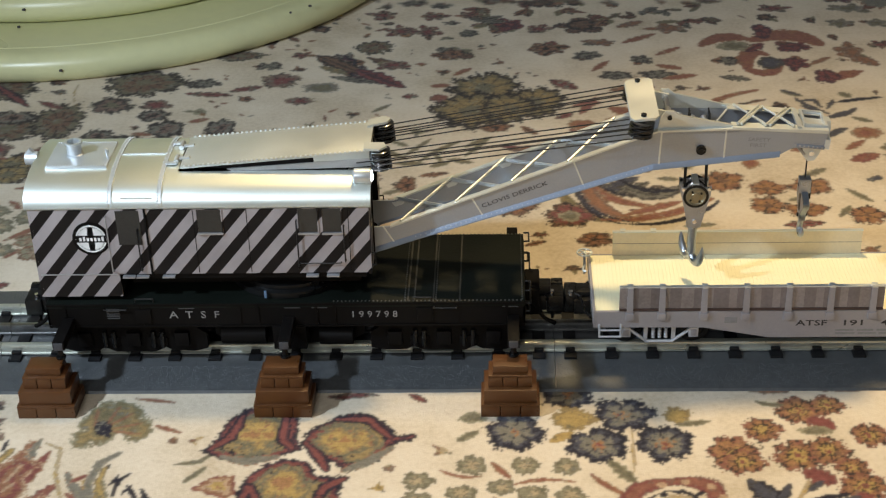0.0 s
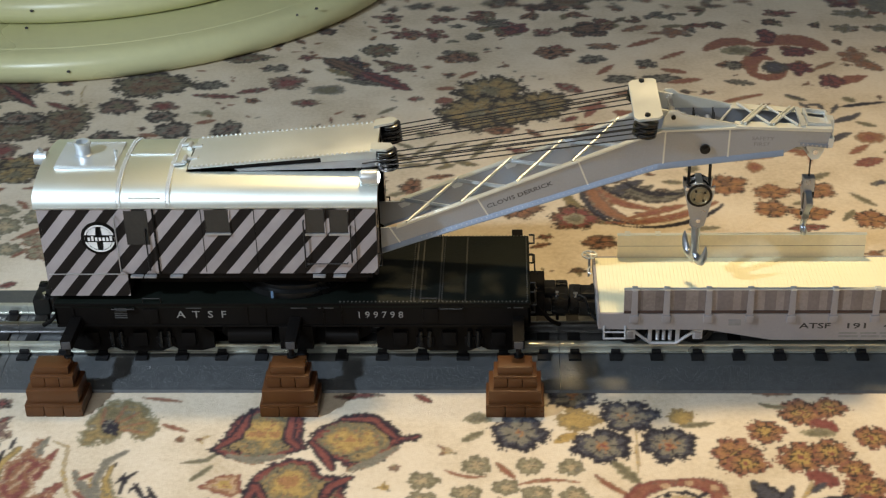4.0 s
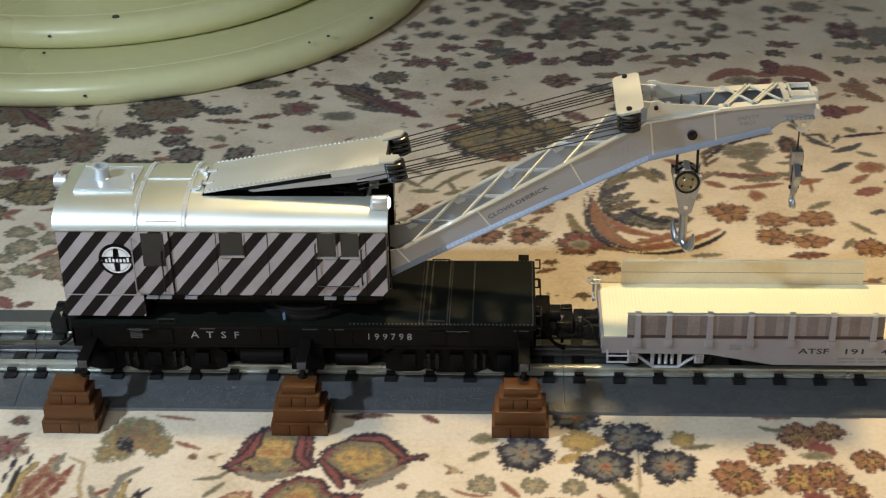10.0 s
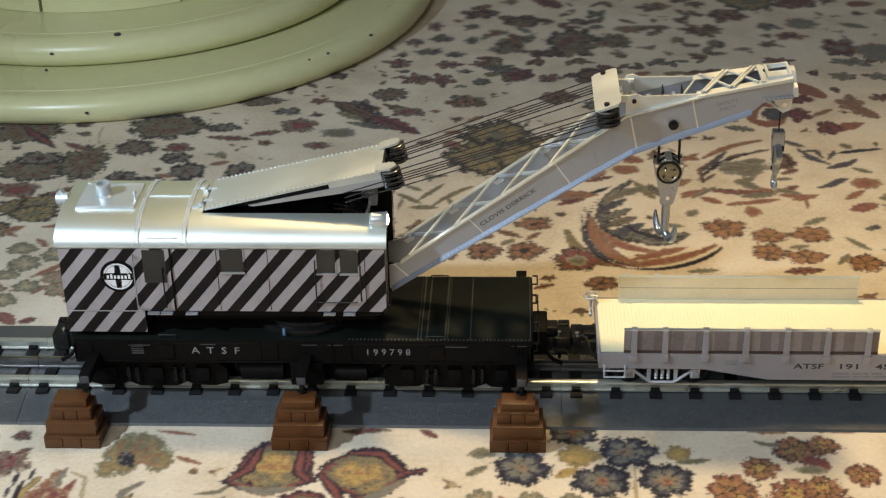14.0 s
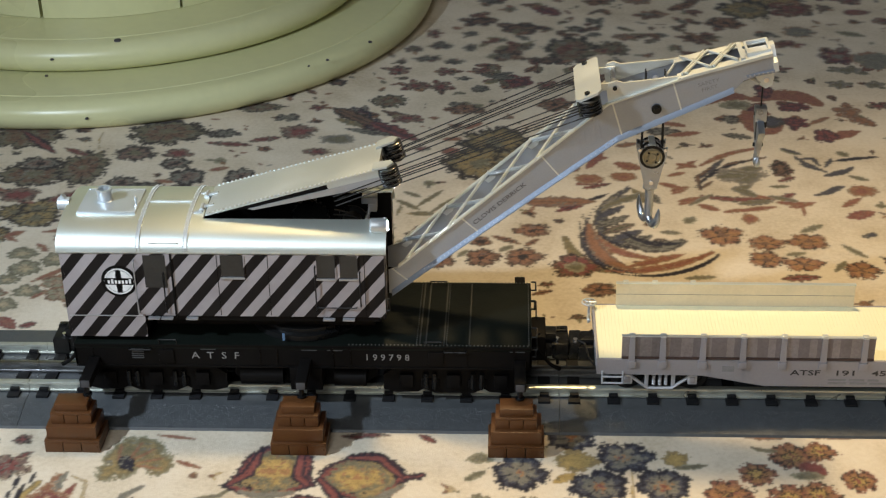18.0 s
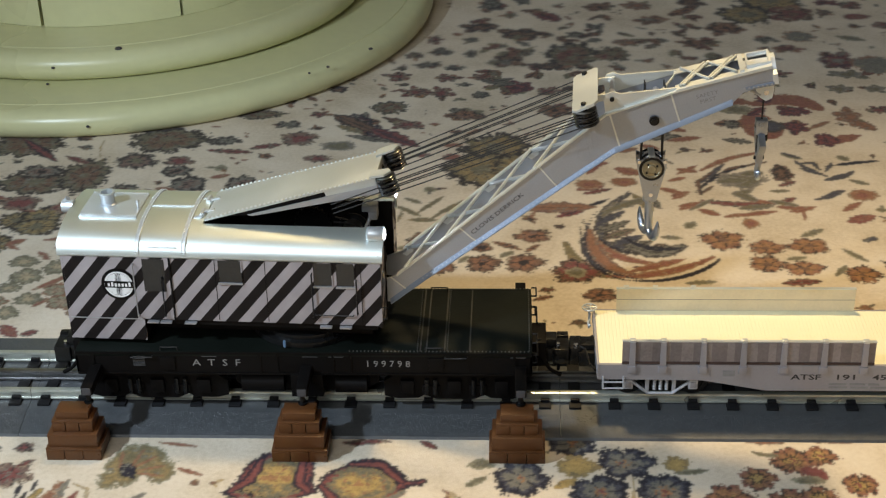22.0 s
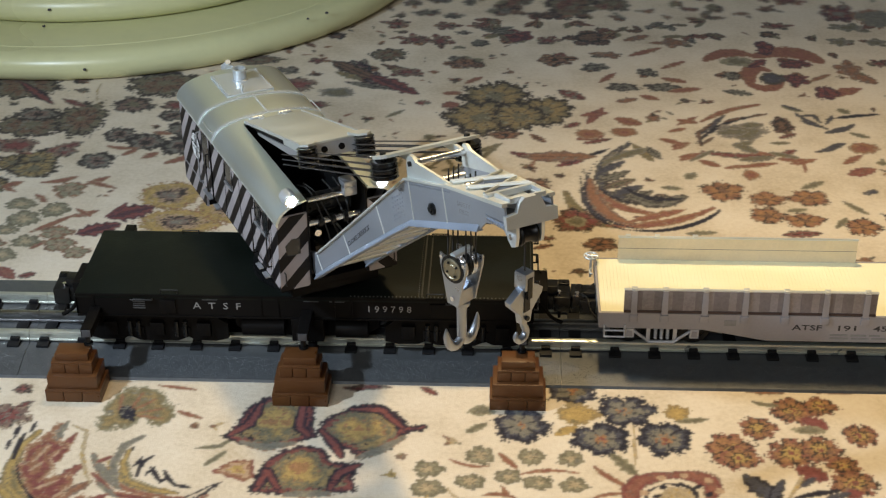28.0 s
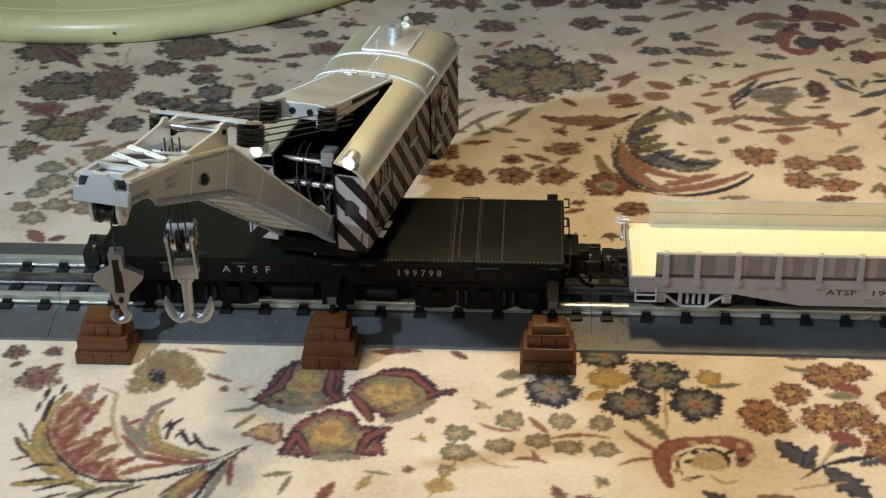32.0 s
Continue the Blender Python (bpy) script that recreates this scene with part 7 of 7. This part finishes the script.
stroke([(274, 257), (285, 257), (287, 247)], 3.4, "slate")
stroke([(276, 249), (286, 241)], 3.4, "slate")
stroke([(288, 233), (305, 243)], 3.4, "slate")
stroke([(279, 206), (291, 216), (297, 218)], 3.4, "slate")
stroke([(268, 272), (277, 265)], 3.4, "slate")


for x, y in ((152, -118), (160, -108), (170, -106), (180, -109), (184, -116), (152, -126), (156, -132)):
    rosette(x, y, 1.9, 1.7, "peachvein")
for x, y in ((156, -121), (159, -115), (166, -113), (174, -114), (178, -119)):
    stroke([(x, y), (x + 2.5, y + 1.5)], 2.6, "navy")


def empty(x, y, r):
    for c in CANVASES:
        w = c.window(x - r, x + r, y - r, y + r)
        if w and w[0].any():
            return False
    return True


def sprig(x, y, size, styles):
    """A small flower or bud with leaves, as the ground of the carpet is strewn with."""
    a = rng.uniform(0, 6.28)
    kind = rng.random()
    if kind < 0.55:
        rosette(x, y, size * rng.uniform(0.6, 1.0), size * rng.uniform(0.5, 0.9), styles[rng.integers(len(styles))])
    for k in range(rng.integers(1, 4)):
        b = a + k * rng.uniform(1.2, 2.4)
        r = size * rng.uniform(0.2, 0.5)
        q = size * rng.uniform(1.2, 1.9)
        leaf(x + r * math.cos(b), y + r * math.sin(b), x + q * math.cos(b), y + q * math.sin(b), size * rng.uniform(0.35, 0.65), styles[rng.integers(len(styles))])


NEAR = ["sage", "sageleaf", "greyolive", "tan", "goldleaf", "gold", "rustgrey"]
# dark leafy sprays crowd the far middle of the field
for k in range(46):
    x, y = rng.uniform(70, 250), rng.uniform(385, 540)
    turn = rng.uniform(0, math.tau)
    for i in range(int(rng.integers(2, 6))):
        b = turn + rng.normal(0, 0.9)
        r = rng.uniform(7, 19)
        leaf(x, y, x + r * math.cos(b), y + r * math.sin(b), rng.uniform(4.5, 8.5), ["browndark", "palmdark", "greydark", "olivey", "rosebrown", "brown"][rng.integers(6)])
for k in range(2600):
    x, y = rng.uniform(-420, 500), rng.uniform(60, 860)
    size = rng.uniform(3.0, 7.0) * (1.0 if y < 350 else 1.35)
    if empty(x, y, size * (1.3 if y < 300 else 1.12)):
        sprig(x, y, size, FAR)
for k in range(110):
    x, y = rng.uniform(-300, 380), rng.uniform(-165, -58)
    size = rng.uniform(2.5, 5.0)
    if empty(x, y, size * 1.5):
        sprig(x, y, size, NEAR)


def pile_material():
    """Cut wool pile: the dye of each tuft, mixed softly into the cream ground, over knots and patches of wear."""
    m = carpet_material("dyed_wool", WOOL_TONES, 0)
    t = m.node_tree
    b = t.nodes["Principled BSDF"]
    ground = b.inputs["Base Color"].links[0].from_socket
    dye = t.nodes.new("ShaderNodeAttribute")
    dye.attribute_name = "dye"
    grain = ramp_of(t, noise_of(t, 300, 3.0, 0.7).outputs[0], [(0.3, (0.72, 0.72, 0.72)), (0.7, (1.15, 1.15, 1.15))])
    tone = t.nodes.new("ShaderNodeMix")
    tone.data_type, tone.blend_type = "RGBA", "MULTIPLY"
    tone.inputs[0].default_value = 1.0
    t.links.new(dye.outputs["Color"], tone.inputs[6])
    t.links.new(grain.outputs[0], tone.inputs[7])
    mx = t.nodes.new("ShaderNodeMix")
    mx.data_type = "RGBA"
    t.links.new(dye.outputs["Alpha"], mx.inputs[0])
    t.links.new(ground, mx.inputs[6])
    t.links.new(tone.outputs[2], mx.inputs[7])
    t.links.new(mx.outputs[2], b.inputs["Base Color"])
    return m


def blurred(a):
    p = np.pad(a, ((1, 1), (1, 1), (0, 0)), mode="edge")
    p = (p[:-2] + 8 * p[1:-1] + p[2:]) / 10
    return (p[:, :-2] + 8 * p[:, 1:-1] + p[:, 2:]) / 10


def woven():
    """A sheet of tufts over the ground; each tuft carries its dye, and the tufts blend where they meet."""
    table = np.array([(0, 0, 0)] + list(DYES.values()))
    wool = pile_material()
    for level, c in enumerate(CANVASES):
        h, w = c.dye.shape
        on, rgb = (c.dye > 0).astype(float)[:, :, None], table[c.dye]
        for _ in range(1 + level // 2):
            on, rgb = blurred(on), blurred(rgb)
        rgb = rgb / np.maximum(on, 1e-3)
        x, y = np.meshgrid(c.x0 + (np.arange(w) + 0.5) * c.knot, c.y0 + (np.arange(h) + 0.5) * c.knot)
        verts = np.stack((x, y, np.full_like(x, 0.04 + 0.012 * level)), -1).reshape(-1, 3) * MM
        some = on[:, :, 0] > 0.01
        keep = some[:-1, :-1] | some[1:, :-1] | some[:-1, 1:] | some[1:, 1:]
        j, i = np.nonzero(keep)
        k = j * w + i
        faces = np.stack((k, k + 1, k + 1 + w, k + w), -1)
        used, back = np.unique(faces, return_inverse=True)
        me = bpy.data.meshes.new("carpet_pattern")
        me.from_pydata(verts[used].tolist(), [], back.reshape(-1, 4).tolist())
        col = me.color_attributes.new("dye", "FLOAT_COLOR", "POINT")
        col.data.foreach_set("color", np.concatenate((rgb, on), -1).reshape(-1, 4)[used].astype(np.float32).ravel())
        me.materials.append(wool)
        ob = new("carpet_pattern", me)
        ob.parent = carpet
        tagged(ob, "dyed wool flowers, leaves and fronds", kind="stuff")


woven()


# ---- what moves ----
SWING = [
    (0, 0), (21.3, 0), (21.5, -0.5), (22, -3.0), (22.5, -7.3), (23, -11.2), (23.5, -16.0), (24, -20.0), (24.5, -24.8), (25, -30.4),
    (25.5, -36.4), (26, -41.8), (26.5, -47.0), (27, -52.2), (27.5, -57.4), (28, -62.6), (28.5, -67.5), (29, -72.9), (29.5, -78.6),
    (30, -84.0), (30.5, -89.0), (31, -95.0), (31.5, -99.6), (32, -103.0),
]
BOOM_SWING = [
    (0, 0), (21.3, 0), (21.5, -0.4), (22, -2.8), (22.5, -7.0), (23, -10.0), (23.5, -15.0), (24, -19.0), (24.5, -23.3), (25, -28.2),
    (25.5, -34.4), (26, -39.8), (26.5, -45.0), (27, -50.2), (27.5, -55.5), (28, -61.4), (28.5, -66.5), (29, -72.0), (29.5, -77.8),
    (30, -83.5), (30.5, -88.8), (31, -95.7), (31.5, -100.4), (32, -103.0),
]
RAISE = [
    (0, -7.9), (1.5, -7.9), (3, -7.7), (3.5, -7.5), (4.5, -6.8), (5.5, -5.6), (6, -5.0), (7, -3.2), (8, -1.6), (9, 0.0), (10, 1.2), (11, 2.8),
    (12, 4.1), (13, 5.4), (14, 6.8), (15, 8.2), (16, 9.6), (17, 11.0), (17.5, 11.6), (18, 11.8), (19, 11.9), (22, 12.0), (22.6, 11.4), (25, 11.1), (27.5, 11.2), (28.5, 11.5), (31, 11.9), (32, 11.8),
]


def value(rows, t):
    return float(np.interp(t, [r[0] for r in rows], [r[1] for r in rows]))


def motions():
    times = [0.5 * k for k in range(65)]
    rows = {ob: [] for ob in (cab, hatch, boom, hook_block, aux, hk)}
    cords = {c[0]: [] for c in lift}
    for t in times:
        turn, up = value(SWING, t), value(RAISE, t)
        z = pose(0, 0, 0, 0, 0, turn)
        late = pose(0, 0, 0, 0, 0, value(SWING, t - 2.0))
        b = pose(0, 0, 0, 0, 0, value(BOOM_SWING, t)) @ pose(HINGE.x * MM, 0, HINGE.z * MM, 0, -up, 0)
        h = z @ pose(HATCH.x * MM, 0, HATCH.z * MM, 0, -(9.3 + 0.57 * up), 0)
        rows[cab].append((t, z))
        rows[boom].append((t, b))
        rows[hatch].append((t, h))
        p = b @ Vector((0.1389, 0, 0.0602))
        rows[hook_block].append((t, Matrix.Translation((p.x, p.y, p.z - 0.0272)) @ late))
        rows[hk].append((t, pose(0, 0, 0, 0, 0, 28 + 1.14 * turn - value(SWING, t - 2.0))))
        p = b @ Vector((0.1868, 0, 0.0610))
        rows[aux].append((t, Matrix.Translation((p.x, p.y, p.z - 0.0252)) @ late))
        for c, s, k, d in lift:
            p = b @ Vector((0.1112, s * 0.0174 + d * 0.0044, (67.4 + 2.5 * k) * MM))
            q = h @ Vector((0.0866, s * 0.0132 + d * 0.0038, (-7.8 + 2.3 * k) * MM))
            x = (p - q).normalized()
            y = Vector((0, 0, 1)).cross(x).normalized()
            w = x.cross(y)
            cords[c].append((t, Matrix((x, y, w)).transposed().to_4x4()))
            cords[c][-1] = (t, Matrix.Translation(p) @ cords[c][-1][1])
    for ob, some in {**rows, **cords}.items():
        walk(ob, some)


motions()
